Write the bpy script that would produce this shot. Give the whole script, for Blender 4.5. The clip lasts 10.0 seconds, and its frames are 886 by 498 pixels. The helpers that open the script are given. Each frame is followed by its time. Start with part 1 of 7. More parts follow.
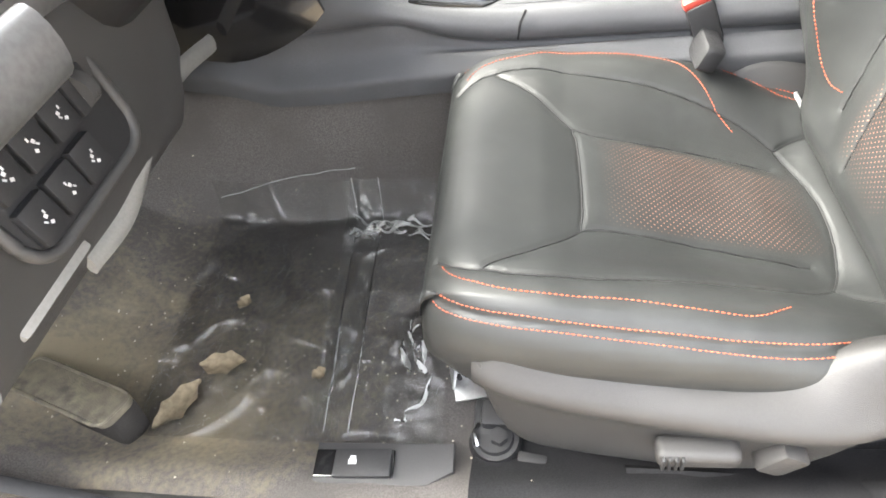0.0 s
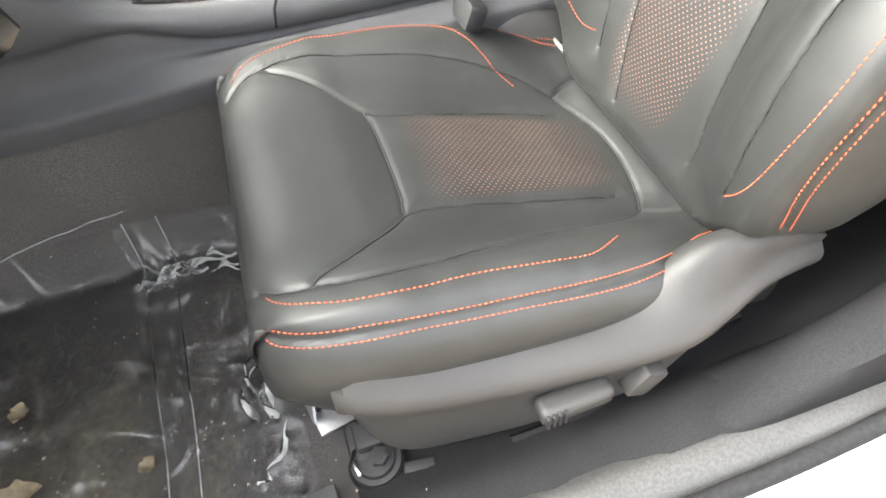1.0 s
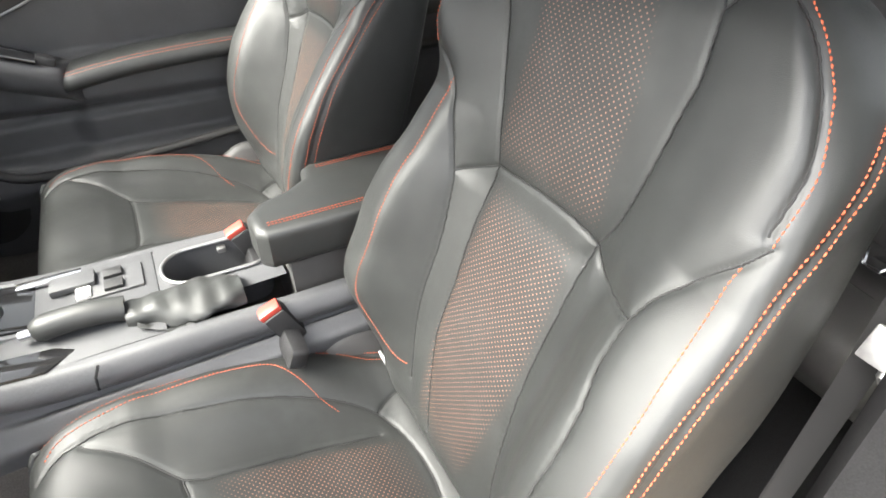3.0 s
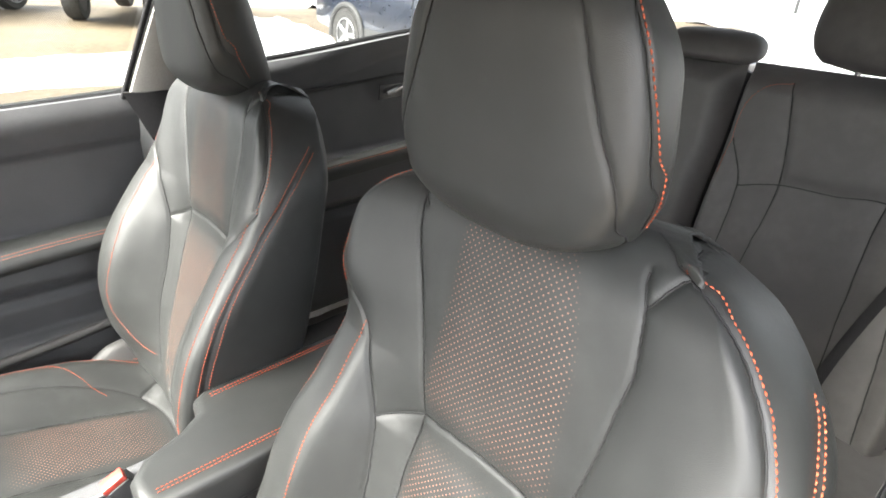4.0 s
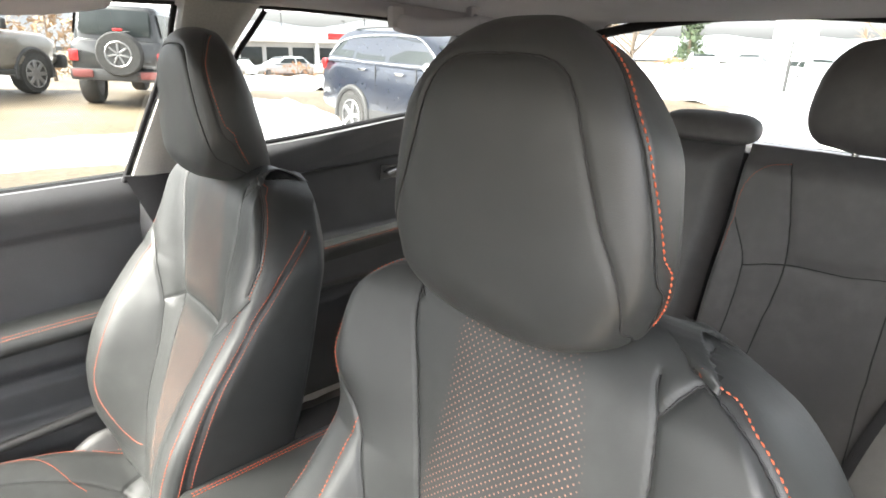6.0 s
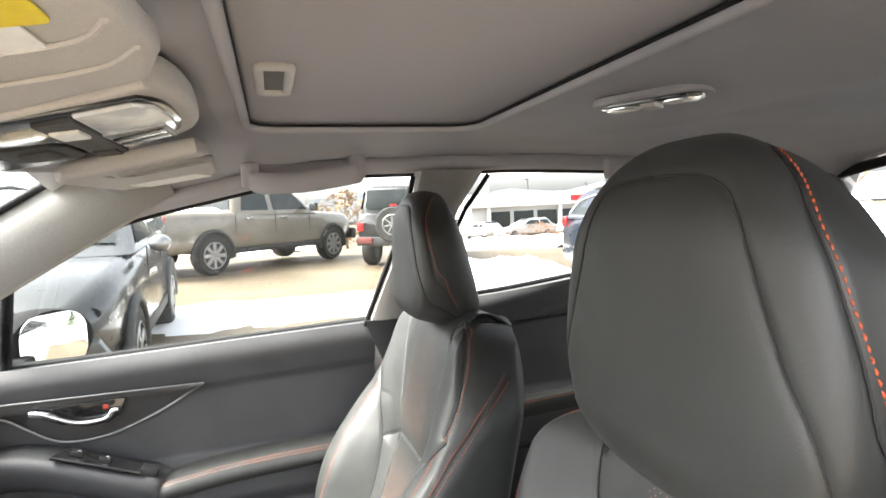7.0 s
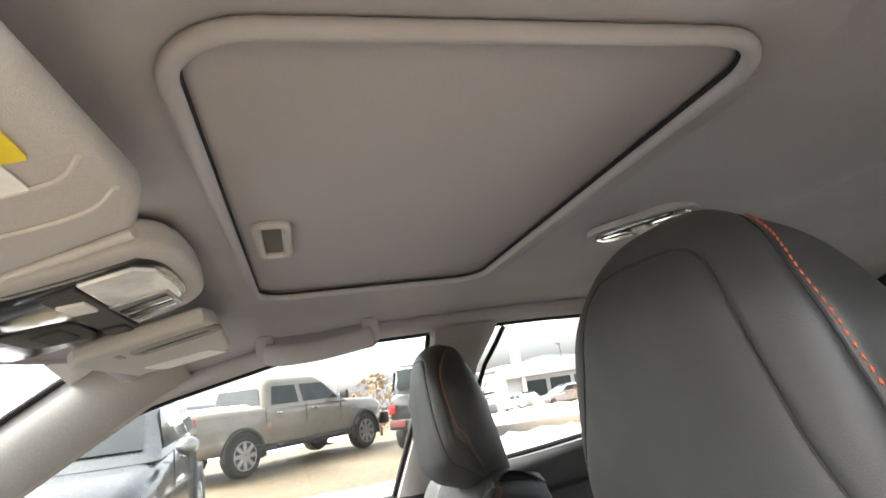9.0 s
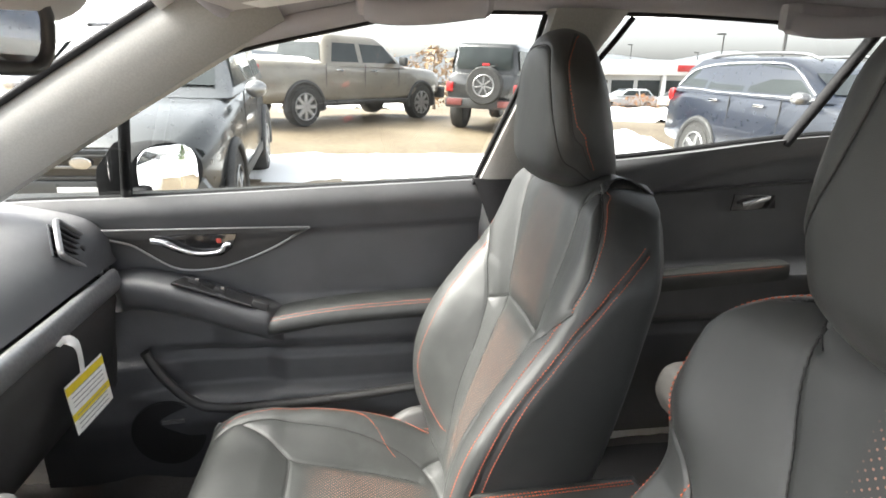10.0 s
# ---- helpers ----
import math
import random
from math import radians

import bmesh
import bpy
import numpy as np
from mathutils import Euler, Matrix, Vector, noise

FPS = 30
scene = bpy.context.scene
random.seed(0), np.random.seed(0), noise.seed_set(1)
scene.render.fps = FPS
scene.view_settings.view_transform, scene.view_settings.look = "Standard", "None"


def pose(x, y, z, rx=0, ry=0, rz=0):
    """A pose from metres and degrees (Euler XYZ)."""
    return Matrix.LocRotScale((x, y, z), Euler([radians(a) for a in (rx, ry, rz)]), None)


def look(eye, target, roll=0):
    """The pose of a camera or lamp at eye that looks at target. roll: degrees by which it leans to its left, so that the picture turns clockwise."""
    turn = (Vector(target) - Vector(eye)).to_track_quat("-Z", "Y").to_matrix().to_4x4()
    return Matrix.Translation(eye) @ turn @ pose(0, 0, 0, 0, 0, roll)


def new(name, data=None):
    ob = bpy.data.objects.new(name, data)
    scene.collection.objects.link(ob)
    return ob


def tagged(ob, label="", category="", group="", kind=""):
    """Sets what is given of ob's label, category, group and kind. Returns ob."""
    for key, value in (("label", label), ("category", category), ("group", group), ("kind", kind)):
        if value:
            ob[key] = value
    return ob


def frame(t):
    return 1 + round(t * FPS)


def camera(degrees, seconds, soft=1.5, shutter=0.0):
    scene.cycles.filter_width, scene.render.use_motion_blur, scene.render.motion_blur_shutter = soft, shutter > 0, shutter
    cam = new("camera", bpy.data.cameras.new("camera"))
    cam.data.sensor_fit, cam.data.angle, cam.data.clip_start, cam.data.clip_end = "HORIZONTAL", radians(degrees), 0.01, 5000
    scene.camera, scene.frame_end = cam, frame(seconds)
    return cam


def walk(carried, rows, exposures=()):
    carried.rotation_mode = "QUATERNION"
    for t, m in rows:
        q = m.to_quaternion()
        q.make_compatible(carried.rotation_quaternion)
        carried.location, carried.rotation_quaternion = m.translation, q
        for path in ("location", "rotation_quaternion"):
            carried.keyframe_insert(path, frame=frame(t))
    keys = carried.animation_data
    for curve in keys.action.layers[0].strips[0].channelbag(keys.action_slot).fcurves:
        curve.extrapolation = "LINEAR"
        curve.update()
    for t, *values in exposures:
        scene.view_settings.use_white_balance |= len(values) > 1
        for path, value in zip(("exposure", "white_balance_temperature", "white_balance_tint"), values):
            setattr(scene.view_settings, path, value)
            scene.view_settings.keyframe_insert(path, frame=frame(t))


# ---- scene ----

cam = camera(76.1, 10.0, soft=1.7)
PATH = [
    (0, (-0.046, -0.87, 0.816), (-0.357, 0.427, -0.674), -10.5),
    (0.5, (-0.044, -0.83, 0.79), (0.046, 0.448, -0.746), -8.1),
    (1, (-0.06, -0.826, 0.773), (0.269, 0.391, -0.78), -4.5),
    (1.5, (-0.067, -0.826, 0.77), (0.366, 0.372, -0.772), -2.6),
    (2, (-0.066, -0.827, 0.775), (0.415, 0.398, -0.731), -2.4),
    (2.5, (-0.01, -0.798, 0.875), (0.584, 0.528, -0.5), -1.5),
    (2.7, (0.016, -0.769, 0.98), (0.682, 0.512, -0.404), -1.1),
    (3, (0.103, -0.747, 1.007), (0.862, 0.64, -0.219), 0.7),
    (3.2, (0.112, -0.723, 1.037), (0.98, 0.669, -0.108), 1.5),
    (4.3, (0.148, -0.619, 1.128), (1.394, 0.709, 0.299), 1.9),
    (4.5, (0.155, -0.616, 1.131), (1.435, 0.703, 0.343), 2.0),
    (5, (0.170, -0.61, 1.133), (1.495, 0.705, 0.414), 2.2),
    (6.5, (0.157, -0.626, 1.119), (1.144, 1.024, 0.568), -0.0),
    (7, (0.215, -0.639, 1.109), (0.786, 1.273, 0.978), -2.7),
    (7.5, (0.256, -0.648, 1.087), (0.672, 1.283, 1.406), -6.6),
    (8, (0.252, -0.650, 1.056), (0.714, 1.220, 1.594), -8.7),
    (8.5, (0.241, -0.645, 1.056), (0.754, 1.199, 1.636), -9.1),
    (9, (0.243, -0.638, 1.067), (0.763, 1.231, 1.551), -8.8),
    (9.5, (0.202, -0.585, 1.096), (0.680, 1.357, 1.088), -4.5),
    (9.7, (0.172, -0.587, 1.095), (0.585, 1.352, 0.836), -2.5),
    (10, (0.166, -0.537, 1.078), (0.439, 1.356, 0.492), 0.6),
]
walk(cam, [(t, look(eye, target, roll)) for t, eye, target, roll in PATH], exposures=[(0.0, 4.25), (1.0, 3.9), (2.0, 3.85), (2.9, 3.8), (4.5, 4.28), (6.5, 4.28), (7.5, 4.08), (8.5, 4.16), (9.5, 3.85), (10.0, 3.9)])

# ---- light: bright overcast day over snow ----
world = bpy.data.worlds.new("overcast_sky")
scene.world = world
world.use_nodes = True
wn, wl = world.node_tree.nodes, world.node_tree.links
sky = wn.new("ShaderNodeTexSky")
sky.sky_type, sky.sun_disc = "NISHITA", False
sky.sun_elevation, sky.sun_rotation = radians(47), radians(281)
sky.dust_density, sky.air_density = 4.0, 1.0
pale = wn.new("ShaderNodeHueSaturation")
pale.inputs["Saturation"].default_value = 0.22
pale.inputs["Value"].default_value = 1.0
wl.new(sky.outputs[0], pale.inputs["Color"])
warm = wn.new("ShaderNodeMix")
warm.data_type, warm.blend_type = "RGBA", "MULTIPLY"
warm.inputs[0].default_value, warm.inputs[7].default_value = 1.0, (1.0, .985, .985, 1)
wl.new(pale.outputs[0], warm.inputs[6])
wl.new(warm.outputs[2], wn["Background"].inputs[0])
wn["Background"].inputs[1].default_value = 0.125
sun = new("sun", bpy.data.lights.new("sun", "SUN"))
sun.data.energy, sun.data.angle, sun.data.color = 3.1, radians(44), (1.0, 0.975, 0.89)
sun.matrix_world = look((-8, 1.6, 8.6), (0, 0, 0))


# ---- materials ----
def material(name, colour, rough=.6, metal=0.0, grain=None, grain_size=300.0, bump=0.0, bump_size=600.0, spec=.5, coat=0.0, big=None, big_size=6.0, rough_var=.08):
    """A node material: colour with fine grain and large uneven patches (second colours), and fine relief."""
    m = bpy.data.materials.new(name)
    m.use_nodes = True
    n, l = m.node_tree.nodes, m.node_tree.links
    b = n["Principled BSDF"]
    b.inputs["Roughness"].default_value, b.inputs["Metallic"].default_value = rough, metal
    b.inputs["Specular IOR Level"].default_value, b.inputs["Coat Weight"].default_value = spec, coat
    b.inputs["Coat Roughness"].default_value = .05
    co = n.new("ShaderNodeTexCoord")
    last = n.new("ShaderNodeRGB")
    last.outputs[0].default_value = (*colour, 1)
    out = last.outputs[0]
    for second, size, detail in ((grain, grain_size, 4), (big, big_size, 5)):
        if second:
            t = n.new("ShaderNodeTexNoise")
            t.inputs["Scale"].default_value, t.inputs["Detail"].default_value = size, detail
            l.new(co.outputs["Object"], t.inputs["Vector"])
            r = n.new("ShaderNodeMapRange")
            r.inputs[1].default_value, r.inputs[2].default_value = .38, .66
            l.new(t.outputs[0], r.inputs[0])
            x = n.new("ShaderNodeMix")
            x.data_type = "RGBA"
            l.new(r.outputs[0], x.inputs[0])
            l.new(out, x.inputs[6])
            x.inputs[7].default_value = (*second, 1)
            out = x.outputs[2]
    l.new(out, b.inputs["Base Color"])
    t = n.new("ShaderNodeTexNoise")
    t.inputs["Scale"].default_value = 14.0
    l.new(co.outputs["Object"], t.inputs["Vector"])
    r = n.new("ShaderNodeMapRange")
    r.inputs[3].default_value, r.inputs[4].default_value = max(rough - rough_var, .0), min(rough + rough_var, 1)
    l.new(t.outputs[0], r.inputs[0])
    l.new(r.outputs[0], b.inputs["Roughness"])
    if bump:
        t = n.new("ShaderNodeTexVoronoi")
        t.inputs["Scale"].default_value = bump_size
        l.new(co.outputs["Object"], t.inputs["Vector"])
        u = n.new("ShaderNodeBump")
        u.inputs["Strength"].default_value, u.inputs["Distance"].default_value = bump, .001
        l.new(t.outputs["Distance"], u.inputs["Height"])
        l.new(u.outputs[0], b.inputs["Normal"])
    return m


def perforated(name, base, dot):
    """Leather with punched holes that show the cloth behind, where the attribute 'perf' is set."""
    m = material(name, base, .49, grain=tuple(c * 1.25 for c in base), grain_size=40, bump=.14, bump_size=1500, big=tuple(c * .86 for c in base), big_size=9, rough_var=.05, spec=.54)
    n, l = m.node_tree.nodes, m.node_tree.links
    b = n["Principled BSDF"]
    uv = n.new("ShaderNodeUVMap")
    mp = n.new("ShaderNodeMapping")
    mp.inputs["Rotation"].default_value = (0, 0, radians(45))
    mp.inputs["Scale"].default_value = (1 / .0054, 1 / .0054, 1)
    l.new(uv.outputs[0], mp.inputs["Vector"])
    vo = n.new("ShaderNodeTexVoronoi")
    vo.voronoi_dimensions = "2D"
    vo.inputs["Scale"].default_value, vo.inputs["Randomness"].default_value = 1.0, 0.0
    l.new(mp.outputs[0], vo.inputs["Vector"])
    hole = n.new("ShaderNodeMapRange")
    hole.inputs[1].default_value, hole.inputs[2].default_value, hole.inputs[3].default_value, hole.inputs[4].default_value = .13, .19, 1, 0
    l.new(vo.outputs["Distance"], hole.inputs[0])
    at = n.new("ShaderNodeAttribute")
    at.attribute_name = "perf"
    mu = n.new("ShaderNodeMath")
    mu.operation = "MULTIPLY"
    l.new(hole.outputs[0], mu.inputs[0])
    l.new(at.outputs["Fac"], mu.inputs[1])
    old = b.inputs["Base Color"].links[0].from_socket
    x = n.new("ShaderNodeMix")
    x.data_type = "RGBA"
    l.new(mu.outputs[0], x.inputs[0])
    l.new(old, x.inputs[6])
    x.inputs[7].default_value = (*dot, 1)
    l.new(x.outputs[2], b.inputs["Base Color"])
    return m


LEATHER = material("black_leather", (.0215, .0228, .022), .49, grain=(.027, .028, .0275), grain_size=40, bump=.14, bump_size=1500, big=(.0185, .0198, .0193), big_size=9, rough_var=.05, spec=.54)
LEATHER_PERF = perforated("perforated_leather", (.0215, .0228, .022), (.30, .15, .10))
# paler copy of the leather: rear window light and haze put into the colour
LEATHER_REAR_LIT = material("lit_rear_leather", (.078, .074, .072), .5, grain=(.092, .088, .086), grain_size=40, bump=.16, bump_size=1500, big=(.070, .067, .065), big_size=8)
STITCH = material("orange_thread", (.44, .088, .032), .75, grain=(.34, .065, .025), grain_size=900)
THREAD = material("dark_thread", (.02, .02, .02), .8, grain=(.04, .04, .04), grain_size=900)
PLASTIC = material("grained_plastic", (.045, .044, .0435), .52, grain=(.055, .054, .053), grain_size=500, bump=.35, bump_size=1300, big=(.040, .039, .0385), big_size=12)
DOOR_PLASTIC = material("door_plastic", (.060, .061, .064), .46, grain=(.073, .074, .078), grain_size=500, bump=.3, bump_size=1300, big=(.053, .054, .057), big_size=10)
PLASTIC_DARK = material("dark_plastic", (.014, .014, .015), .5, grain=(.019, .019, .02), grain_size=500, bump=.3, bump_size=1300)
PLASTIC_LIGHT = material("grey_trim_plastic", (.21, .205, .195), .5, grain=(.235, .23, .218), grain_size=300, bump=.2, bump_size=900)
GLOSS_BLACK = material("gloss_black", (.010, .010, .011), .10, grain=(.014, .014, .014), grain_size=200, coat=.6)
CHROME = material("satin_chrome", (.75, .75, .76), .18, 1.0, grain=(.68, .68, .69), grain_size=60)
SILVER = material("silver_trim", (.36, .36, .36), .36, .85, grain=(.31, .31, .31), grain_size=150, bump=.12, bump_size=1500)
STEEL = material("galvanised_steel", (.62, .63, .63), .38, .9, grain=(.5, .5, .5), grain_size=90)
CARPET = material("grey_carpet", (.036, .034, .033), .95, grain=(.060, .056, .053), grain_size=900, bump=1.0, bump_size=1500, big=(.062, .058, .052), big_size=5, spec=.1)
CARPET_DIRTY = material("sandy_carpet", (.075, .068, .056), .95, grain=(.17, .145, .105), grain_size=700, bump=1.0, bump_size=1300, big=(.21, .18, .13), big_size=9, spec=.1)
RUBBER = material("dirty_rubber", (.06, .056, .046), .7, grain=(.17, .15, .105), grain_size=60, bump=.4, bump_size=600, big=(.12, .106, .078), big_size=25)
HEADLINER = material("headliner_cloth", (.372, .364, .386), .95, grain=(.416, .408, .432), grain_size=1200, bump=.35, bump_size=1800, spec=.12, big=(.348, .340, .361), big_size=4)
SHADE = material("sunroof_shade_cloth", (.338, .328, .350), .95, grain=(.368, .358, .381), grain_size=1200, bump=.3, bump_size=1800, spec=.12)
VISOR = material("visor_vinyl", (.43, .415, .405), .75, grain=(.46, .445, .435), grain_size=400, bump=.3, bump_size=1200)
YELLOW = material("yellow_label", (.75, .60, .03), .5, grain=(.68, .53, .03), grain_size=80)
PAPER = material("white_card", (.80, .80, .78), .6, grain=(.74, .74, .72), grain_size=120)
INK = material("grey_print", (.25, .25, .25), .7, grain=(.3, .3, .3), grain_size=200)
WHITE_MARK = material("white_print", (.55, .55, .55), .5, grain=(.5, .5, .5), grain_size=200)
RED_BUTTON = material("red_plastic", (.40, .05, .035), .4, grain=(.36, .045, .03), grain_size=150)
BODY_WHITE = material("white_car_paint", (.78, .79, .80), .28, grain=(.76, .77, .78), grain_size=30, coat=.7)
FELT = material("black_trim_cloth", (.016, .016, .017), .95, grain=(.024, .024, .025), grain_size=600, bump=.4, bump_size=1200, spec=.05)
SEAL = material("door_seal_rubber", (.014, .014, .015), .85, grain=(.02, .02, .021), grain_size=200, bump=.2, bump_size=700, spec=.12)
SCUFF = material("sill_trim_plastic", (.034, .034, .034), .5, grain=(.055, .055, .053), grain_size=300, bump=.3, bump_size=1100)
WEBBING = material("belt_webbing", (.018, .018, .019), .75, grain=(.03, .03, .031), grain_size=800, bump=.6, bump_size=1400)
MIRROR = material("mirror_silvering", (.92, .92, .92), .02, 1.0, rough_var=.0)


def clear_glass(name, tint, rough=.0):
    m = bpy.data.materials.new(name)
    m.use_nodes = True
    n, l = m.node_tree.nodes, m.node_tree.links
    n.remove(n["Principled BSDF"])
    tr, gl, mx = n.new("ShaderNodeBsdfTransparent"), n.new("ShaderNodeBsdfGlossy"), n.new("ShaderNodeMixShader")
    tr.inputs[0].default_value = (*tint, 1)
    gl.inputs["Roughness"].default_value = rough
    mx.inputs[0].default_value = .06
    l.new(tr.outputs[0], mx.inputs[1])
    l.new(gl.outputs[0], mx.inputs[2])
    l.new(mx.outputs[0], n["Material Output"].inputs[0])
    return m


GLASS = clear_glass("window_glass", (.345, .36, .352))
GLASS_FRONT = clear_glass("windscreen_glass", (.42, .435, .43))
GLASS_DARK = clear_glass("privacy_glass", (.29, .302, .298))


# ---- seat shape ----
def curve(keys, x):
    """Smooth value at x through (x, value) keys."""
    xs = [k[0] for k in keys]
    ys = [k[1] for k in keys]
    x = min(max(x, xs[0]), xs[-1])
    i = max(j for j in range(len(xs) - 1) if xs[j] <= x or j == 0)
    h = xs[i + 1] - xs[i]

    def slope(j):
        a, b = max(j - 1, 0), min(j + 1, len(xs) - 1)
        return (ys[b] - ys[a]) / (xs[b] - xs[a])
    t = (x - xs[i]) / h
    m0, m1 = slope(i) * h, slope(i + 1) * h
    return ys[i] * (2 * t**3 - 3 * t**2 + 1) + m0 * (t**3 - 2 * t**2 + t) + ys[i + 1] * (3 * t**2 - 2 * t**3) + m1 * (t**3 - t**2)


def spline(points, n):
    """n points evenly spread along a smooth line through the points (2D or 3D)."""
    p = np.array(points, float)
    d = np.r_[0, np.cumsum(np.linalg.norm(np.diff(p, axis=0), axis=1))]
    fine = np.array([[curve(list(zip(d, p[:, k])), s) for k in range(p.shape[1])] for s in np.linspace(0, d[-1], max(4 * len(p), 40))])
    e = np.r_[0, np.cumsum(np.linalg.norm(np.diff(fine, axis=0), axis=1))]
    s = np.linspace(0, e[-1], n)
    return np.stack([np.interp(s, e, fine[:, k]) for k in range(p.shape[1])], 1)


def cushion_surface(np_, ns):
    """Points [station, across, (x, u, z)] of a seat cushion; u across from its middle."""
    front = [(-.118, .0), (-.140, .22), (-.152, .48), (-.158, .72), (-.154, .87), (-.144, .95), (-.128, .99), (-.108, 1.0)]
    st = [(-.118, .0)] + front[1:] + [(x, 1.0) for x in (-.07, -.03, .02, .08, .14, .2, .26, .3, .34, .38, .42)]
    st = spline([(x, .2 * k) for x, k in st], np_)
    rows = []
    for x, k in st:
        k = min(k / .2, 1.0)
        hw = curve([(-.16, .200), (-.145, .216), (-.11, .233), (-.05, .244), (.05, .249), (.2, .249), (.3, .241), (.42, .21)], x)
        hw -= .02 * (1 - k) ** 2
        zc = curve([(-.16, .380), (-.1, .388), (-.04, .378), (.0, .364), (.1, .338), (.2, .308), (.28, .284), (.32, .287), (.36, .278), (.42, .25)], x)
        b = curve([(-.16, .004), (-.1, .012), (0, .032), (.1, .047), (.2, .052), (.28, .046), (.34, .022), (.42, .0)], x)
        zb = .185
        half = [(0, zc + .004), (.05, zc + .003), (.095, zc + .001), (.125, zc + .25 * b), (.165, zc + .75 * b), (.195, zc + b), (hw - .03, zc + .93 * b),
                (hw - .010, zc + b - .022), (hw, zc + b - .050), (hw - .002, zc + b - .09), (hw - .012, zb + .04), (hw - .022, zb)]
        line = spline([(-u, z) for u, z in half[::-1]] + half[1:], ns)
        z0 = zb
        tuck, zp = .085 * smooth(-.03, -.15, x), zc + b - .075
        rows.append([(x, u, z0 + (z + tuck * max(0.0, (zp - z) / (zp - zb)) - z0) * k + tuck * (1 - k)) for u, z in line])
    return np.array(rows)


BACK_O, BACK_A = (.300, .280), 18.0


def back_surface(np_, ns):
    """Points of a backrest's front and sides in (n, u, v): n forward, u across, v up along it."""
    st = spline([(v, .1 * k) for v, k in [(.0, .0), (.0, .3), (.006, .65), (.02, .9), (.045, 1.0)] + [(v, 1.0) for v in (.1, .16, .22, .28, .34, .40, .46, .52, .58, .62, .65)]
                + [(.675, .97), (.692, .86), (.700, .6), (.698, .3), (.69, .0)]], np_)
    rows = []
    for v, k in st:
        k = min(k / .1, 1.0)
        hw = curve([(0, .185), (.04, .215), (.1, .245), (.2, .262), (.3, .267), (.38, .267), (.45, .263), (.52, .255), (.58, .247), (.64, .233), (.67, .214), (.69, .182), (.705, .143)], v)
        nc = curve([(0, .0), (.1, .012), (.2, .016), (.3, .012), (.385, .008), (.415, .006), (.47, .014), (.55, .02), (.63, .022), (.66, .016), (.7, .0)], v)
        nb = curve([(0, .0), (.05, .02), (.12, .045), (.22, .062), (.32, .060), (.42, .045), (.5, .028), (.58, .014), (.65, .006), (.7, .0)], v)
        edge = curve([(0, -.02), (.06, .02), (.12, .062), (.2, .090), (.28, .094), (.35, .080), (.4, .064), (.45, .046), (.5, .025), (.56, .0), (.6, -.018), (.65, -.03), (.7, -.05)], v)
        crest = max(nc + nb, edge + .012)
        back = -.10 + .03 * v
        half = [(0, nc + .002), (.05, nc + .002), (.09, nc), (.12, nc + .12 * (crest - nc)), (.15, nc + .45 * (crest - nc)), (.185, nc + .88 * (crest - nc)), (min(.215, hw - .03), crest), (hw - .012, .5 * (crest + edge) + .004),
                (hw, edge - .004), (hw + .001, edge - .03), (hw - .004, back + .02), (hw - .03, back)]
        half = [(half[i][0] * (hw / .24 if hw < .24 else 1), half[i][1]) for i in range(len(half))] if hw < .24 else half
        line = spline([(-u, n) for u, n in half[::-1]] + half[1:], ns)
        rows.append([(back + (n - back) * max(k, .02), u * (1 - (.05 * smooth(.57, .66, v) if u < 0 else 0)) + .013 * smooth(.56, .66, v), v) for u, n in line])
    return np.array(rows)


def back_to_world(q):
    """(n, u, v) to (x, u, z)."""
    a = np.radians(BACK_A)
    q = np.asarray(q)
    n, u, v = q[..., 0], q[..., 1], q[..., 2]
    return np.stack([BACK_O[0] + np.sin(a) * v - np.cos(a) * n, u, BACK_O[1] + np.cos(a) * v + np.sin(a) * n], -1)


def headrest_surface(np_, ns):
    """Closed rings of a headrest in (n, u, v) of the backrest: a flat face, slanted shoulders and sides that taper to the rear."""
    st = spline([(.0, .0), (.0, .3), (.02, .62), (.06, .86), (.13, 1.0)] + [(h, 1.0) for h in (.25, .37, .5, .62)]
                + [(.70, .99), (.78, .945), (.86, .86), (.92, .74), (.965, .58), (.99, .38), (1.0, .18), (1.0, .0)], np_)
    rows = []
    for h, k in st:
        k = min(max(k, 0), 1)
        if h > .62:
            k = math.sqrt(max(0.0, 1 - min((h - .62) / .38, 1) ** 2.3)) if h < .998 else k * .25
        w = curve([(0, .086), (.15, .108), (.3, .124), (.62, .116), (.8, .101), (1, .083)], h) * k
        lean = curve([(0, .037), (.5, .055), (1, .073)], h) * k ** .8
        rear = curve([(0, .124), (.5, .070), (1, .016)], h) * k ** .8
        ring = []
        for j in range(ns):
            a = 2 * math.pi * j / (ns - 1)
            ca, sa = math.cos(a), math.sin(a)
            un = w * math.copysign(abs(sa) ** .62, sa) * (1 - .155 * max(-ca, 0))
            nn = lean * max(ca, 0) ** .36 - rear * max(-ca, 0) ** .9
            ring.append((.041 + .031 * h + nn, un + .020, .655 + .230 * h))
        rows.append(ring)
    return np.array(rows)


# ---- mesh helpers ----
def thing(name, at=(0, 0, 0), label="", category="", group="", kind=""):
    ob = new(name)
    ob.empty_display_size = .05
    ob.matrix_basis = pose(*at)
    return tagged(ob, label, category, group, kind)


def world_of(ob):
    """The place of an object in the world, without waiting for an update."""
    return world_of(ob.parent) @ ob.matrix_parent_inverse @ ob.matrix_basis if ob.parent else ob.matrix_basis.copy()


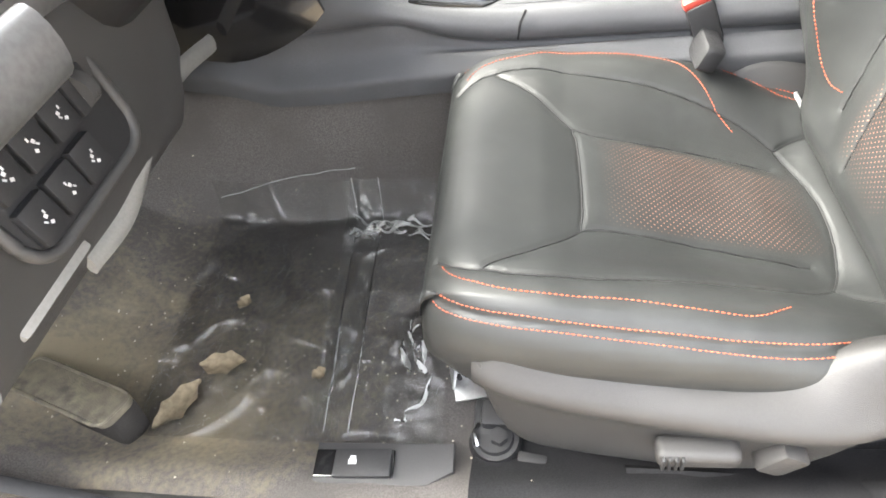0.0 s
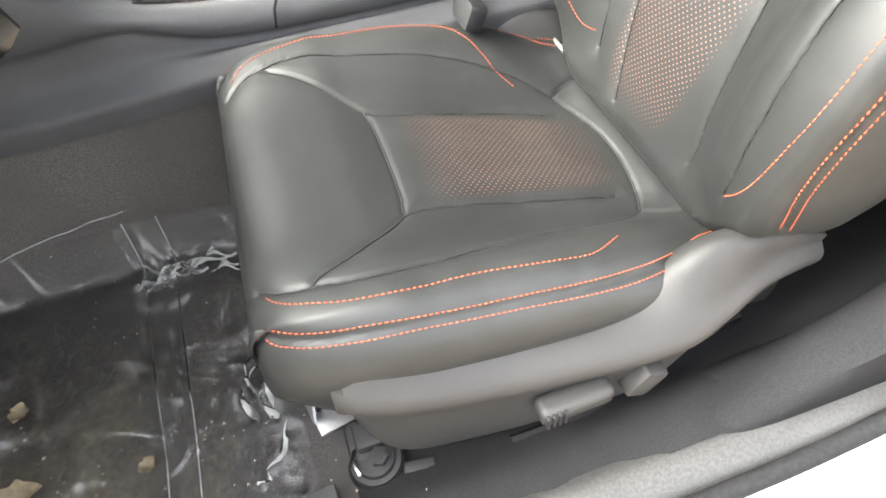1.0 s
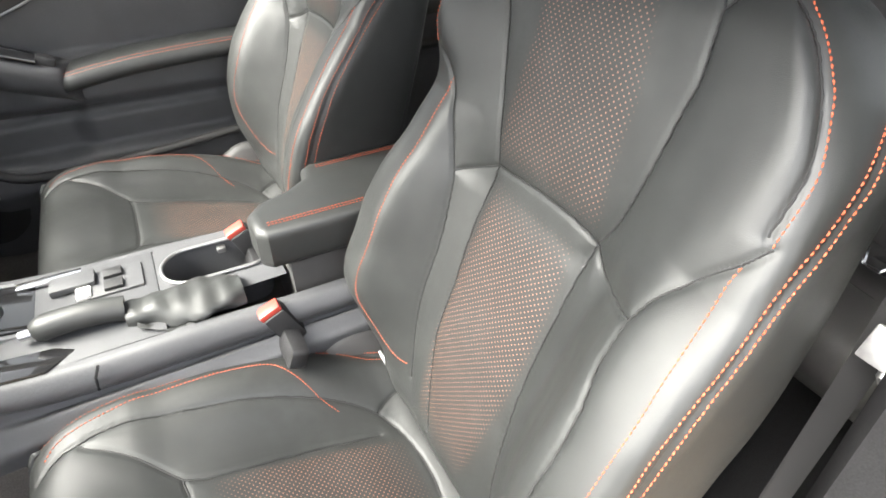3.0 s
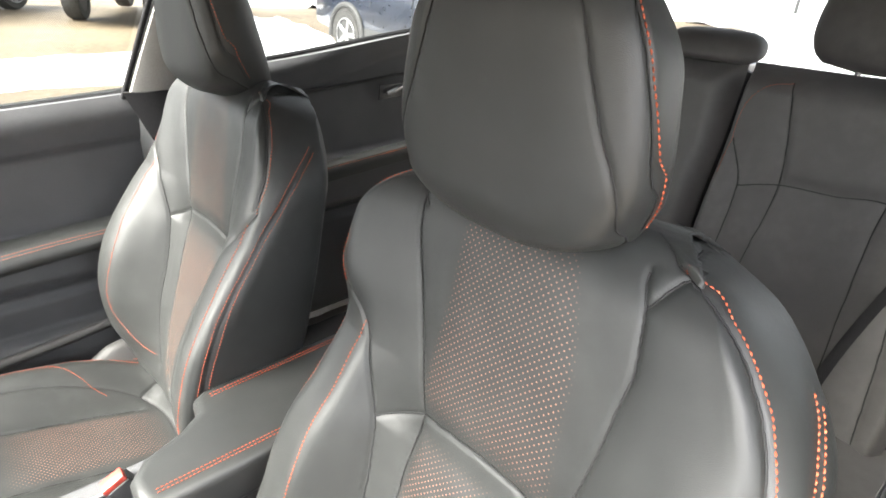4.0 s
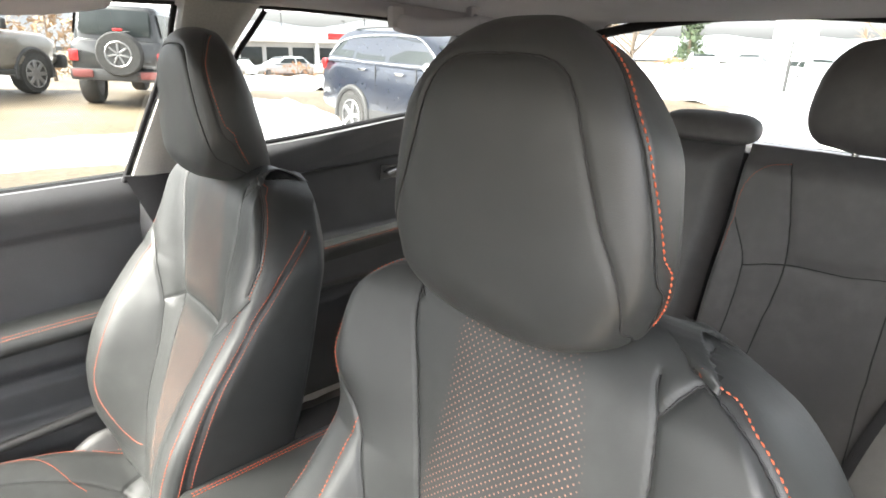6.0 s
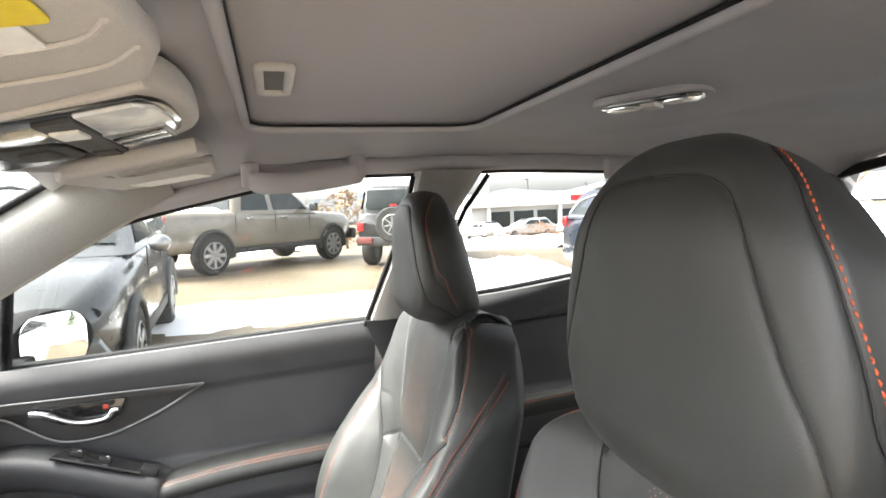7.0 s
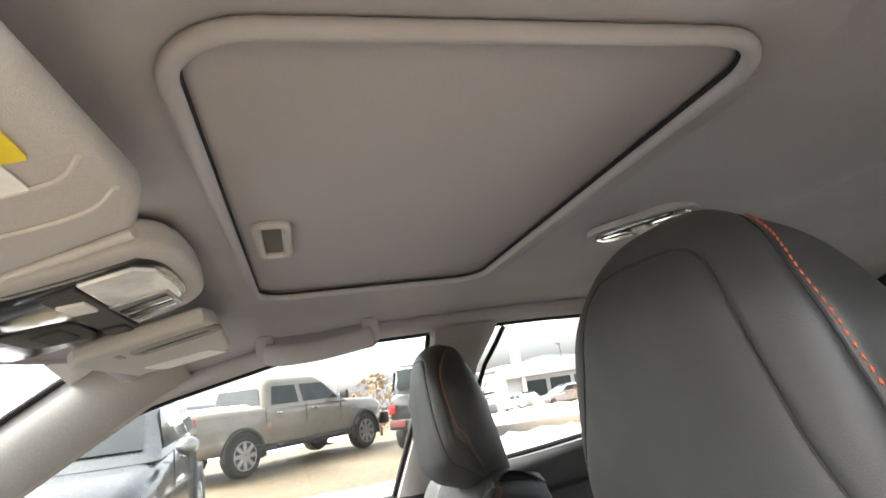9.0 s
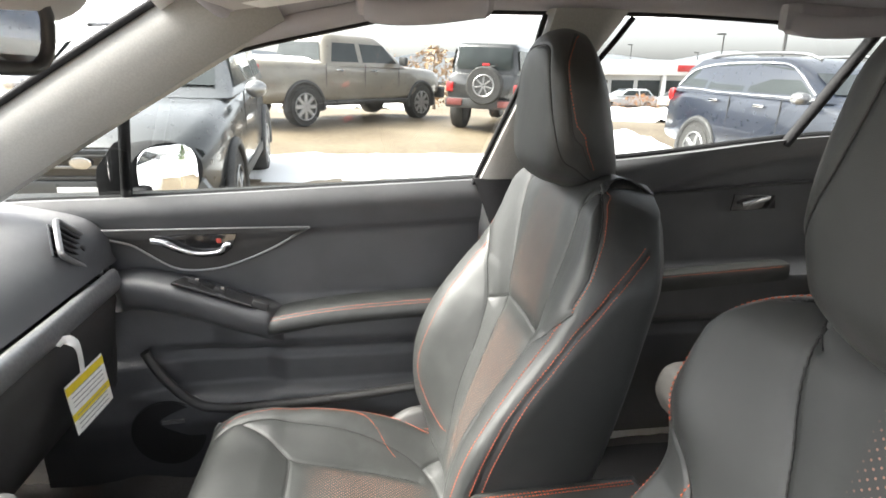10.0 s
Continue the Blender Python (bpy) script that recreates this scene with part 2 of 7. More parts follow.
def mesh_of(name, verts, faces, mat, smooth=True):
    me = bpy.data.meshes.new(name)
    me.from_pydata([tuple(map(float, v)) for v in verts], [], [tuple(map(int, f)) for f in faces])
    me.update()
    if smooth:
        me.polygons.foreach_set("use_smooth", [True] * len(me.polygons))
    me.materials.append(mat)
    return me


def part(name, data, mat=None, parent=None, label="", smooth=True):
    """Links a mesh (or bmesh, or (verts, faces)) as one object under its thing or part. Places are in the world."""
    if isinstance(data, bmesh.types.BMesh):
        me = bpy.data.meshes.new(name)
        bmesh.ops.recalc_face_normals(data, faces=data.faces)
        data.to_mesh(me)
        data.free()
        if mat:
            me.materials.append(mat)
        if smooth:
            me.polygons.foreach_set("use_smooth", [True] * len(me.polygons))
            me.set_sharp_from_angle(angle=radians(38))
    elif isinstance(data, tuple):
        me = mesh_of(name, data[0], data[1], mat, smooth)
        if smooth:
            me.set_sharp_from_angle(angle=radians(50))
    else:
        me = data
    ob = new(name, me)
    if parent:
        ob.parent = parent
        ob.matrix_parent_inverse = world_of(parent).inverted()
    return tagged(ob, label)


def single(name, data, mat, label, category, group="", kind="", smooth=True):
    return tagged(part(name, data, mat, None, "", smooth), label, category, group, kind)


def box(size, at=(0, 0, 0), bevel=.004, turn=(0, 0, 0), seg=2, bm=None):
    """A bevelled box; several may go into one bmesh."""
    b = bmesh.new()
    bmesh.ops.create_cube(b, size=1.0)
    bmesh.ops.scale(b, vec=size, verts=b.verts)
    if bevel:
        bmesh.ops.bevel(b, geom=b.edges, offset=min(bevel, .45 * min(size)), segments=seg, affect="EDGES", profile=.6)
    bmesh.ops.transform(b, matrix=pose(*at, *turn), verts=b.verts)
    if bm is None:
        return b
    me = bpy.data.meshes.new("tmp")
    b.to_mesh(me)
    b.free()
    bm.from_mesh(me)
    bpy.data.meshes.remove(me)
    return bm


def rod(r, h, at=(0, 0, 0), turn=(0, 0, 0), n=24, r2=None, bevel=0.0, bm=None):
    """A cylinder or cone along its z."""
    b = bmesh.new()
    bmesh.ops.create_cone(b, cap_ends=True, segments=n, radius1=r, radius2=r if r2 is None else r2, depth=h)
    if bevel:
        bmesh.ops.bevel(b, geom=[e for e in b.edges if abs(e.verts[0].co.z - e.verts[1].co.z) < 1e-6], offset=bevel, segments=2, affect="EDGES")
    bmesh.ops.transform(b, matrix=pose(*at, *turn), verts=b.verts)
    if bm is None:
        return b
    me = bpy.data.meshes.new("tmp")
    b.to_mesh(me)
    b.free()
    bm.from_mesh(me)
    bpy.data.meshes.remove(me)
    return bm


def prism(outline, depth, at=(0, 0, 0), turn=(0, 0, 0), bevel=.003, seg=2):
    """A plate: the outline (2D) in its xy, thick along z, with rounded rims."""
    b = bmesh.new()
    vs = [b.verts.new((x, y, 0)) for x, y in outline]
    f = b.faces.new(vs)
    r = bmesh.ops.extrude_face_region(b, geom=[f])
    bmesh.ops.translate(b, vec=(0, 0, depth), verts=[v for v in r["geom"] if isinstance(v, bmesh.types.BMVert)])
    bmesh.ops.recalc_face_normals(b, faces=b.faces)
    if bevel:
        bmesh.ops.bevel(b, geom=[e for e in b.edges if abs(e.verts[0].co.z - e.verts[1].co.z) < 1e-6], offset=bevel, segments=seg, affect="EDGES", profile=.6)
    bmesh.ops.transform(b, matrix=pose(*at, *turn), verts=b.verts)
    return b


def rounded(w, h, r, n=5, cx=0, cy=0):
    """A rectangle's outline with round corners."""
    out = []
    for sx, sy, a0 in ((1, 1, 0), (-1, 1, 90), (-1, -1, 180), (1, -1, 270)):
        for k in range(n + 1):
            a = radians(a0 + 90 * k / n)
            out.append((cx + sx * (w / 2 - r) + r * math.cos(a), cy + sy * (h / 2 - r) + r * math.sin(a)))
    return out


def loft(rings, closed=True, caps=True):
    """Verts and faces of a skin over rings of equally many points."""
    rings = [list(map(tuple, r)) for r in rings]
    n = len(rings[0])
    verts = [p for r in rings for p in r]
    faces = []
    m = n if closed else n - 1
    for i in range(len(rings) - 1):
        for j in range(m):
            k = (j + 1) % n
            faces.append((i * n + j, i * n + k, (i + 1) * n + k, (i + 1) * n + j))
    if caps and closed:
        faces.append(tuple(range(n))[::-1])
        faces.append(tuple((len(rings) - 1) * n + j for j in range(n)))
    return verts, faces


def tube(points, radius, n=8, flat=1.0, up=(0, 0, 1)):
    """A round or flattened bar along a line; radius may be a list."""
    pts = [Vector(p) for p in points]
    rings = []
    for i, p in enumerate(pts):
        d = (pts[min(i + 1, len(pts) - 1)] - pts[max(i - 1, 0)]).normalized()
        a = d.cross(Vector(up))
        a = a.normalized() if a.length > 1e-4 else d.orthogonal().normalized()
        b = a.cross(d)
        r = radius[i] if isinstance(radius, (list, tuple)) else radius
        rings.append([p + r * (math.cos(2 * math.pi * k / n) * a + flat * math.sin(2 * math.pi * k / n) * b) for k in range(n)])
    return loft(rings)


def sheet(fn, us, vs, thick=0.0, axis=(0, 0, 1)):
    """Verts and faces of the surface fn(u, v), with a back at a distance when thick."""
    nu, nv = len(us), len(vs)
    verts = [fn(u, v) for u in us for v in vs]
    faces = [(i * nv + j, (i + 1) * nv + j, (i + 1) * nv + j + 1, i * nv + j + 1) for i in range(nu - 1) for j in range(nv - 1)]
    if thick:
        k = len(verts)
        verts += [tuple(a + thick * b for a, b in zip(v, axis)) for v in verts]
        faces += [tuple(q + k for q in f[::-1]) for f in faces]
        rim = [i * nv for i in range(nu)] + [(nu - 1) * nv + j for j in range(1, nv)] + [i * nv + nv - 1 for i in range(nu - 2, -1, -1)] + [j for j in range(nv - 2, 0, -1)]
        for a, b in zip(rim, rim[1:] + rim[:1]):
            faces.append((b, a, a + k, b + k))
    return verts, faces


def dashes(points, normals, pitch=.0052, length=.0037, width=.0012, lift=.0006):
    """Sewn stitches along a line, each a small rounded bar."""
    p, nr = np.array(points, float), np.array(normals, float)
    d = np.r_[0, np.cumsum(np.linalg.norm(np.diff(p, axis=0), axis=1))]
    verts, faces = [], []
    for s in np.arange(pitch / 2, d[-1], pitch):
        def at(q):
            q = min(max(q, 0), d[-1])
            return np.array([np.interp(q, d, p[:, k]) for k in range(3)]), np.array([np.interp(q, d, nr[:, k]) for k in range(3)])
        a, na = at(s - length / 2)
        b, nb = at(s + length / 2)
        mid, nm = at(s)
        t = (b - a) / (np.linalg.norm(b - a) + 1e-9)
        side = np.cross(t, nm)
        side /= np.linalg.norm(side) + 1e-9
        k = len(verts)
        h = width / 2
        for q, w in ((a, .35), (mid, 1.0), (b, .35)):
            c = q + nm * lift * w
            verts += [c - side * h * w - nm * h, c - side * h * .7 * w + nm * h * w, c + side * h * .7 * w + nm * h * w, c + side * h * w - nm * h]
        for r in (0, 4):
            faces += [(k + r, k + r + 1, k + r + 5, k + r + 4), (k + r + 1, k + r + 2, k + r + 6, k + r + 5), (k + r + 2, k + r + 3, k + r + 7, k + r + 6)]
        faces += [(k, k + 3, k + 2, k + 1), (k + 8, k + 9, k + 10, k + 11)]
    return verts, faces


def steps(a, b, n):
    return [a + (b - a) * i / (n - 1) for i in range(n)]


def smooth(a, b, x):
    t = min(max((x - a) / (b - a), 0), 1)
    return t * t * (3 - 2 * t)


# ---- seats ----
def on_surface(grid, line, n):
    """Points and normals along a line of (station, across) fractions on a grid of points."""
    uv = spline(line, n)
    ni, nj = grid.shape[0] - 1, grid.shape[1] - 1

    def at(p, s):
        x, y = min(max(p, 0), 1) * ni, min(max(s, 0), 1) * nj
        i, j = min(int(x), ni - 1), min(int(y), nj - 1)
        fx, fy = x - i, y - j
        q = grid[i, j] * (1 - fx) * (1 - fy) + grid[i + 1, j] * fx * (1 - fy) + grid[i, j + 1] * (1 - fx) * fy + grid[i + 1, j + 1] * fx * fy
        nrm = np.cross(grid[i + 1, j] - grid[i, j] + 1e-9, grid[i, j + 1] - grid[i, j])
        return q, nrm / (np.linalg.norm(nrm) + 1e-12)
    got = [at(p, s) for p, s in uv]
    return np.array([g[0] for g in got]), np.array([g[1] for g in got])


def normals_of(grid):
    du = np.gradient(grid, axis=0)
    dv = np.gradient(grid, axis=1)
    n = np.cross(du, dv)
    return n / (np.linalg.norm(n, axis=-1, keepdims=True) + 1e-12)


def carved(grid, seams, depth=.0034, width=.0024, puff=.0022, reach=.014, sign=1.0):
    """The grid with grooves along the seams and softly swollen panels between them."""
    nrm = normals_of(grid) * sign
    pts = np.concatenate(seams)
    flat = grid.reshape(-1, 3)
    dist = np.empty(len(flat))
    for k in range(0, len(flat), 2000):
        dist[k:k + 2000] = np.sqrt(((flat[k:k + 2000, None] - pts[None]) ** 2).sum(-1).min(1))
    dist = dist.reshape(grid.shape[:2])
    fall = depth * np.exp(-(dist / width) ** 2) + puff * np.exp(-(dist / reach) ** 2)
    wrinkle = np.array([noise.noise(Vector(q) * 13) * .0009 + noise.noise(Vector(q) * 41) * .00022 for q in flat]).reshape(dist.shape)
    return grid + nrm * (wrinkle - fall)[..., None]


def grid_mesh(name, grid, mat, perf=None, uv=None, flip=False, close=False):
    ni, nj = grid.shape[:2]
    i, j = np.meshgrid(np.arange(ni - 1), np.arange(nj - 1), indexing="ij")
    a = (i * nj + j).ravel()
    quads = np.stack([a, a + nj, a + nj + 1, a + 1], 1)
    if flip:
        quads = quads[:, ::-1]
    faces = [tuple(q) for q in quads.tolist()]
    if close:
        faces += [tuple(range(nj)) if not flip else tuple(range(nj))[::-1], tuple((ni - 1) * nj + k for k in range(nj))]
    me = mesh_of(name, grid.reshape(-1, 3).tolist(), faces, mat)
    if perf is not None:
        me.attributes.new("perf", "FLOAT", "POINT").data.foreach_set("value", perf.ravel().astype(np.float32))
        lay = me.uv_layers.new(name="metres")
        idx = np.empty(len(me.loops), dtype=np.int32)
        me.loops.foreach_get("vertex_index", idx)
        lay.data.foreach_set("uv", uv.reshape(-1, 2)[idx].astype(np.float32).ravel())
    return me


def mirror(line):
    return [(p, 1 - s) for p, s in line]


def both(*lines):
    return [x for q in lines for x in (q, mirror(q))]


CUSHION_SEAMS = both([(.461, .401), (.427, .373), (.398, .352), (.364, .331), (.339, .317), (.326, .305), (.304, .306), (.280, .311), (.262, .322)],
                     [(.326, .305), (.38, .300), (.44, .300), (.505, .303), (.573, .305), (.651, .310), (.707, .318), (.765, .332), (.805, .352)],
                     [(.461, .401), (.474, .405), (.499, .409), (.563, .408), (.65, .404), (.746, .400), (.79, .397)],
                     [(.805, .352), (.831, .330), (.872, .312), (.93, .312)]) + [
    [(.461, .401), (.466, .44), (.467, .5), (.466, .56), (.461, .599)], [(.805, .352), (.822, .38), (.832, .42), (.838, .47), (.839, .5), (.838, .53), (.832, .58), (.822, .62), (.805, .648)]]
CUSHION_TOP = [(.278, .297), (.289, .289), (.307, .283), (.34, .279), (.377, .275), (.424, .266), (.50, .257), (.57, .250), (.62, .247), (.647, .252), (.674, .271), (.694, .296), (.714, .325), (.735, .348)]
CUSHION_TOP_NEAR = [(.274, .309), (.283, .298), (.301, .288), (.324, .282), (.352, .275), (.374, .272), (.434, .267), (.498, .264), (.564, .255), (.614, .249), (.637, .247), (.656, .249), (.674, .255), (.693, .263)]
CUSHION_SIDE = [[(.262, .271), (.271, .264), (.299, .254), (.337, .248), (.376, .245), (.423, .240), (.485, .234), (.55, .228), (.623, .221), (.689, .218), (.738, .219), (.775, .224), (.823, .236), (.86, .240), (.90, .248)],
                [(.262, .250), (.270, .247), (.288, .242), (.31, .237), (.338, .234), (.372, .231), (.419, .228), (.48, .222), (.546, .215), (.618, .207), (.682, .202), (.74, .204), (.78, .209), (.815, .216), (.86, .221)]]
BACK_SEAMS = [[(.589, .398), (.626, .374), (.672, .357), (.715, .346), (.746, .340), (.779, .326), (.806, .318), (.835, .306), (.866, .302)],
              [(.587, .589), (.655, .619), (.718, .650), (.77, .676), (.829, .700), (.854, .72)],
              [(.58, .278), (.571, .32), (.566, .364), (.573, .384), (.589, .398)], [(.587, .589), (.565, .624), (.548, .649)],
              [(.589, .398), (.558, .406), (.478, .414), (.40, .415), (.35, .411), (.303, .402), (.26, .391), (.22, .376), (.17, .345)],
              [(.587, .589), (.547, .588), (.506, .586), (.461, .582), (.412, .576), (.361, .575), (.308, .574), (.254, .564), (.20, .552), (.15, .545)],
              [(.58, .278), (.537, .277), (.50, .263), (.449, .259), (.40, .260), (.355, .258), (.304, .255), (.249, .252), (.207, .249)],
              [(.548, .649), (.535, .642), (.493, .630), (.449, .621), (.401, .617), (.347, .617), (.295, .617), (.241, .618), (.19, .620)],
              [(.58, .278), (.609, .265), (.632, .247), (.656, .224), (.673, .205), (.694, .185)], [(.548, .649), (.591, .680), (.629, .715), (.672, .763), (.69, .80)],
              [(.589, .398), (.594, .43), (.596, .46), (.595, .50), (.592, .54), (.587, .589)]]
EDGE_A = [(.206, .163), (.257, .184), (.291, .190), (.333, .192), (.40, .191), (.474, .191), (.511, .191), (.546, .188), (.579, .183), (.613, .178), (.639, .174), (.671, .166), (.715, .147), (.75, .134), (.785, .112), (.82, .085)]
EDGE_B = [(.198, .140), (.25, .164), (.286, .173), (.329, .177), (.40, .176), (.468, .176), (.528, .176), (.565, .173), (.599, .168), (.632, .163), (.66, .156), (.70, .139), (.738, .124), (.775, .103), (.81, .076)]
EDGE_MID = [(.202, .152), (.253, .174), (.288, .182), (.331, .185), (.40, .184), (.47, .184), (.52, .183), (.555, .180), (.59, .175), (.622, .170), (.65, .165), (.685, .153), (.727, .135), (.762, .118), (.797, .094), (.815, .080)]
BACK_STITCH = [[(.207, .246), (.23, .232), (.257, .225), (.315, .220), (.353, .218), (.42, .217), (.479, .216), (.537, .214), (.589, .213), (.635, .211), (.658, .208), (.674, .203)],
               [(.663, .751), (.623, .752), (.571, .744), (.526, .739), (.473, .730), (.418, .724), (.374, .725), (.332, .727), (.29, .724), (.255, .708), (.221, .686), (.205, .656), (.207, .63)]] + both(
    EDGE_A, EDGE_B, [(.881, .226), (.875, .206), (.865, .194), (.853, .181), (.84, .173), (.825, .169), (.807, .168), (.79, .170), (.772, .172), (.753, .174), (.737, .177), (.716, .182), (.695, .187)])
HEAD_SEAM = [(.36, .69), (.391, .752), (.43, .828), (.462, .861), (.488, .882), (.52, .896), (.55, .907), (.575, .913), (.603, .916), (.629, .920), (.645, .934), (.655, .965), (.657, 1.0)]
HEAD_STITCH = [(.40, .700), (.44, .735), (.473, .751), (.505, .762), (.533, .774), (.557, .786), (.58, .794), (.605, .796), (.635, .787), (.665, .777), (.70, .770), (.75, .76)]
HEAD_PIPE = [(p - .002, s + .010) for p, s in HEAD_STITCH]
COLLAR = both([(.836, .305), (.849, .284), (.863, .262), (.876, .243), (.888, .19), (.90, .13)],
              [(.873, .248), (.866, .217), (.854, .193), (.841, .183), (.827, .178), (.805, .177), (.78, .179), (.75, .182), (.72, .189), (.70, .194)])

CUSH = cushion_surface(250, 280)


def tucked(rows):
    """The driver's backrest: its inboard bolster is slimmer than the outboard one."""
    at = [0, .1, .18, .26, .34, .42, .49, .55, .61, .67, .72]
    du = [(a, b) for a, b in zip(at, (.015, .010, .019, .021, .023, .029, .023, -.003, -.009, -.003, -.002))]
    dn = [(a, b) for a, b in zip(at, (.041, .037, .013, .024, .022, .023, .016, -.010, -.013, -.005, -.003))]
    q = rows.copy()
    fine = np.linspace(-.02, .74, 300)
    k = np.clip((q[..., 1] - .12) / .12, 0, 1)
    k = k * k * (3 - 2 * k)
    v = q[..., 2]
    q[..., 0] -= k * np.interp(v, fine, [curve(dn, float(x)) for x in fine])
    q[..., 1] -= k * np.interp(v, fine, [curve(du, float(x)) for x in fine])
    return q


BACK_ROWS = back_surface(310, 260)
BACK = back_to_world(BACK_ROWS)
HEAD = back_to_world(headrest_surface(140, 200))


def lines_on(grid, lines, n=90):
    return [on_surface(grid, q, n) for q in lines]


def band(grid, p0, p1, s0, s1, soft=.02):
    """1 inside a stretch of the grid, fading at its rim."""
    ni, nj = grid.shape[:2]
    p, s = np.meshgrid(np.linspace(0, 1, ni), np.linspace(0, 1, nj), indexing="ij")

    def ramp(x, a, b, e):
        return np.clip((x - a) / e, 0, 1) * np.clip((b - x) / e, 0, 1)
    return np.minimum(1, ramp(p, p0, p1, soft) * ramp(s, s0, s1, .012) * 1.0)


def metres_uv(grid):
    d = np.r_[0, np.cumsum(np.linalg.norm(np.diff(grid[:, grid.shape[1] // 2], axis=0), axis=1))]
    return np.stack([grid[..., 1], np.broadcast_to(d[:, None], grid.shape[:2])], -1)


cs = lines_on(CUSH, CUSHION_SEAMS)
mid_groove = lines_on(CUSH, both([((a + c) / 2, (b + d) / 2) for (a, b), (c, d) in zip(*CUSHION_SIDE)]), 140)
CUSH_C = carved(CUSH, [q[0] for q in cs + mid_groove], sign=1.0)
hs = lines_on(HEAD, both(HEAD_SEAM, HEAD_PIPE), 120)
HEAD_C = carved(HEAD, [q[0] for q in hs], depth=.002, puff=.0006, width=.003, sign=1.0)
cush_perf = band(CUSH, .495, .828, .415, .585, .07)
back_perf = np.maximum(band(BACK, .15, .575, .420, .580, .05), .8 * band(BACK, .60, .86, .395, .605, .03))
CUSH_MESH = grid_mesh("cushion", CUSH_C, LEATHER_PERF, cush_perf, metres_uv(CUSH), flip=False)
HEAD_MESH = grid_mesh("headrest", HEAD_C, LEATHER, flip=False)


def stitch_mesh(name, grid, carvedgrid, line, mat=STITCH, lift=.0008, n=160, **kw):
    p, nr = on_surface(carvedgrid, line, n)
    v, f = dashes(p, nr, lift=lift, **kw)
    return mesh_of(name, v, f, mat)


# near-black tubes along the seams draw the shadow in their grooves
SEAM = material("seam_groove_shadow", (.016, .016, .016), .85, grain=(.02, .02, .02), grain_size=900)


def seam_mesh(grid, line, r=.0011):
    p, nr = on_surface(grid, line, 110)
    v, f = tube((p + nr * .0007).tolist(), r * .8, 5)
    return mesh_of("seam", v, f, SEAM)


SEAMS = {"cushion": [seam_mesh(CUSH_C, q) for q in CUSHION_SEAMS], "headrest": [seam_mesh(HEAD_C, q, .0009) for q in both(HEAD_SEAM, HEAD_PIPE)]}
STITCHES = {"cushion": [stitch_mesh("stitching", CUSH, CUSH_C, q) for q in [CUSHION_TOP_NEAR, mirror(CUSHION_TOP)] + both(*CUSHION_SIDE)],
            "headrest": [stitch_mesh("stitching", HEAD, HEAD_C, q) for q in both(HEAD_STITCH)]}
BLACK_SEAM = [stitch_mesh("seam_thread", HEAD, HEAD_C, q, THREAD, lift=.0004) for q in both(HEAD_SEAM)]


def backrest_meshes(grid):
    """The padded front of a backrest, its stitching and its seams."""
    cut = lines_on(grid, BACK_SEAMS) + lines_on(grid, both(EDGE_MID), 140) + lines_on(grid, COLLAR)
    c = carved(grid, [q[0] for q in cut], sign=1.0)
    return (grid_mesh("backrest", c, LEATHER_PERF, back_perf, metres_uv(grid), flip=False),
            [stitch_mesh("stitching", grid, c, q) for q in BACK_STITCH], [seam_mesh(c, q) for q in BACK_SEAMS + COLLAR])


def back_shell():
    """The rear cover of a backrest."""
    rows = []
    for v, k in ((.0, .6), (.02, .85), (.08, 1.0), (.25, 1.0), (.45, 1.0), (.6, .98), (.66, .9), (.69, .7)):
        hw = curve([(0, .165), (.1, .222), (.3, .24), (.45, .225), (.56, .205), (.63, .178), (.67, .150), (.7, .10)], v)
        b = -.098 + .03 * v
        rows.append([(b - .022 * k * (1 - min(abs((u - .016 * smooth(.5, .66, v)) / hw), 1) ** 3), u * (.86 if u > 0 else 1), v) for u in np.linspace(-hw, hw, 17) + .016 * smooth(.5, .66, v)])
    g = back_to_world(np.array(rows))
    return loft([r.tolist() for r in g], closed=False)


SIDE_PLASTIC = material("seat_side_plastic", (.025, .0242, .0238), .52, grain=(.031, .030, .0295), grain_size=500, bump=.3, bump_size=1300, big=(.032, .031, .030), big_size=12)


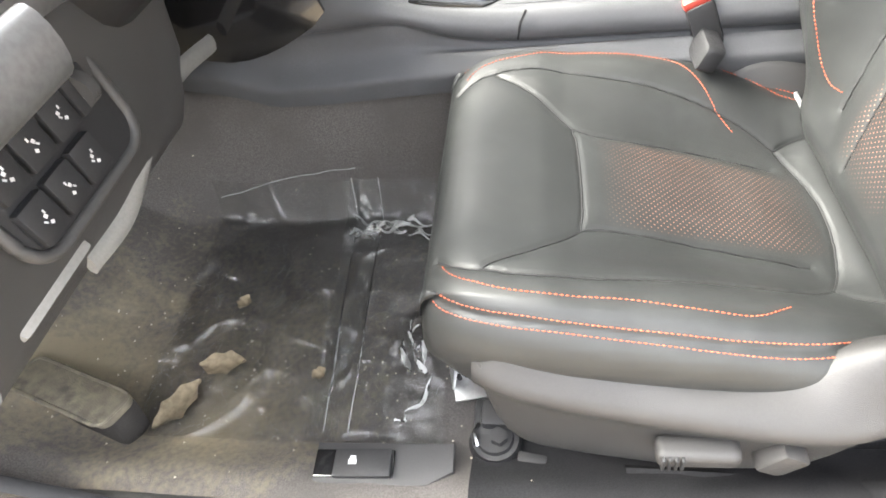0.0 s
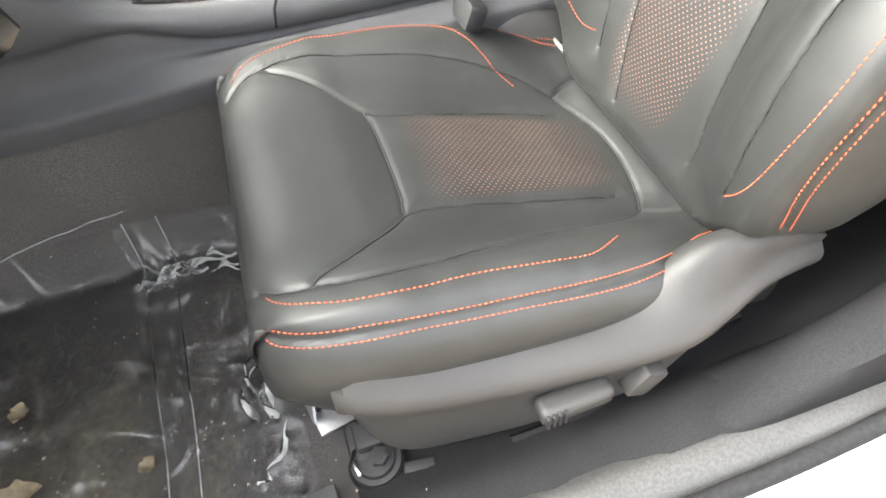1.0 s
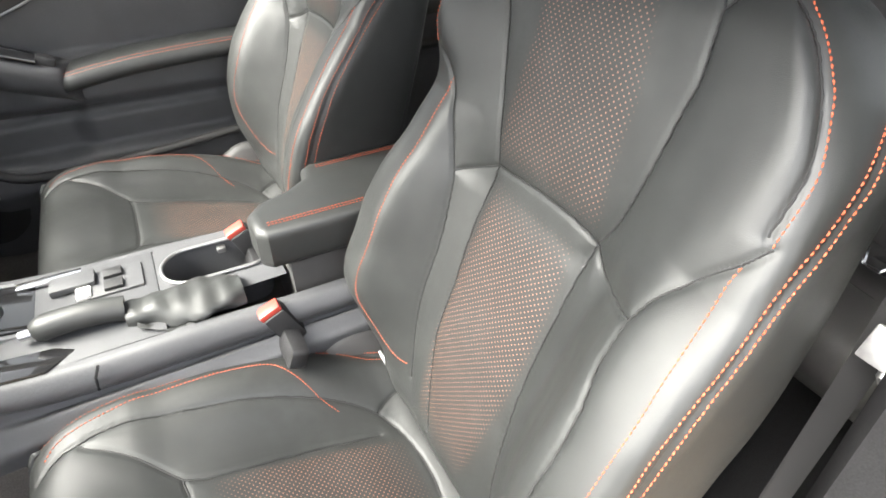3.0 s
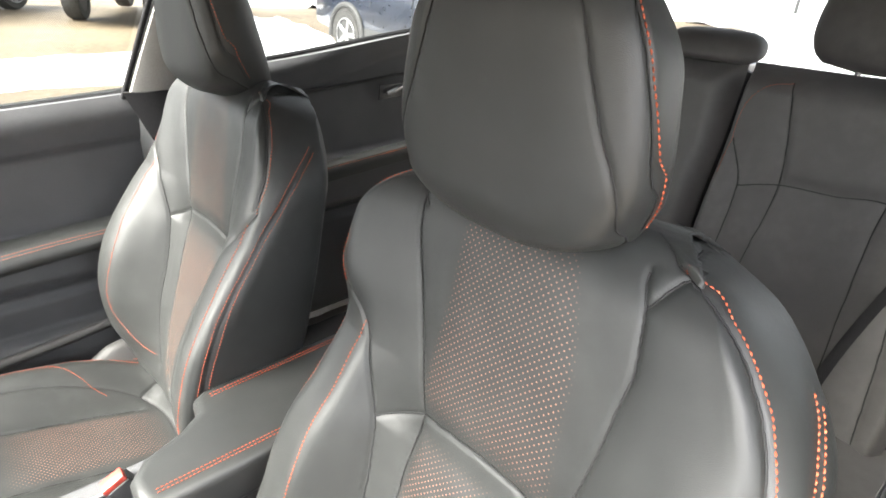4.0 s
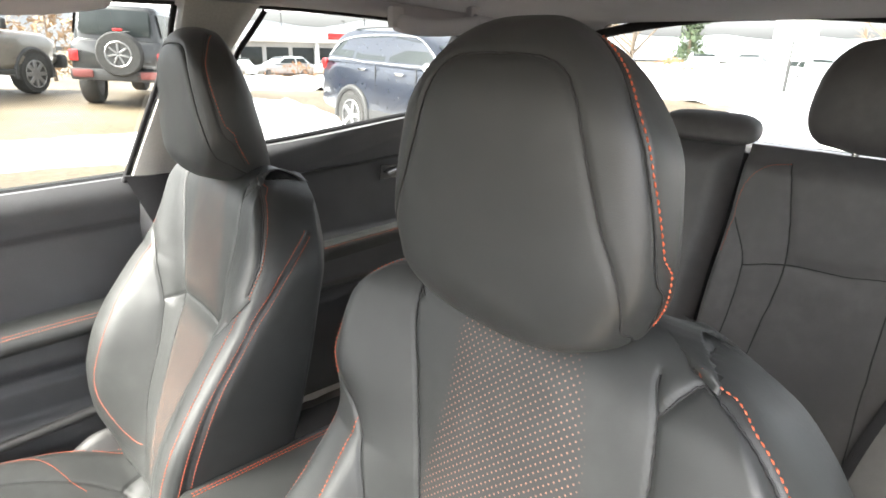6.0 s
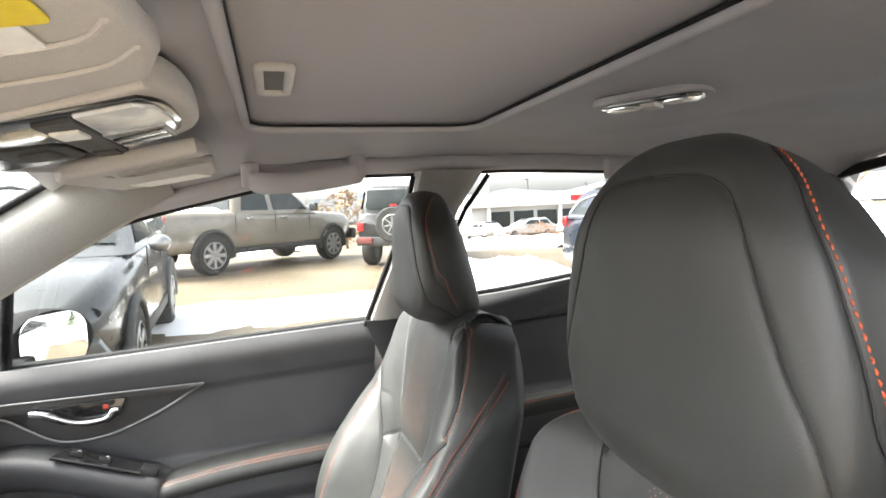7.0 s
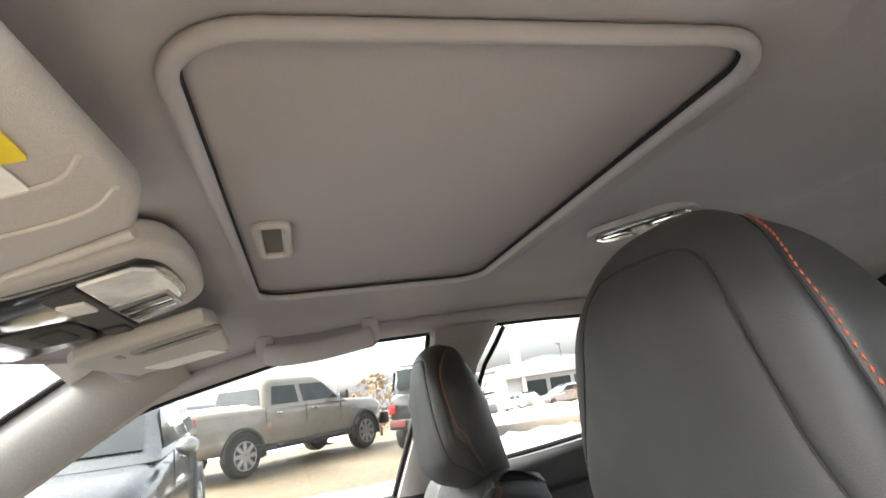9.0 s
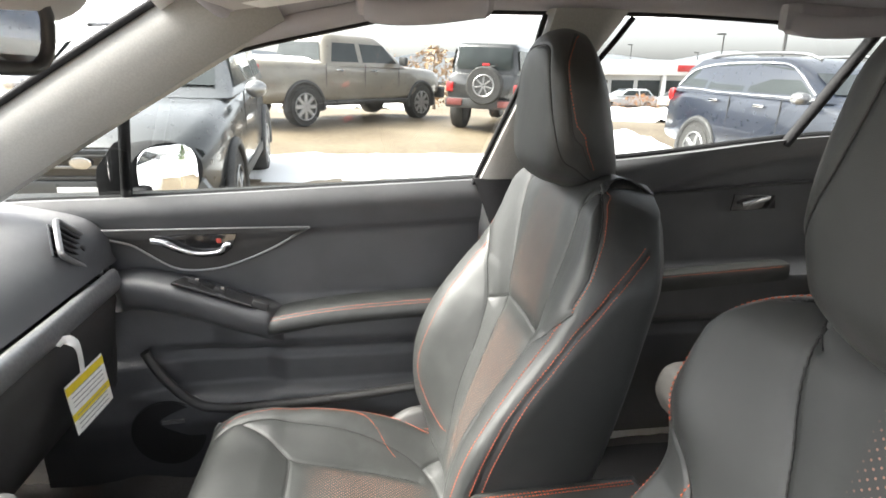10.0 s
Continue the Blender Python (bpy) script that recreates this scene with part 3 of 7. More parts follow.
def make_seat(name, y, label, trim_side, rows):
    """A front seat; trim_side -1 or 1 is the side that carries the adjusting levers."""
    seat = thing(name, (.12, y, .11), label, "car seat", "front seats")

    def put(nm, me, par, lab=""):
        ob = part(nm, me, None, par, lab)
        ob.matrix_basis = pose(0, y, 0)
        return ob
    c = put("cushion", CUSH_MESH, seat, "black leather cushion with a perforated middle")
    for me in STITCHES["cushion"]:
        put("stitching", me, c, "orange double stitching")
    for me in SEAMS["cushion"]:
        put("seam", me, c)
    bm, stitching, seams = backrest_meshes(back_to_world(rows))
    b = put("backrest", bm, seat, "black leather backrest with a perforated middle")
    for me in stitching:
        put("stitching", me, b, "orange stitching")
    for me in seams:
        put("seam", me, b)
    sh = part("back_shell", back_shell(), LEATHER_REAR_LIT, seat)
    sh.matrix_basis = pose(0, y, 0)
    h = put("headrest", HEAD_MESH, seat, "black leather headrest")
    for me in STITCHES["headrest"]:
        put("stitching", me, h, "orange stitching")
    for me in SEAMS["headrest"]:
        put("seam", me, h)
    for me in BLACK_SEAM:
        put("seam_thread", me, h)
    for u in (-.03, .06):
        p0, p1 = back_to_world([(-.03, u, .60), (-.01, u, .68)])
        part("headrest_post", tube([(p0[0], p0[1] + y, p0[2]), (p1[0], p1[1] + y, p1[2])], .006, 10), CHROME, seat)
    # under-frame and rails
    f = box((.42, .40, .06), (.12, y, .19), .02)
    part("seat_frame", f, PLASTIC_DARK, seat)
    for u in (-.20, .20):
        part("seat_rail", box((.50, .035, .035), (.14, y + u, .135), .006), PLASTIC_DARK, seat, "dark steel rail")
        part("rail_foot", box((.05, .05, .03), (-.095, y + u, .125), .008), PLASTIC_DARK, seat)
    for s in (-1, 1):
        t = side_trim(y, s)
        tr = part("side_trim", t, SIDE_PLASTIC, seat, "grained grey plastic side cover")
        if s == trim_side:
            part("adjuster_lever", lever(y, s), SIDE_PLASTIC, tr, "grey plastic lever with ribbed end")
            part("lever_ribs", lever_ribs(y, s), PLASTIC_DARK, tr)
            part("recline_lever", box((.030, .024, .042), (.188, y + s * .276, .240), .006, (0, 28, 0)), SIDE_PLASTIC, tr)
    return seat


def side_trim(y, s):
    """The plastic cover beside a cushion: a sloping shelf, a soft ridge and an undercut face, rising at the rear to the recliner."""
    rings = []
    for x in np.linspace(-.105, .40, 50):
        top = curve([(-.105, .330), (-.085, .350), (-.06, .354), (0, .343), (.07, .332), (.13, .324), (.17, .326), (.20, .333), (.225, .350), (.25, .364), (.28, .368), (.32, .360), (.36, .345), (.40, .325)], x)
        out = curve([(-.105, .244), (-.085, .256), (-.06, .263), (0, .270), (.1, .279), (.18, .285), (.23, .284), (.27, .274), (.32, .258), (.40, .244)], x)
        rid = curve([(-.105, .322), (-.085, .326), (-.06, .322), (0, .311), (.1, .302), (.2, .298), (.25, .302), (.30, .312), (.35, .312), (.40, .304)], x)
        bot = curve([(-.105, .30), (-.09, .215), (-.06, .160), (0, .147), (.1, .147), (.2, .165), (.27, .205), (.33, .255), (.40, .296)], x)
        prof = [(.210, top - .012), (.226, top), (.236, top - .002), (out - .012, rid + .012), (out - .003, rid + .003), (out, rid - .008), (out - .006, rid - .022),
                (out - .013, max(rid - .042, bot + .012)), (out - .018, max(bot + .03, bot)), (out - .026, bot + .006), (out - .045, bot), (.18, bot)]
        rings.append([(x, y + s * u, z) for u, z in spline(prof, 34)])
    if s > 0:
        rings = [r[::-1] for r in rings]
    return loft(rings)


def lever(y, s):
    return box((.078, .026, .026), (.112, y + s * .276, .243), .009, (0, -4, 0), 3)


def lever_ribs(y, s):
    b = bmesh.new()
    for k in range(4):
        box((.0035, .006, .024), (.079 + .006 * k, y + s * .2885, .240 + .0004 * k), .001, (0, -4, 0), 1, b)
    return b


make_seat("driver_car_seat", -.36, "black leather driver seat with orange stitching and perforated middle", -1, tucked(BACK_ROWS))
make_seat("passenger_car_seat", .342, "black leather passenger seat with orange stitching beside the console", 1, BACK_ROWS)


# ---- cabin: floor, sill, roof, pillars, glass ----
FLOOR_Z = .11


def floor_z(x, y):
    z = FLOOR_Z + .30 * smooth(-.62, -1.05, x)
    tunnel = .23 * (1 - smooth(.105, .20, abs(y)))
    z += tunnel * (1 - .2 * smooth(.3, .8, x))
    z += .035 * smooth(.58, .66, abs(y))
    z += .006 * noise.noise(Vector((x * 9, y * 9, 0))) + .003 * noise.noise(Vector((x * 30, y * 30, 4)))
    return z


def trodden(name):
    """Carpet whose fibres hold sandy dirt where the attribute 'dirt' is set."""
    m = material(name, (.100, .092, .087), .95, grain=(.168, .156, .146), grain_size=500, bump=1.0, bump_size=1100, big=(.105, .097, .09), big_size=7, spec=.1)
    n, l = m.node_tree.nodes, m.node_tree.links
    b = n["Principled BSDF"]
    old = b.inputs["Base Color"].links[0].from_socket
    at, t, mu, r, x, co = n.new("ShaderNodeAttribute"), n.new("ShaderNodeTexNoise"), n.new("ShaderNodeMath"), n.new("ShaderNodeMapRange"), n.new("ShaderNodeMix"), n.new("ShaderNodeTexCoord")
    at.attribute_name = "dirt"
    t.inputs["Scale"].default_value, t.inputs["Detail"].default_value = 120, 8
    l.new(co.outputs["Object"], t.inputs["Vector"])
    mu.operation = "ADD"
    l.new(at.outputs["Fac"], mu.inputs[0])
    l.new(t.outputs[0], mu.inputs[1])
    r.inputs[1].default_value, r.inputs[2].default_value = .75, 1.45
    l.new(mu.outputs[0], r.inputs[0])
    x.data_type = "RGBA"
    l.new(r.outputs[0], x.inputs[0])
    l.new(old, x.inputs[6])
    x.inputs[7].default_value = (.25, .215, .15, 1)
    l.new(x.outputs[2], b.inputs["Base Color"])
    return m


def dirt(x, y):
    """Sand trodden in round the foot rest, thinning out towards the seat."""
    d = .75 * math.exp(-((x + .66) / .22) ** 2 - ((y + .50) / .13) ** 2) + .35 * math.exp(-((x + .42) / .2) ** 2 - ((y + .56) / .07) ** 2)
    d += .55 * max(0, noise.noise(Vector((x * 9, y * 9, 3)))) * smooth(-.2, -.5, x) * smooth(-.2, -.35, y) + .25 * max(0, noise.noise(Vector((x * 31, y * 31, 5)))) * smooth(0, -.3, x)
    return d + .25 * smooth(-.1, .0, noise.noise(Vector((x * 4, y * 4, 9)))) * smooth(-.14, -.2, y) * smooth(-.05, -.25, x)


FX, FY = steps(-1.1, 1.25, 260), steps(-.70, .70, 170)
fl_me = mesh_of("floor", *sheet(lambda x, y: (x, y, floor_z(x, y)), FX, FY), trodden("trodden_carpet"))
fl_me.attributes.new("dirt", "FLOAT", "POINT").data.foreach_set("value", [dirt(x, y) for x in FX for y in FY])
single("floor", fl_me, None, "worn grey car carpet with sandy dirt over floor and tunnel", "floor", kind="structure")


def wrinkled(x, y, seed):
    """Height of the film over the carpet: long sharp creases, soft swells and two crumpled spots."""
    a = noise.noise(Vector((x * 5 + seed, y * 4, 1))) * .005
    b = (1 - abs(noise.noise(Vector((x * 4 - y * 5 + seed, x * 5 + y * 3, 3))))) ** 26 * .010
    c = (1 - abs(noise.noise(Vector((x * 9 + y * 7, y * 8 - x * 3, seed))))) ** 30 * .006
    spot = math.exp(-((x + .29) / .10) ** 2 - ((y + .232) / .035) ** 2) + math.exp(-((x + .205) / .045) ** 2 - ((y + .47) / .10) ** 2)
    d = spot * ((1 - abs(noise.noise(Vector((x * 34, y * 22 + seed, seed))))) ** 5 * .020 + (1 - abs(noise.noise(Vector((x * 70, y * 60, seed))))) ** 4 * .005)
    return max(a + b + c + d, -.001)


FILM = bpy.data.materials.new("clear_plastic_film")
FILM.use_nodes = True
fn, fl = FILM.node_tree.nodes, FILM.node_tree.links
fn.remove(fn["Principled BSDF"])
f_tr, f_gl, f_mx, f_lw = fn.new("ShaderNodeBsdfTransparent"), fn.new("ShaderNodeBsdfGlossy"), fn.new("ShaderNodeMixShader"), fn.new("ShaderNodeFresnel")
f_tr.inputs[0].default_value = (.93, .93, .92, 1)
f_gl.inputs["Roughness"].default_value = .05
f_lw.inputs[0].default_value = 1.55
fl.new(f_lw.outputs[0], f_mx.inputs[0])
f_df, f_m2 = fn.new("ShaderNodeBsdfDiffuse"), fn.new("ShaderNodeMixShader")
f_df.inputs[0].default_value = (.7, .7, .68, 1)
f_m2.inputs[0].default_value = .05
fl.new(f_tr.outputs[0], f_m2.inputs[1])
fl.new(f_df.outputs[0], f_m2.inputs[2])
fl.new(f_m2.outputs[0], f_mx.inputs[1])
fl.new(f_gl.outputs[0], f_mx.inputs[2])
fl.new(f_mx.outputs[0], fn["Material Output"].inputs[0])


def film_sheet(x0, x1, y0, y1, seed, skew):
    return sheet(lambda x, y: (x + skew * (y - y0), y, floor_z(x, y) + .007 + wrinkled(x, y, seed)), steps(x0, x1, 130), steps(y0, y1, 150))


for film in (single("plastic_film", film_sheet(-.60, -.30, -.60, -.165, 3.0, -.02), FILM, "wrinkled clear plastic film lying on the carpet", "plastic film"),
             single("plastic_film", film_sheet(-.345, -.16, -.60, -.165, 8.0, -.05), FILM, "crumpled clear plastic film beside the seat rail", "plastic film")):
    film.visible_shadow = False
# film with more white mixed in, painting glints on folds and sheet edges
FILM_GLINT = FILM.copy()
FILM_GLINT.name = "glint_plastic_film"
for nd in FILM_GLINT.node_tree.nodes:
    if nd.type == "MIX_SHADER" and not nd.inputs[0].links:
        nd.inputs[0].default_value = .42
random.seed(21)
crumple = thing("film_crumple", (-.28, -.23, .13), "crumpled folds of plastic film beside the seat, glints put into their white colour", "plastic film")
for cx_, cy_, sx, sy, ang, n_ in ((-.30, -.222, .075, .022, 8, 16), (-.205, -.47, .022, .075, 84, 14)):
    for _ in range(n_):
        px, py = random.gauss(cx_, sx * .55), random.gauss(cy_, sy * .55)
        L, w_, a_ = random.uniform(.018, .065), random.uniform(.0018, .0055), random.gauss(ang, 22)
        ph = random.uniform(0, 6)
        rows = []
        for q in steps(-1, 1, 9):
            m_ = pose(px, py, floor_z(px, py) + .018 + .006 * math.sin(q * 2.4 + ph), 0, 0, a_)
            rows.append([tuple(m_ @ Vector((q * L / 2, .003 * math.sin(3 * q + ph) + b * w_ * (1.05 - q * q), .005 * (1 - abs(b)) * (1 + .5 * math.sin(5 * q + ph))))) for b in (-1, -.4, .3, 1)])
        part("fold", loft(rows, closed=False), FILM_GLINT, crumple).visible_shadow = False
for pts in ([(-.352, -.165), (-.342, -.30), (-.330, -.45), (-.318, -.585)], [(-.305, -.165), (-.300, -.32), (-.292, -.45), (-.285, -.585)], [(-.60, -.175), (-.47, -.165), (-.34, -.160)]):
    ln = [(x, y, floor_z(x, y) + .014) for x, y in spline(pts, 30)]
    part("sheet_edge", tube(ln, .0011, 4), FILM_GLINT, crumple).visible_shadow = False
# grit and crumbs on the carpet
random.seed(5)
gv, gf = [], []
for _ in range(260):
    x, y = random.uniform(-.95, -.1), random.uniform(-.62, -.15)
    if random.random() < .5:
        x, y = random.gauss(-.5, .2), random.gauss(-.5, .07)
    s = random.uniform(.0008, .0022)
    z = floor_z(x, y) + .006
    k = len(gv)
    gv += [(x + s, y, z), (x - s * .7, y + s, z), (x - s * .7, y - s, z), (x, y, z + s * 1.4)]
    gf += [(k, k + 1, k + 3), (k + 1, k + 2, k + 3), (k + 2, k, k + 3), (k, k + 2, k + 1)]
GRIT = material("pale_grit", (.55, .50, .40), .8, grain=(.40, .35, .27), grain_size=300)
single("grit", (gv, gf), GRIT, "pale grit and crumbs on the carpet", "grit", kind="stuff", smooth=False)
# dried leaves
DRY = material("dry_leaf", (.23, .185, .12), .8, grain=(.15, .12, .075), grain_size=120)
for lx, ly, ln, wd, turn_, lab in ((-.537, -.556, .085, .020, 62, "curled dry tan leaf on the carpet"), (-.492, -.492, .070, .018, 8, "flat dry tan leaf on the plastic film"), (-.50, -.378, .026, .011, 70, "small scrap of dry leaf on the carpet"), (-.345, -.50, .022, .009, 40, "small scrap of dry leaf on the film")):
    cells = []
    for a in steps(-1, 1, 9):
        w_ = wd * (1 - abs(a) ** 2.2) * (1 + .25 * math.sin(a * 9 + lx * 40)) + .0006
        cells.append([tuple(pose(lx, ly, floor_z(lx, ly) + .012, 0, 0, turn_) @ Vector((a * ln / 2, b * w_, .006 * b * b + .004 * abs(a)))) for b in (-1, -.5, 0, .5, 1)])
    single("dry_leaf", loft(cells, closed=False), DRY, lab, "leaf")

# foot rest with a rubber pad
fr_t = thing("foot_rest", (-.64, -.57, .14), "dirty ribbed rubber foot rest pad on the carpet", "foot rest")
part("pad", prism(rounded(.185, .052, .014), .012, (-.658, -.572, .180), (-10, 0, -17), .004), RUBBER, fr_t)
rib = prism(rounded(.178, .05, .012), .004, (-.658, -.572, .191), (-10, 0, -17), .002)
part("pad_rim", tube([tuple((pose(-.658, -.572, .194, -10, 0, -17) @ Vector((x, y, 0)))) for x, y in rounded(.18, .053, .012)] + [tuple(pose(-.658, -.572, .194, -10, 0, -17) @ Vector((*rounded(.18, .053, .012)[0], 0)))], .0028, 6), RUBBER, fr_t)
part("pad_face", rib, RUBBER, fr_t)
part("support", box((.17, .045, .07), (-.66, -.568, .142), .015, (-10, 0, -17)), CARPET, fr_t)

# fuel-door release in the floor
fl_t = thing("fuel_lid_release", (-.23, -.628, .125), "black plastic fuel lid release lever set in the floor", "lever")
PLATE = [(-.085, -.026), (.055, -.026), (.088, -.008), (.088, .026), (-.085, .026)]
part("bezel", prism(PLATE, .014, (-.228, -.628, .128), (0, 0, 2), .003), PLASTIC, fl_t)
part("well", box((.10, .034, .012), (-.262, -.630, .139), .003, (0, 0, 2)), GLOSS_BLACK, fl_t)
part("paddle", box((.072, .034, .008), (-.250, -.631, .1475), .002, (0, -3, 2)), PLASTIC_DARK, fl_t)
ic = bmesh.new()
box((.010, .006, .0008), (-.262, -.631, .1522), 0, (0, -3, 2), 1, ic)
box((.007, .004, .0008), (-.262, -.626, .1522), 0, (0, -3, 2), 1, ic)
part("pump_mark", ic, WHITE_MARK, fl_t)
# bolt foot and bracket of the seat rail
br = thing("rail_bracket", (-.13, -.52, .12), "bright zinc bracket with a screw below the seat", "bracket")
part("upright", box((.004, .045, .075), (-.148, -.500, .170), .001, (0, 10, 12)), STEEL, br)
part("tab", box((.05, .045, .004), (-.125, -.515, .136), .001, (0, 4, 12)), STEEL, br)
part("screw", rod(.0035, .016, (-.142, -.512, .148), (20, 0, 0), 10), PLASTIC_DARK, br)
ft = thing("rail_anchor", (-.09, -.585, .11), "black steel seat anchor with a hex bolt on the carpet", "anchor")
part("shoe", rod(.035, .028, (-.093, -.585, .124), (0, 0, 0), 28, .028, .006), PLASTIC_DARK, ft)
part("bolt", rod(.011, .012, (-.088, -.588, .142), (0, 0, 10), 6), PLASTIC_DARK, ft)
part("lip", tube([(-.113, -.572, .14), (-.118, -.585, .146), (-.113, -.600, .14)], .003, 6), CHROME, ft)
part("flange", box((.035, .014, .004), (-.048, -.606, .122), .001, (0, 0, -8)), PLASTIC_DARK, ft)

# black sheets laid over the carpet, painting the shade beside the sill and at the rear
single("sill_shade_strip", sheet(lambda x, y: (x, y, floor_z(x, y) + .005 + .012 * smooth(.10, .30, x)), steps(-.12, .66, 60), steps(-.695, -.46, 24)), FELT, "carpet strip between the seat rail and the sill, blackened for shade", "carpet", kind="structure")
single("rear_floor_shade", sheet(lambda x, y: (x, y, floor_z(x, y) + .006), steps(.40, 1.22, 50), steps(-.66, .66, 80)), FELT, "carpet in front of the rear bench, blackened for shade", "carpet", kind="structure")
# sill trim, seal and painted body below the open door
single("sill_trim", loft([[(x, y, z) for y, z in [(-.672, .12), (-.682, .15), (-.70, .158), (-.725, .152), (-.735, .14), (-.735, .12), (-.68, .09)]] for x in steps(-.95, .62, 20)]), SCUFF,
       "dark grey plastic sill cover along the door opening", "sill", kind="structure")

def post_line(side, y0=.735):
    """The line of the door seal up the B-pillar."""
    return [(.36, side * .73, .13), (.52, side * .738, .17), (.60, side * .742, .30), (.60, side * .735, .55), (.60, side * .715, .86), (.64, side * .66, 1.02), (.68, side * .60, 1.15)]


single("door_seal", tube(spline([(-.95, -.745, .138), (.30, -.745, .138)] + post_line(-1)[1:], 60).tolist(), .011, 10), SEAL, "black rubber door seal round the opening", "seal", kind="structure")
single("body_sill", loft([[(x, y, z) for y, z in [(-.735, .125), (-.752, .130), (-.775, .118), (-.80, .08), (-.81, .0), (-.79, -.12), (-.70, -.14), (-.70, .1)]] for x in steps(-1.3, .72, 12)]), BODY_WHITE,
       "white painted body sill below the door", "car body", kind="structure")


# B-pillars
def b_pillar(side):
    s = side
    lower = loft([[(x - .01, s * (.675 + .03 * k), z), (x + .03, s * (.655 + .03 * k), z), (x + .11, s * (.655 + .03 * k), z), (x + .15, s * .69, z), (x + .14, s * .745, z), (x, s * .745, z)]
                  for z, k, x in ((.11, .8, .62), (.2, .6, .59), (.3, .3, .56), (.5, .2, .53), (.7, .3, .48), (.86, .5, .42))])
    single("b_pillar_lower", lower, FELT, "dark plastic lower cover of the B-pillar", "pillar", kind="structure")
    rows = []
    for k in range(9):
        f = k / 8
        z = .858 + (1.20 - .858) * f
        yc = .690 - .135 * f ** 1.15
        xc = .478 + .125 * f
        w = .058 + .022 * smooth(.75, 1, f)
        rows.append([(xc - w, s * (yc + .03), z), (xc - w * .9, s * (yc - .002), z), (xc - w * .4, s * (yc - .014), z), (xc + w * .4, s * (yc - .014), z), (xc + w * .9, s * (yc - .002), z), (xc + w, s * (yc + .03), z)])
    single("b_pillar_upper", loft(rows), PLASTIC_LIGHT, "pale grey upper cover of the B-pillar", "pillar", kind="structure")
    # black sash strips towards the two windows
    for dx, nm in ((-.066, "front"), (.070, "rear")):
        line = [(.478 + .125 * f + dx * (1 + .3 * smooth(.75, 1, f)), s * (.708 - .132 * f ** 1.15), .845 + .345 * f) for f in steps(0, 1, 10)]
        single("window_sash", tube(line, .0055, 8), SEAL, "black window sash beside the B-pillar", "window sash", kind="structure")


b_pillar(1)
b_pillar(-1)
for s in (-1, 1):
    rows = []
    for x in steps(.06, .62, 24):
        f = smooth(.04, .66, x)
        h = .120 + .285 * f ** 2.0
        rows.append([(x, s * y, z) for y, z in spline([(.60, .10), (.615 + .01 * f, .135 + .3 * (h - .125)), (.645, h), (.675, h + .012), (.70, h + .004), (.705, .10)], 18)])
    single("pillar_foot", loft(rows), FELT, "black plastic cover at the foot of the B-pillar", "pillar", kind="structure")


# roof lining with its sunroof hole
SR = (.172, .568, -.402, .282)


RAIL_Z = [(-.62, .865), (-.45, .955), (-.3, 1.03), (-.1, 1.125), (.1, 1.175), (.3, 1.212), (.5, 1.218), (.8, 1.220), (1.15, 1.205), (1.45, 1.18), (1.75, 1.12)]


def roof_z(x, y):
    z = 1.252 - .060 * smooth(.10, -.20, x) - .045 * smooth(1.1, 1.75, x)
    edge = curve(RAIL_Z, x) + .012
    z += (edge - z) * smooth(.43, .59, abs(y))
    z -= .018 * smooth(.60, .82, x) * (1 - smooth(.86, .94, x)) * (1 - smooth(.40, .56, abs(y)))
    return z


def roof_strip(x0, x1, y0, y1, nx, ny):
    return sheet(lambda x, y: (x, y, roof_z(x, y)), steps(x0, x1, nx), steps(y0, y1, ny))


rv, rf = [], []
def header_x(y):
    return -.19 + .10 * (y / .48) ** 2


for a in ((SR[1], 1.74, -.60, .60, 60, 60), (SR[0], SR[1], -.60, SR[2], 20, 16), (SR[0], SR[1], SR[3], .60, 20, 16)):
    v, f = roof_strip(*a)
    rf += [tuple(q + len(rv) for q in g) for g in f]
    rv += v
v, f = sheet(lambda u, y: (header_x(y) + u * (SR[0] - header_x(y)), y, roof_z(header_x(y) + u * (SR[0] - header_x(y)), y)), steps(0, 1, 16), steps(-.60, .60, 60))
rf += [tuple(q + len(rv) for q in g) for g in f]
rv += v
single("ceiling", (rv, rf), HEADLINER, "grey cloth headliner round the sunroof", "headliner", kind="structure")


def ring(inner, outer, z_in, z_out, lift):
    """A rounded rim between two outlines of equally many points."""
    n = len(inner)
    rows = [[(x, y, z_in + .012) for x, y in inner], [(x, y, z_in) for x, y in inner],
            [((a[0] * .6 + b[0] * .4), (a[1] * .6 + b[1] * .4), (z_in + z_out) / 2 - lift) for a, b in zip(inner, outer)],
            [((a[0] * .25 + b[0] * .75), (a[1] * .25 + b[1] * .75), (z_in + z_out) / 2 - lift * .8) for a, b in zip(inner, outer)],
            [(x, y, z_out + .004) for x, y in outer]]
    v, f = [p for r in rows for p in r], []
    for i in range(len(rows) - 1):
        for j in range(n):
            k = (j + 1) % n
            f.append((i * n + j, i * n + k, (i + 1) * n + k, (i + 1) * n + j))
    return v, f


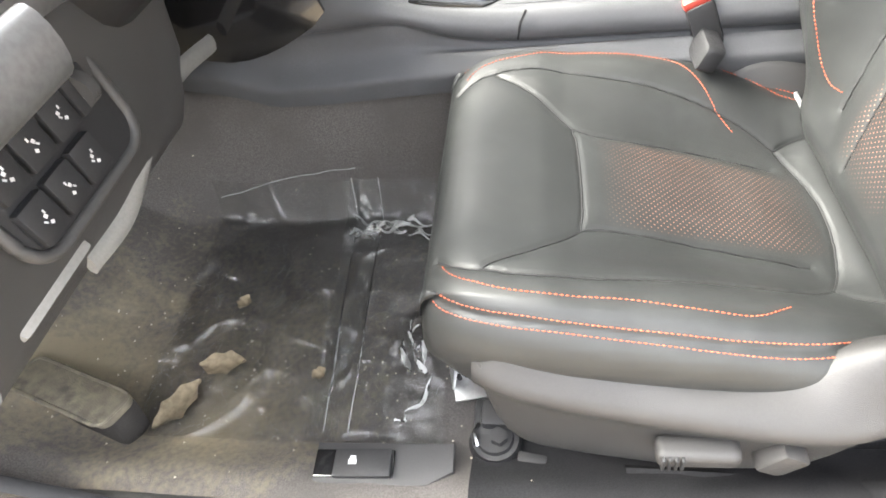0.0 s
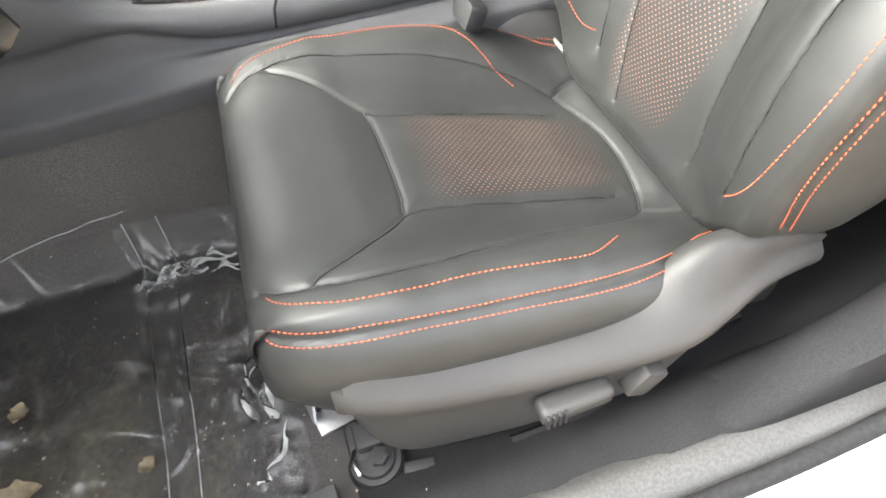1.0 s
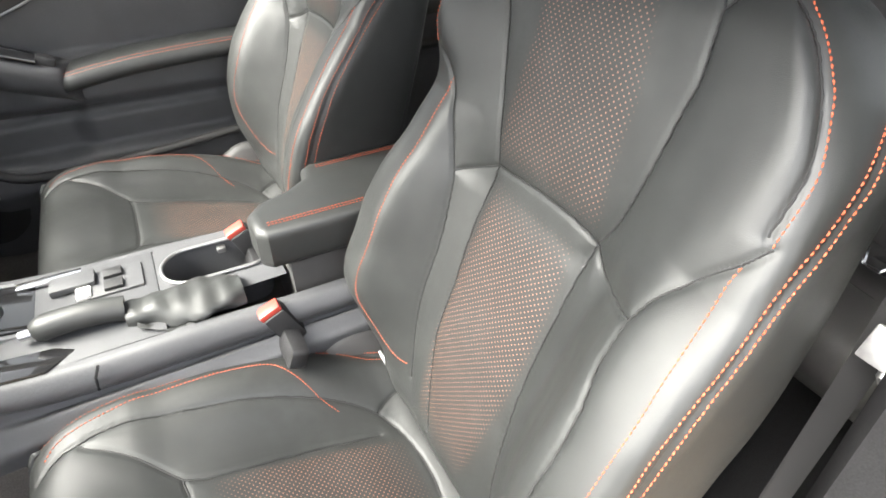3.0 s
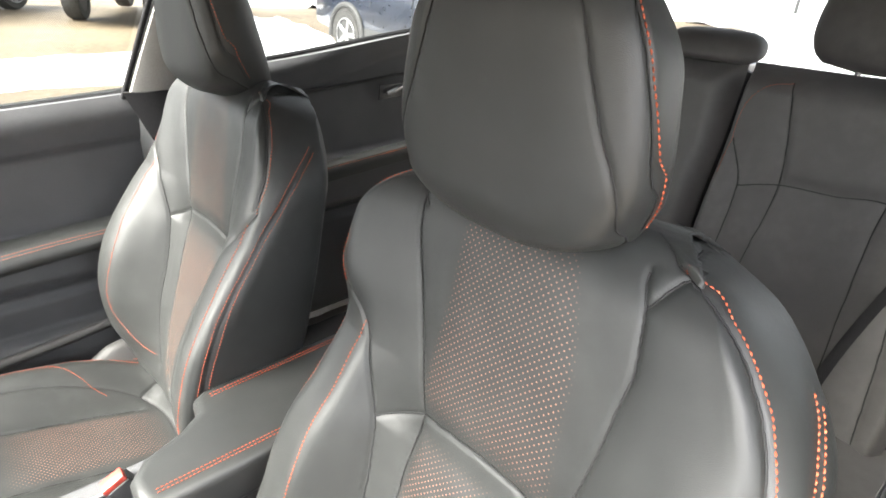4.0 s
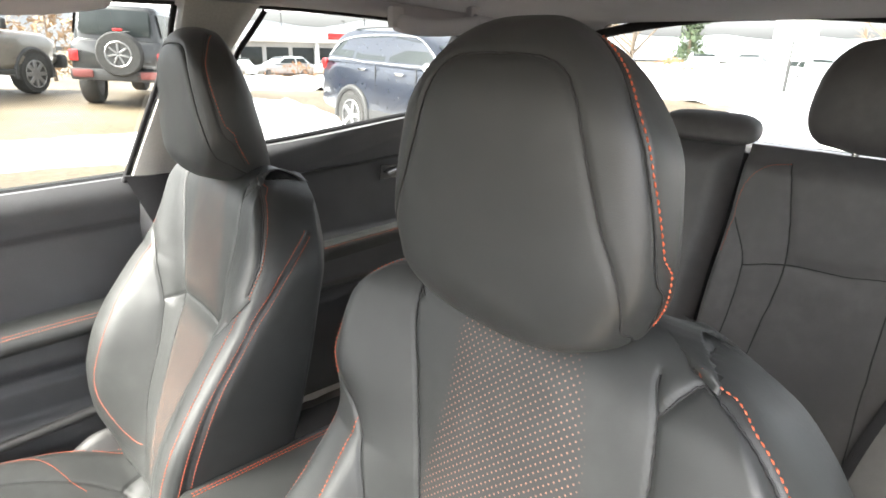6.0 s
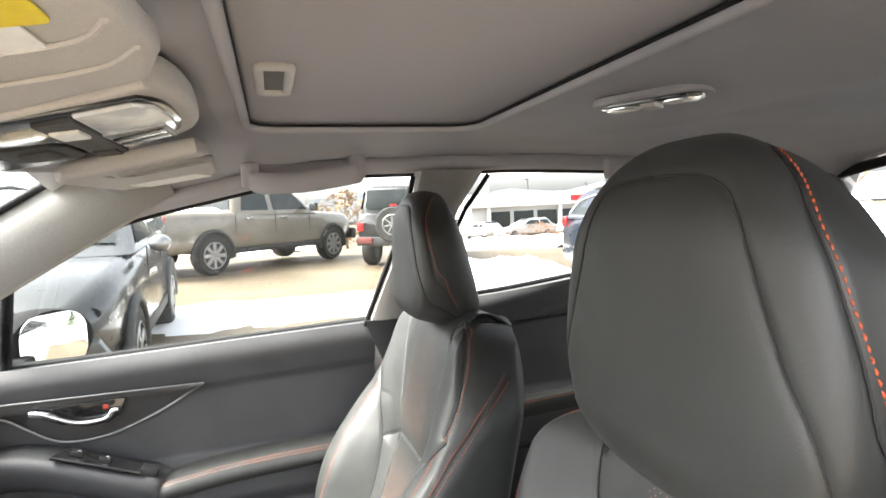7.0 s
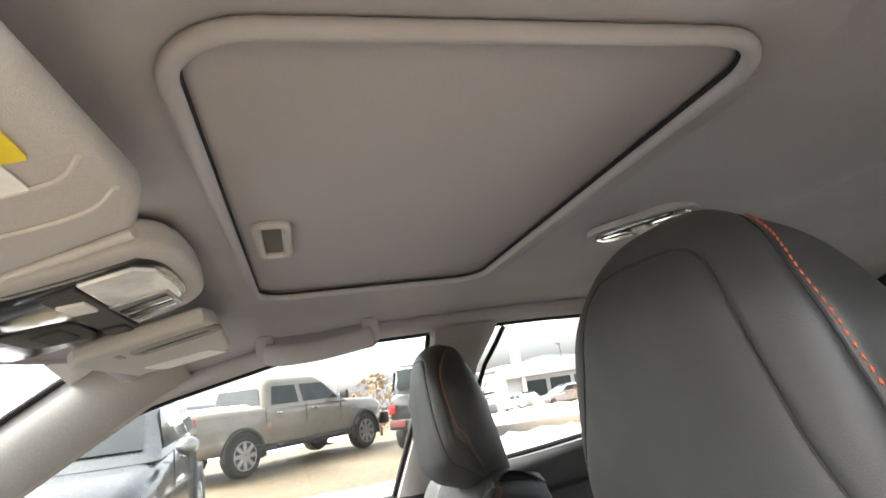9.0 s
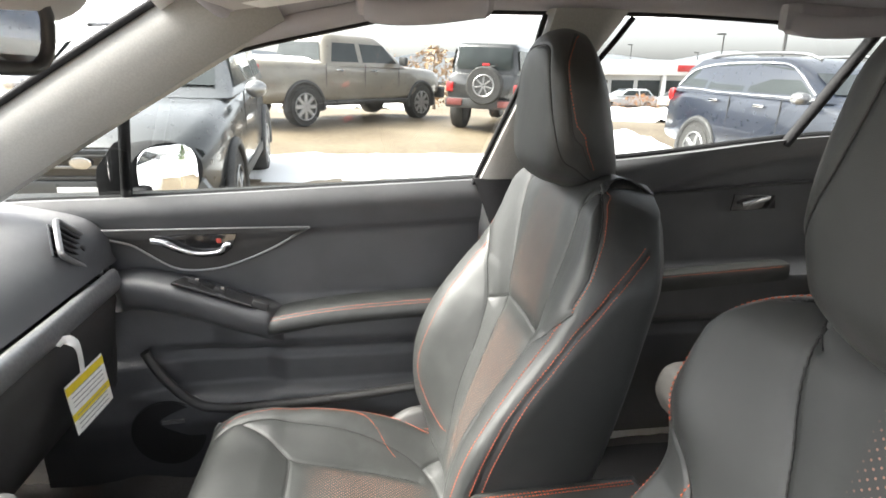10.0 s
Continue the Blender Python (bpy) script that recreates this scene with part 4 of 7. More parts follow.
sr = thing("sunroof", (.37, -.01, 1.25), "closed sunroof with a grey cloth shade and padded rim", "sunroof")
cx, cy = .370, -.060
IN = rounded(.365, .667, .05, 8, cx, cy)
OUT = rounded(.452, .745, .035, 8, cx, cy)
part("rim", ring(IN, OUT, 1.254, 1.250, .002), HEADLINER, sr)
BEAD = rounded(.365, .667, .05, 8, cx, cy)
part("bead", tube([(x, y, 1.247) for x, y in BEAD + BEAD[:1]], .0062, 10), HEADLINER, sr, "padded edge bead")
# thin black tube draws the shadow gap inside the bead
part("edge_shadow_line", tube([(x, y, 1.2515) for x, y in rounded(.355, .657, .046, 8, cx, cy)] + [(*rounded(.355, .657, .046, 8, cx, cy)[0], 1.2515)], .0026, 6), SEAL, sr)
part("shade_panel", prism(rounded(.43, .705, .03, 6, cx, cy), .006, (0, 0, 1.2565), (0, 0, 0), .002), SHADE, sr, "grey cloth sliding shade")
hd = part("handle_rim", tube([(.226 + x, -.015 + y, 1.2545) for x, y in rounded(.030, .115, .009)] + [(.226 + .015, -.015 + .0485, 1.2545)], .0055, 8), VISOR, sr, "pale plastic finger pull")
part("handle_cup", box((.022, .092, .004), (.226, -.015, 1.2555), .002), PLASTIC, hd)

# roof edge rails and door-top seals
for s in (-1, 1):
    line = [(x, s * curve([(-.62, .66), (-.3, .615), (-.1, .592), (.3, .588), (.8, .590), (1.3, .585), (1.75, .56)], x),
             curve(RAIL_Z, x)) for x in steps(-.60, 1.75, 60)]
    single("roof_rail", tube(line, .026, 10, .8), HEADLINER, "headliner-covered roof edge above the doors", "roof rail", kind="structure")
    single("window_seal", tube([(x, y + s * .016, z - .019) for x, y, z in line], .008, 8), SEAL, "black seal along the top of the door windows", "seal", kind="structure")

# A-pillars
for s in (-1, 1):
    rows = []
    for k in range(12):
        f = -.16 + 1.16 * k / 11
        x = -.075 - .60 * f
        z = 1.150 - .335 * f - .02 * f * f
        y = .575 + .075 * f
        rows.append([(x - .055, s * (y - .030), z + .062), (x - .030, s * (y - .046), z + .044), (x + .002, s * (y - .040), z - .002), (x + .020, s * (y - .012), z - .034), (x + .012, s * (y + .03), z - .04), (x - .05, s * (y + .03), z + .05)])
    ap = single("a_pillar", loft(rows), PLASTIC_LIGHT, "pale grey A-pillar cover beside the windscreen", "pillar", kind="structure")
    single("windscreen_seal", tube([(-.142 - .60 * f, s * (.540 + .075 * f), 1.207 - .335 * f - .02 * f * f) for f in steps(-.05, 1, 14)], .007, 8), SEAL, "black seal along the windscreen edge", "seal", kind="structure")
single("windscreen_header", tube([(header_x(y) + .006, y, roof_z(header_x(y), y) + .006) for y in steps(-.56, .56, 24)], .014, 8, .6), HEADLINER, "headliner edge above the windscreen", "header", kind="structure")
gw = single("windscreen", sheet(lambda f, y: (-.17 - .86 * f, y * (1 + .15 * f), 1.200 - .40 * f - .03 * (1 - (y / .56) ** 2) * 0), steps(-.1, 1, 8), steps(-.535, .535, 8)), GLASS_FRONT, "clear windscreen glass", "windscreen", kind="structure")
gw.visible_shadow = False


# side glass
def side_glass(nm, s, pts, mat):
    g = single(nm, ([(x, s * y, z) for x, y, z in pts], [tuple(range(len(pts)))]), mat, "clear side window glass", "window", kind="structure", smooth=False)
    g.visible_shadow = False


for s in (1,):
    side_glass("window_1", s, [(-.60, .735, .80), (.47, .735, .855), (.59, .615, 1.185), (.2, .615, 1.185), (-.1, .625, 1.12), (-.45, .68, .94)], GLASS)
    side_glass("window_2", s, [(.50, .745, .865), (1.50, .745, .95), (1.64, .64, 1.16), (1.25, .61, 1.195), (.66, .605, 1.19)], GLASS_DARK)
side_glass("window_3", -1, [(.58, .745, .87), (1.36, .745, .95), (1.46, .65, 1.15), (1.25, .61, 1.195), (.66, .605, 1.19)], GLASS_DARK)

# rear of the car: glass, pillars, load bay
rg = single("rear_window", sheet(lambda f, y: (1.70 + .42 * f, y, 1.215 - .35 * f), steps(0, 1, 4), steps(-.56, .56, 6)), GLASS_DARK, "wide rear window glass", "window", kind="structure")
rg.visible_shadow = False
for s in (-1, 1):
    single("rear_pillar", loft([[(1.44 + .27 * f, s * (.60 + .12 * (1 - f)), .93 + .25 * f), (1.50 + .27 * f, s * (.56 + .12 * (1 - f)), .93 + .25 * f), (1.78 + .05 * f, s * (.57 + .08 * (1 - f)), .90 + .27 * f), (1.80 + .04 * f, s * (.64 + .1 * (1 - f)), .90 + .27 * f)] for f in steps(0, 1, 6)]),
           PLASTIC_LIGHT, "pale grey rear pillar cover", "pillar", kind="structure")
    single("load_bay_wall", box((.85, .06, .72), (1.74, s * .66, .57), .02), PLASTIC_DARK, "dark plastic side wall of the load bay", "wall", kind="structure")
single("tailgate", box((.08, 1.36, .72), (2.17, 0, .50), .02), PLASTIC_DARK, "dark inner face of the tailgate", "tailgate", kind="structure")
single("load_floor", box((1.0, 1.3, .04), (1.72, 0, .40), .01), CARPET, "carpeted load floor behind the rear seat", "floor", kind="structure")
single("rear_glass_seal", tube([(1.715, y, 1.222 - .05 * (y / .5) ** 2) for y in steps(-.55, .55, 15)], .014, 8), SEAL, "black seal above the rear window", "seal", kind="structure")
# outer skin that closes the car
single("roof_skin", sheet(lambda x, y: (x, y, 1.300 - .062 * smooth(.3, .64, abs(y)) - .09 * smooth(.0, -.22, x) - .07 * smooth(1.0, 1.75, x)), steps(-.16, 1.75, 24), steps(-.64, .64, 20), .006), BODY_WHITE, "white painted roof skin", "car body", kind="structure")
single("door_skin", loft([[(x, y, z) for y, z in [(.755, .83 + .06 * smooth(-.5, 1.4, x)), (.80, .78 + .06 * smooth(-.5, 1.4, x)), (.83, .5), (.82, .15), (.79, -.05), (.76, -.05), (.77, .5)]] for x in steps(-1.3, 2.1, 16)]), BODY_WHITE, "white painted outer skin of the doors", "car body", kind="structure")
single("rear_door_skin", loft([[(x, -y, z) for y, z in [(.755, .89 + .05 * smooth(.6, 1.4, x)), (.80, .84 + .05 * smooth(.6, 1.4, x)), (.83, .5), (.82, .15), (.79, -.05), (.745, -.05), (.755, .5)]] for x in steps(.70, 2.1, 10)]), BODY_WHITE, "white painted rear door skin", "car body", kind="structure")
single("firewall", box((.05, 1.5, .80), (-1.13, 0, .45), .01), PLASTIC_DARK, "dark bulkhead ahead of the pedals", "wall", kind="structure")
single("hood", sheet(lambda x, y: (x, y, .80 - .10 * smooth(-1.0, -1.9, x) - .06 * (y / .75) ** 2), steps(-1.95, -1.0, 12), steps(-.75, .75, 12), -.01), BODY_WHITE, "white painted bonnet", "car body", kind="structure")
for s in (-1, 1):
    single("fender", loft([[(x, s * .77, .76 - .08 * smooth(-1.0, -1.9, x)), (x, s * .82, .6), (x, s * .81, .2), (x, s * .72, .2), (x, s * .72, .76 - .08 * smooth(-1.0, -1.9, x))] for x in steps(-1.95, -1.0, 8)]), BODY_WHITE, "white painted front wing", "car body", kind="structure")
single("underbody", box((3.3, 1.44, .05), (.45, 0, .05), .01), PLASTIC_DARK, "dark floor pan of the car", "car body", kind="structure")


# ---- doors ----
def belt_z(x):
    """Height of the front passenger door's window sill."""
    return curve([(-.58, .817), (-.51, .820), (-.35, .823), (-.12, .831), (.12, .841), (.44, .853)], x)


def door_y(x, z):
    """Inner face of the front passenger door."""
    d = belt_z(x) - z
    y = .728
    y -= .024 * math.exp(-((d - .035) / .045) ** 2)                      # upper roll
    y += .012 * smooth(.085, .11, d) * smooth(.40, .28, d)              # hollow insert
    arm = smooth(.44, .49, z) * smooth(.585, .560, z)
    y -= .030 * arm * smooth(-.20, -.10, x)
    # pocket behind the switch pod
    y += .020 * smooth(.335, .37, z) * smooth(.475, .445, z) * smooth(-.33, -.27, x) * smooth(-.02, -.08, x)
    y -= .018 * smooth(.455, .43, z)                                     # lower panel
    y -= .028 * smooth(.375, .350, z) * smooth(-.40, -.25, x)           # pocket wall
    y -= .010 * math.exp(-((z - .300) / .03) ** 2)
    # front end sweeps towards the dash
    y -= .028 * smooth(-.26, -.50, x) * smooth(.70, .5, z)
    return y


pd = thing("door_1", (0, .74, .15), "black front passenger door panel with padded armrest", "car door", kind="structure")
part("door_panel", sheet(lambda x, f: (x, door_y(x, .14 + (belt_z(x) - .14) * f), .14 + (belt_z(x) - .14) * f), steps(-.58, .435, 150), steps(0, 1, 120), .03, (0, 1, 0)), DOOR_PLASTIC, pd)
part("belt_seal", tube([(x, .737, belt_z(x) - .002) for x in steps(-.57, .43, 30)], .007, 8), SEAL, pd)
trim_low = [(-.40, .742), (-.345, .722), (-.30, .690), (-.25, .660), (-.19, .655), (-.13, .666), (-.04, .702), (.045, .752)]
trim_top = [(-.40, .758), (-.30, .757), (-.2, .756), (-.1, .755), (.0, .754), (.045, .753)]
lo, hi = spline(trim_low, 40), spline(trim_top, 40)
part("accent_trim", sheet(lambda i, f: (float(lo[int(i), 0] * (1 - f) + hi[int(i), 0] * f), door_y(float(lo[int(i), 0]), float(lo[int(i), 1] * (1 - f) + hi[int(i), 1] * f)) - .006 - .008 * math.sin(math.pi * f), float(lo[int(i), 1] * (1 - f) + hi[int(i), 1] * f)), range(40), steps(0, 1, 12)), PLASTIC, pd, "grey textured accent panel")
part("accent_edge", tube([(float(x), door_y(float(x), float(z)) - .010, float(z)) for x, z in lo], .0026, 8), SILVER, pd, "silver edge strip")
part("accent_top_edge", tube([(float(x), door_y(float(x), float(z)) - .008, float(z)) for x, z in hi], .0018, 8), SILVER, pd)
hb = part("handle_cup", prism([(-.295, .742), (-.27, .718), (-.235, .700), (-.19, .690), (-.148, .693), (-.125, .708), (-.112, .742)], .006, (0, .716, 0), (90, 0, 0), .002), GLOSS_BLACK, pd, "gloss black handle recess")
part("inner_handle", tube(spline([(-.287, .703, .733), (-.262, .700, .730), (-.235, .701, .716), (-.205, .703, .703), (-.17, .703, .701), (-.145, .704, .706), (-.138, .704, .718), (-.125, .704, .720)], 30).tolist(), [.0075 if i < 9 else .0055 for i in range(30)], 8), CHROME, hb, "chrome inner door handle")
part("lock_mark", box((.010, .003, .010), (-.150, .7085, .728), .001), RED_BUTTON, hb)
pod = []
for x in np.linspace(-.385, -.02, 34):
    zt = curve([(-.39, .652), (-.33, .660), (-.27, .650), (-.20, .628), (-.12, .597), (-.06, .575), (-.02, .562)], x)
    e = smooth(-.39, -.34, x) * smooth(-.015, -.05, x)
    yi = .715 - .068 * e
    pod.append([(x, y, z) for y, z in spline([(.735, zt + .003), (.715, zt + .003), (yi + .014, zt + .002), (yi + .003, zt - .006), (yi, zt - .022), (yi + .012, zt - .060), (.705, zt - .085), (.735, zt - .09)], 20)])
part("switch_pod", loft(pod), DOOR_PLASTIC, pd, "dark sloping grip with switches")
sw = part("switch_panel", prism([(-.085, -.026), (.085, -.026), (.092, 0), (.080, .026), (-.070, .026)], .008, (-.165, .680, .618), (0, 21, 0), .003), GLOSS_BLACK, pd, "gloss black window switch panel")
for dx in (-.04, .015):
    part("window_switch", box((.024, .014, .009), (-.165 + dx * .91, .680, .630 - dx * .40), .002, (0, 24, 0)), PLASTIC_DARK, sw)
    part("switch_tip", box((.008, .004, .006), (-.165 + dx * .91 + .006, .675, .636 - dx * .40), .001, (0, 24, 0)), CHROME, sw)
part("pull_cup", box((.036, .028, .03), (-.070, .676, .583), .006, (0, 22, 0)), PLASTIC_DARK, sw)
arm_rings = []
for x in np.linspace(-.075, .42, 30):
    zt = curve([(-.08, .552), (0, .566), (.1, .578), (.25, .586), (.42, .590)], x)
    w = .030 * smooth(-.085, -.04, x) + .008
    arm_rings.append([(x, y, z) for y, z in spline([(.72, zt + .006), (.69, zt + .006), (.69 - w * .8, zt + .002), (.682 - w, zt - .012), (.684 - w, zt - .035), (.70, zt - .045), (.72, zt - .045)], 18)])
ar = part("armrest", loft(arm_rings), LEATHER, pd, "black padded leather armrest")
for off in (0.0, .008):
    ln = [(x, .6797 - .024 * smooth(-.085, -.04, x) - off * .75, curve([(-.08, .552), (0, .566), (.1, .578), (.25, .586), (.42, .590)], x) + .0023 - off * .55) for x in steps(-.06, .41, 60)]
    part("stitching", dashes(ln, [(0, -.7, .7)] * 60), STITCH, ar, "orange stitching")
part("pocket_lip", tube(spline([(-.32, .664, .49), (-.30, .668, .44), (-.255, .670, .375), (-.205, .664, .345), (-.10, .660, .340), (.10, .662, .348), (.28, .668, .362)], 40).tolist(), .011, 8), PLASTIC, pd)
part("lower_edge", tube([(x, door_y(x, .452) - .004, .462 + .06 * (x + .09)) for x in steps(-.09, .41, 20)], .006, 8), PLASTIC, pd)
part("speaker_badge", box((.05, .004, .009), (-.285, .672, .306), .001, (0, -3, 0)), SILVER, pd, "small silver speaker badge")
part("speaker_grille", rod(.085, .008, (-.30, .684, .27), (90, 0, 0), 36, None, .003), PLASTIC_DARK, pd)


def rear_door_y(x, z):
    belt = .885 + .062 * smooth(.6, 1.4, x)
    d = belt - z
    y = .742 - .024 * math.exp(-((d - .03) / .04) ** 2) + .012 * smooth(.085, .11, d)
    y -= .05 * smooth(.45, .50, z) * smooth(.62, .59, z) * smooth(.60, .72, x)
    y -= .018 * smooth(.45, .43, z)
    return y


for s, nm in ((1, "door_2"), (-1, "door_3")):
    rd = thing(nm, (1.0, s * .75, .15), "black plastic rear door panel with armrest", "car door", kind="structure")
    part("door_panel", sheet(lambda x, z: (x, s * rear_door_y(x, z), z + .062 * smooth(.6, 1.4, x) * smooth(.6, .885, z)), steps(.60, 1.46, 70), steps(.14, .885, 80), .03 * s, (0, 1, 0)), DOOR_PLASTIC, rd)
    part("belt_seal", tube([(x, s * .748, .889 + .062 * smooth(.6, 1.4, x)) for x in steps(.60, 1.40, 16)], .007, 8), SEAL, rd)
    part("inner_handle", tube(spline([(1.09, s * .712, .782), (1.12, s * .708, .790), (1.16, s * .712, .797)], 10).tolist(), .006, 8), CHROME, rd, "chrome inner handle")
    part("handle_cup", prism([(-.06, -.022), (.06, -.018), (.055, .016), (-.055, .02)], .005, (1.13, s * .728, .785), (90, 0, 0), .0015), GLOSS_BLACK, rd)
    part("crease", tube([(x, s * (rear_door_y(x, .80) - .002), .800 + .03 * smooth(.7, 1.4, x)) for x in steps(.62, 1.42, 20)], .005, 6), PLASTIC_DARK, rd)
    a = part("armrest", box((.5, .05, .05), (.98, s * .698, .60), .016, (0, -3, 0)), LEATHER, rd)
    part("stitching", dashes([(x, s * .672, .618 + .05 * (x - .98)) for x in steps(.76, 1.2, 40)], [(0, -s * .7, .7)] * 40), STITCH, a)
# divider bars in the windows
single("window_divider", tube(spline([(1.195, .736, .925), (1.225, .692, 1.02), (1.285, .620, 1.195)], 10).tolist(), .013, 8), SEAL, "black bar dividing the rear door window", "window bar", kind="structure")
single("quarter_bar", tube([(-.338, .742, .81), (-.322, .722, .90), (-.302, .70, 1.01)], .012, 8), SEAL, "black bar of the front quarter window", "window bar", kind="structure")
single("mirror_sail", prism([(-.395, .80), (-.335, .80), (-.332, .945), (-.352, .935), (-.392, .885), (-.398, .86)], .01, (0, .76, 0), (90, 0, 0), .002), SEAL, "black sail panel at the foot of the A-pillar", "panel", kind="structure")
# outside mirror
om = thing("door_mirror", (-.36, .92, .80), "black door mirror with a rounded silvered glass", "mirror")
hv, hf = loft([[(x0, .955 + w * math.cos(a), .862 + h * math.sin(a)) for a in np.linspace(0, 2 * math.pi, 22)[:-1]] for x0, w, h in ((-.40, .03, .02), (-.39, .075, .05), (-.345, .108, .078), (-.29, .112, .082), (-.266, .108, .078))])
turn = pose(-.315, .950, -.026) @ pose(0, 0, 0, 0, 0, -35) @ pose(.266, -.955, 0)
part("housing", ([tuple(turn @ Vector(p)) for p in hv], hf), SEAL, om)
part("mirror_glass", prism(rounded(.172, .142, .052, 8), .003, (-.3125, .9485, .836), (90, 0, 55), .001), MIRROR, om, "silvered mirror glass")
part("stalk", box((.06, .14, .04), (-.365, .83, .80), .012), SEAL, om)


# the driver's door, swung wide open outside the sill
od = thing("driver_door", (-.75, -.85, .1), "open driver's door with black inner panel and white skin", "car door", kind="structure")
OD = pose(-.78, -.80, 0, 0, 0, -62)
for nm, outline, dep, off, mt in (("inner_panel", [(0, .12), (1.02, .12), (1.05, .5), (1.02, .86), (0, .80)], .05, .0, DOOR_PLASTIC), ("outer_skin", [(0, .05), (1.04, .05), (1.08, .5), (1.04, .88), (0, .82)], .03, -.06, BODY_WHITE)):
    b = prism(outline, dep, (0, off, 0), (90, 0, 0), .01)
    bmesh.ops.transform(b, matrix=OD, verts=b.verts)
    part(nm, b, mt, od)
# ---- dashboard ----
def dash_profile(y):
    """Cross-section (x, z) of the dashboard at y, from windscreen over the top down to the knees."""
    k = smooth(.45, .70, abs(y))
    return [(-1.02, .80), (-.80, .818), (-.60, .822), (-.50, .808), (-.44 + .03 * k, .785), (-.395 + .02 * k, .745), (-.372, .705), (-.365, .690)]


ds = thing("dashboard", (-.6, 0, .4), "dark grey dashboard with silver strip and stitched pad", "dashboard", kind="structure")
part("top_pad", loft([[(x, y, z) for x, z in spline(dash_profile(y), 40)] for y in steps(-.71, .71, 40)], closed=False), DOOR_PLASTIC, ds, "soft grained top pad")
for y0, y1 in ((.06, .655), (-.66, -.56)):
    st_l = [(-.352, y, .665) for y in steps(y0, y1, 24)]
    part("accent_strip", loft([[(x + .012 * math.cos(a), y, z + .025 * math.sin(a)) for a in np.linspace(0, 2 * math.pi, 15)[:-1]] for x, y, z in st_l]), SILVER, ds, "brushed silver strip")
part("glovebox", loft([[(x, y, z) for x, z in spline([(-.372, .655), (-.358, .640), (-.362, .60), (-.385, .50), (-.43, .40), (-.50, .34), (-.70, .33), (-.70, .6), (-.45, .655)], 36)] for y in steps(.12, .66, 16)]), PLASTIC, ds, "black glovebox lid")
part("end_cap", prism([(-.98, .45), (-.40, .40), (-.372, .66), (-.40, .74), (-.5, .80), (-.98, .80)], .02, (0, .70, 0), (90, 0, 0), .004), PLASTIC, ds)
part("centre_stack", loft([[(x, y, z) for x, z in spline([(-.40, .70), (-.37, .66), (-.36, .58), (-.34, .50), (-.33, .46), (-.5, .40), (-.7, .5), (-.6, .7)], 30)] for y in steps(-.13, .13, 10)]), GLOSS_BLACK, ds)
part("stitching", dashes([(-.425 - .06 * smooth(.2, .5, y), y, .7775 + .012 * smooth(.2, .5, y)) for y in steps(.05, .5, 60)], [(.6, 0, .8)] * 60), STITCH, ds, "orange stitching")
# air vent at the far end
vt = thing("air_vent", (-.40, .60, .70), "black air vent with silver rim and slats", "air vent")
V_Y, V_X = Vector((0, .84, -.54)).normalized(), Vector((.25, -.52, -.81)).normalized()
VP = Matrix.Translation((-.392, .612, .745)) @ Matrix((V_X, V_Y, V_X.cross(V_Y))).transposed().to_4x4()
part("vent_rim", tube([tuple(VP @ Vector((x, y, .004))) for x, y in rounded(.072, .160, .012)] + [tuple(VP @ Vector((*rounded(.072, .160, .012)[0], .004)))], .0055, 8), SILVER, vt)
for k in range(5):
    b = box((.006, .142, .016), (0, 0, 0), .002, (0, 30, 0), 1)
    bmesh.ops.transform(b, matrix=VP @ pose(-.026 + .013 * k, 0, .0), verts=b.verts)
    part("slat", b, PLASTIC_DARK, vt)
b = box((.064, .150, .004), (0, 0, -.012), .001)
bmesh.ops.transform(b, matrix=VP, verts=b.verts)
part("vent_back", b, GLOSS_BLACK, vt)
b = rod(.006, .014, (0, 0, .006), (0, 0, 0), 12)
bmesh.ops.transform(b, matrix=VP, verts=b.verts)
part("vent_knob", b, PLASTIC_DARK, vt)

# hang tag on the glovebox
tg = thing("hang_tag", (-.345, .42, .55), "white and yellow paper tag hanging from the glovebox", "paper tag")
TP = pose(-.332, .440, .525, 0, 8, 80)
for nm, z0, z1, mt in (("card", -.050, .050, PAPER), ("yellow_band", .030, .046, YELLOW), ("yellow_band", -.022, -.008, YELLOW)):
    t = .0012 if mt is PAPER else .0018
    b = box((.105, t, z1 - z0), (0, 0, (z0 + z1) / 2), 0)
    bmesh.ops.transform(b, matrix=TP @ pose(0, 0, 0, 0, -14, 0), verts=b.verts)
    part(nm, b, mt, tg)
b = bmesh.new()
for k in range(10):
    if k != 4:
        box((.085, .0022, .0016), (0, 0, .030 - .009 * k), 0, (0, 0, 0), 1, b)
bmesh.ops.transform(b, matrix=TP @ pose(0, 0, 0, 0, -14, 0), verts=b.verts)
part("print_lines", b, INK, tg)
lp = spline([(-.346, .398, .640), (-.336, .405, .648), (-.326, .415, .635), (-.330, .428, .60), (-.333, .432, .572)], 16)
part("loop", tube(lp.tolist(), .009, 6, .12, (1, 0, 0)), PAPER, tg, "white paper loop")

# driver's lower dash with switches
def knee(y):
    return [(-.55, .685), (-.47, .660), (-.435, .635), (-.438, .58), (-.455, .51), (-.475, .45), (-.505, .405), (-.56, .38), (-.65, .38)]


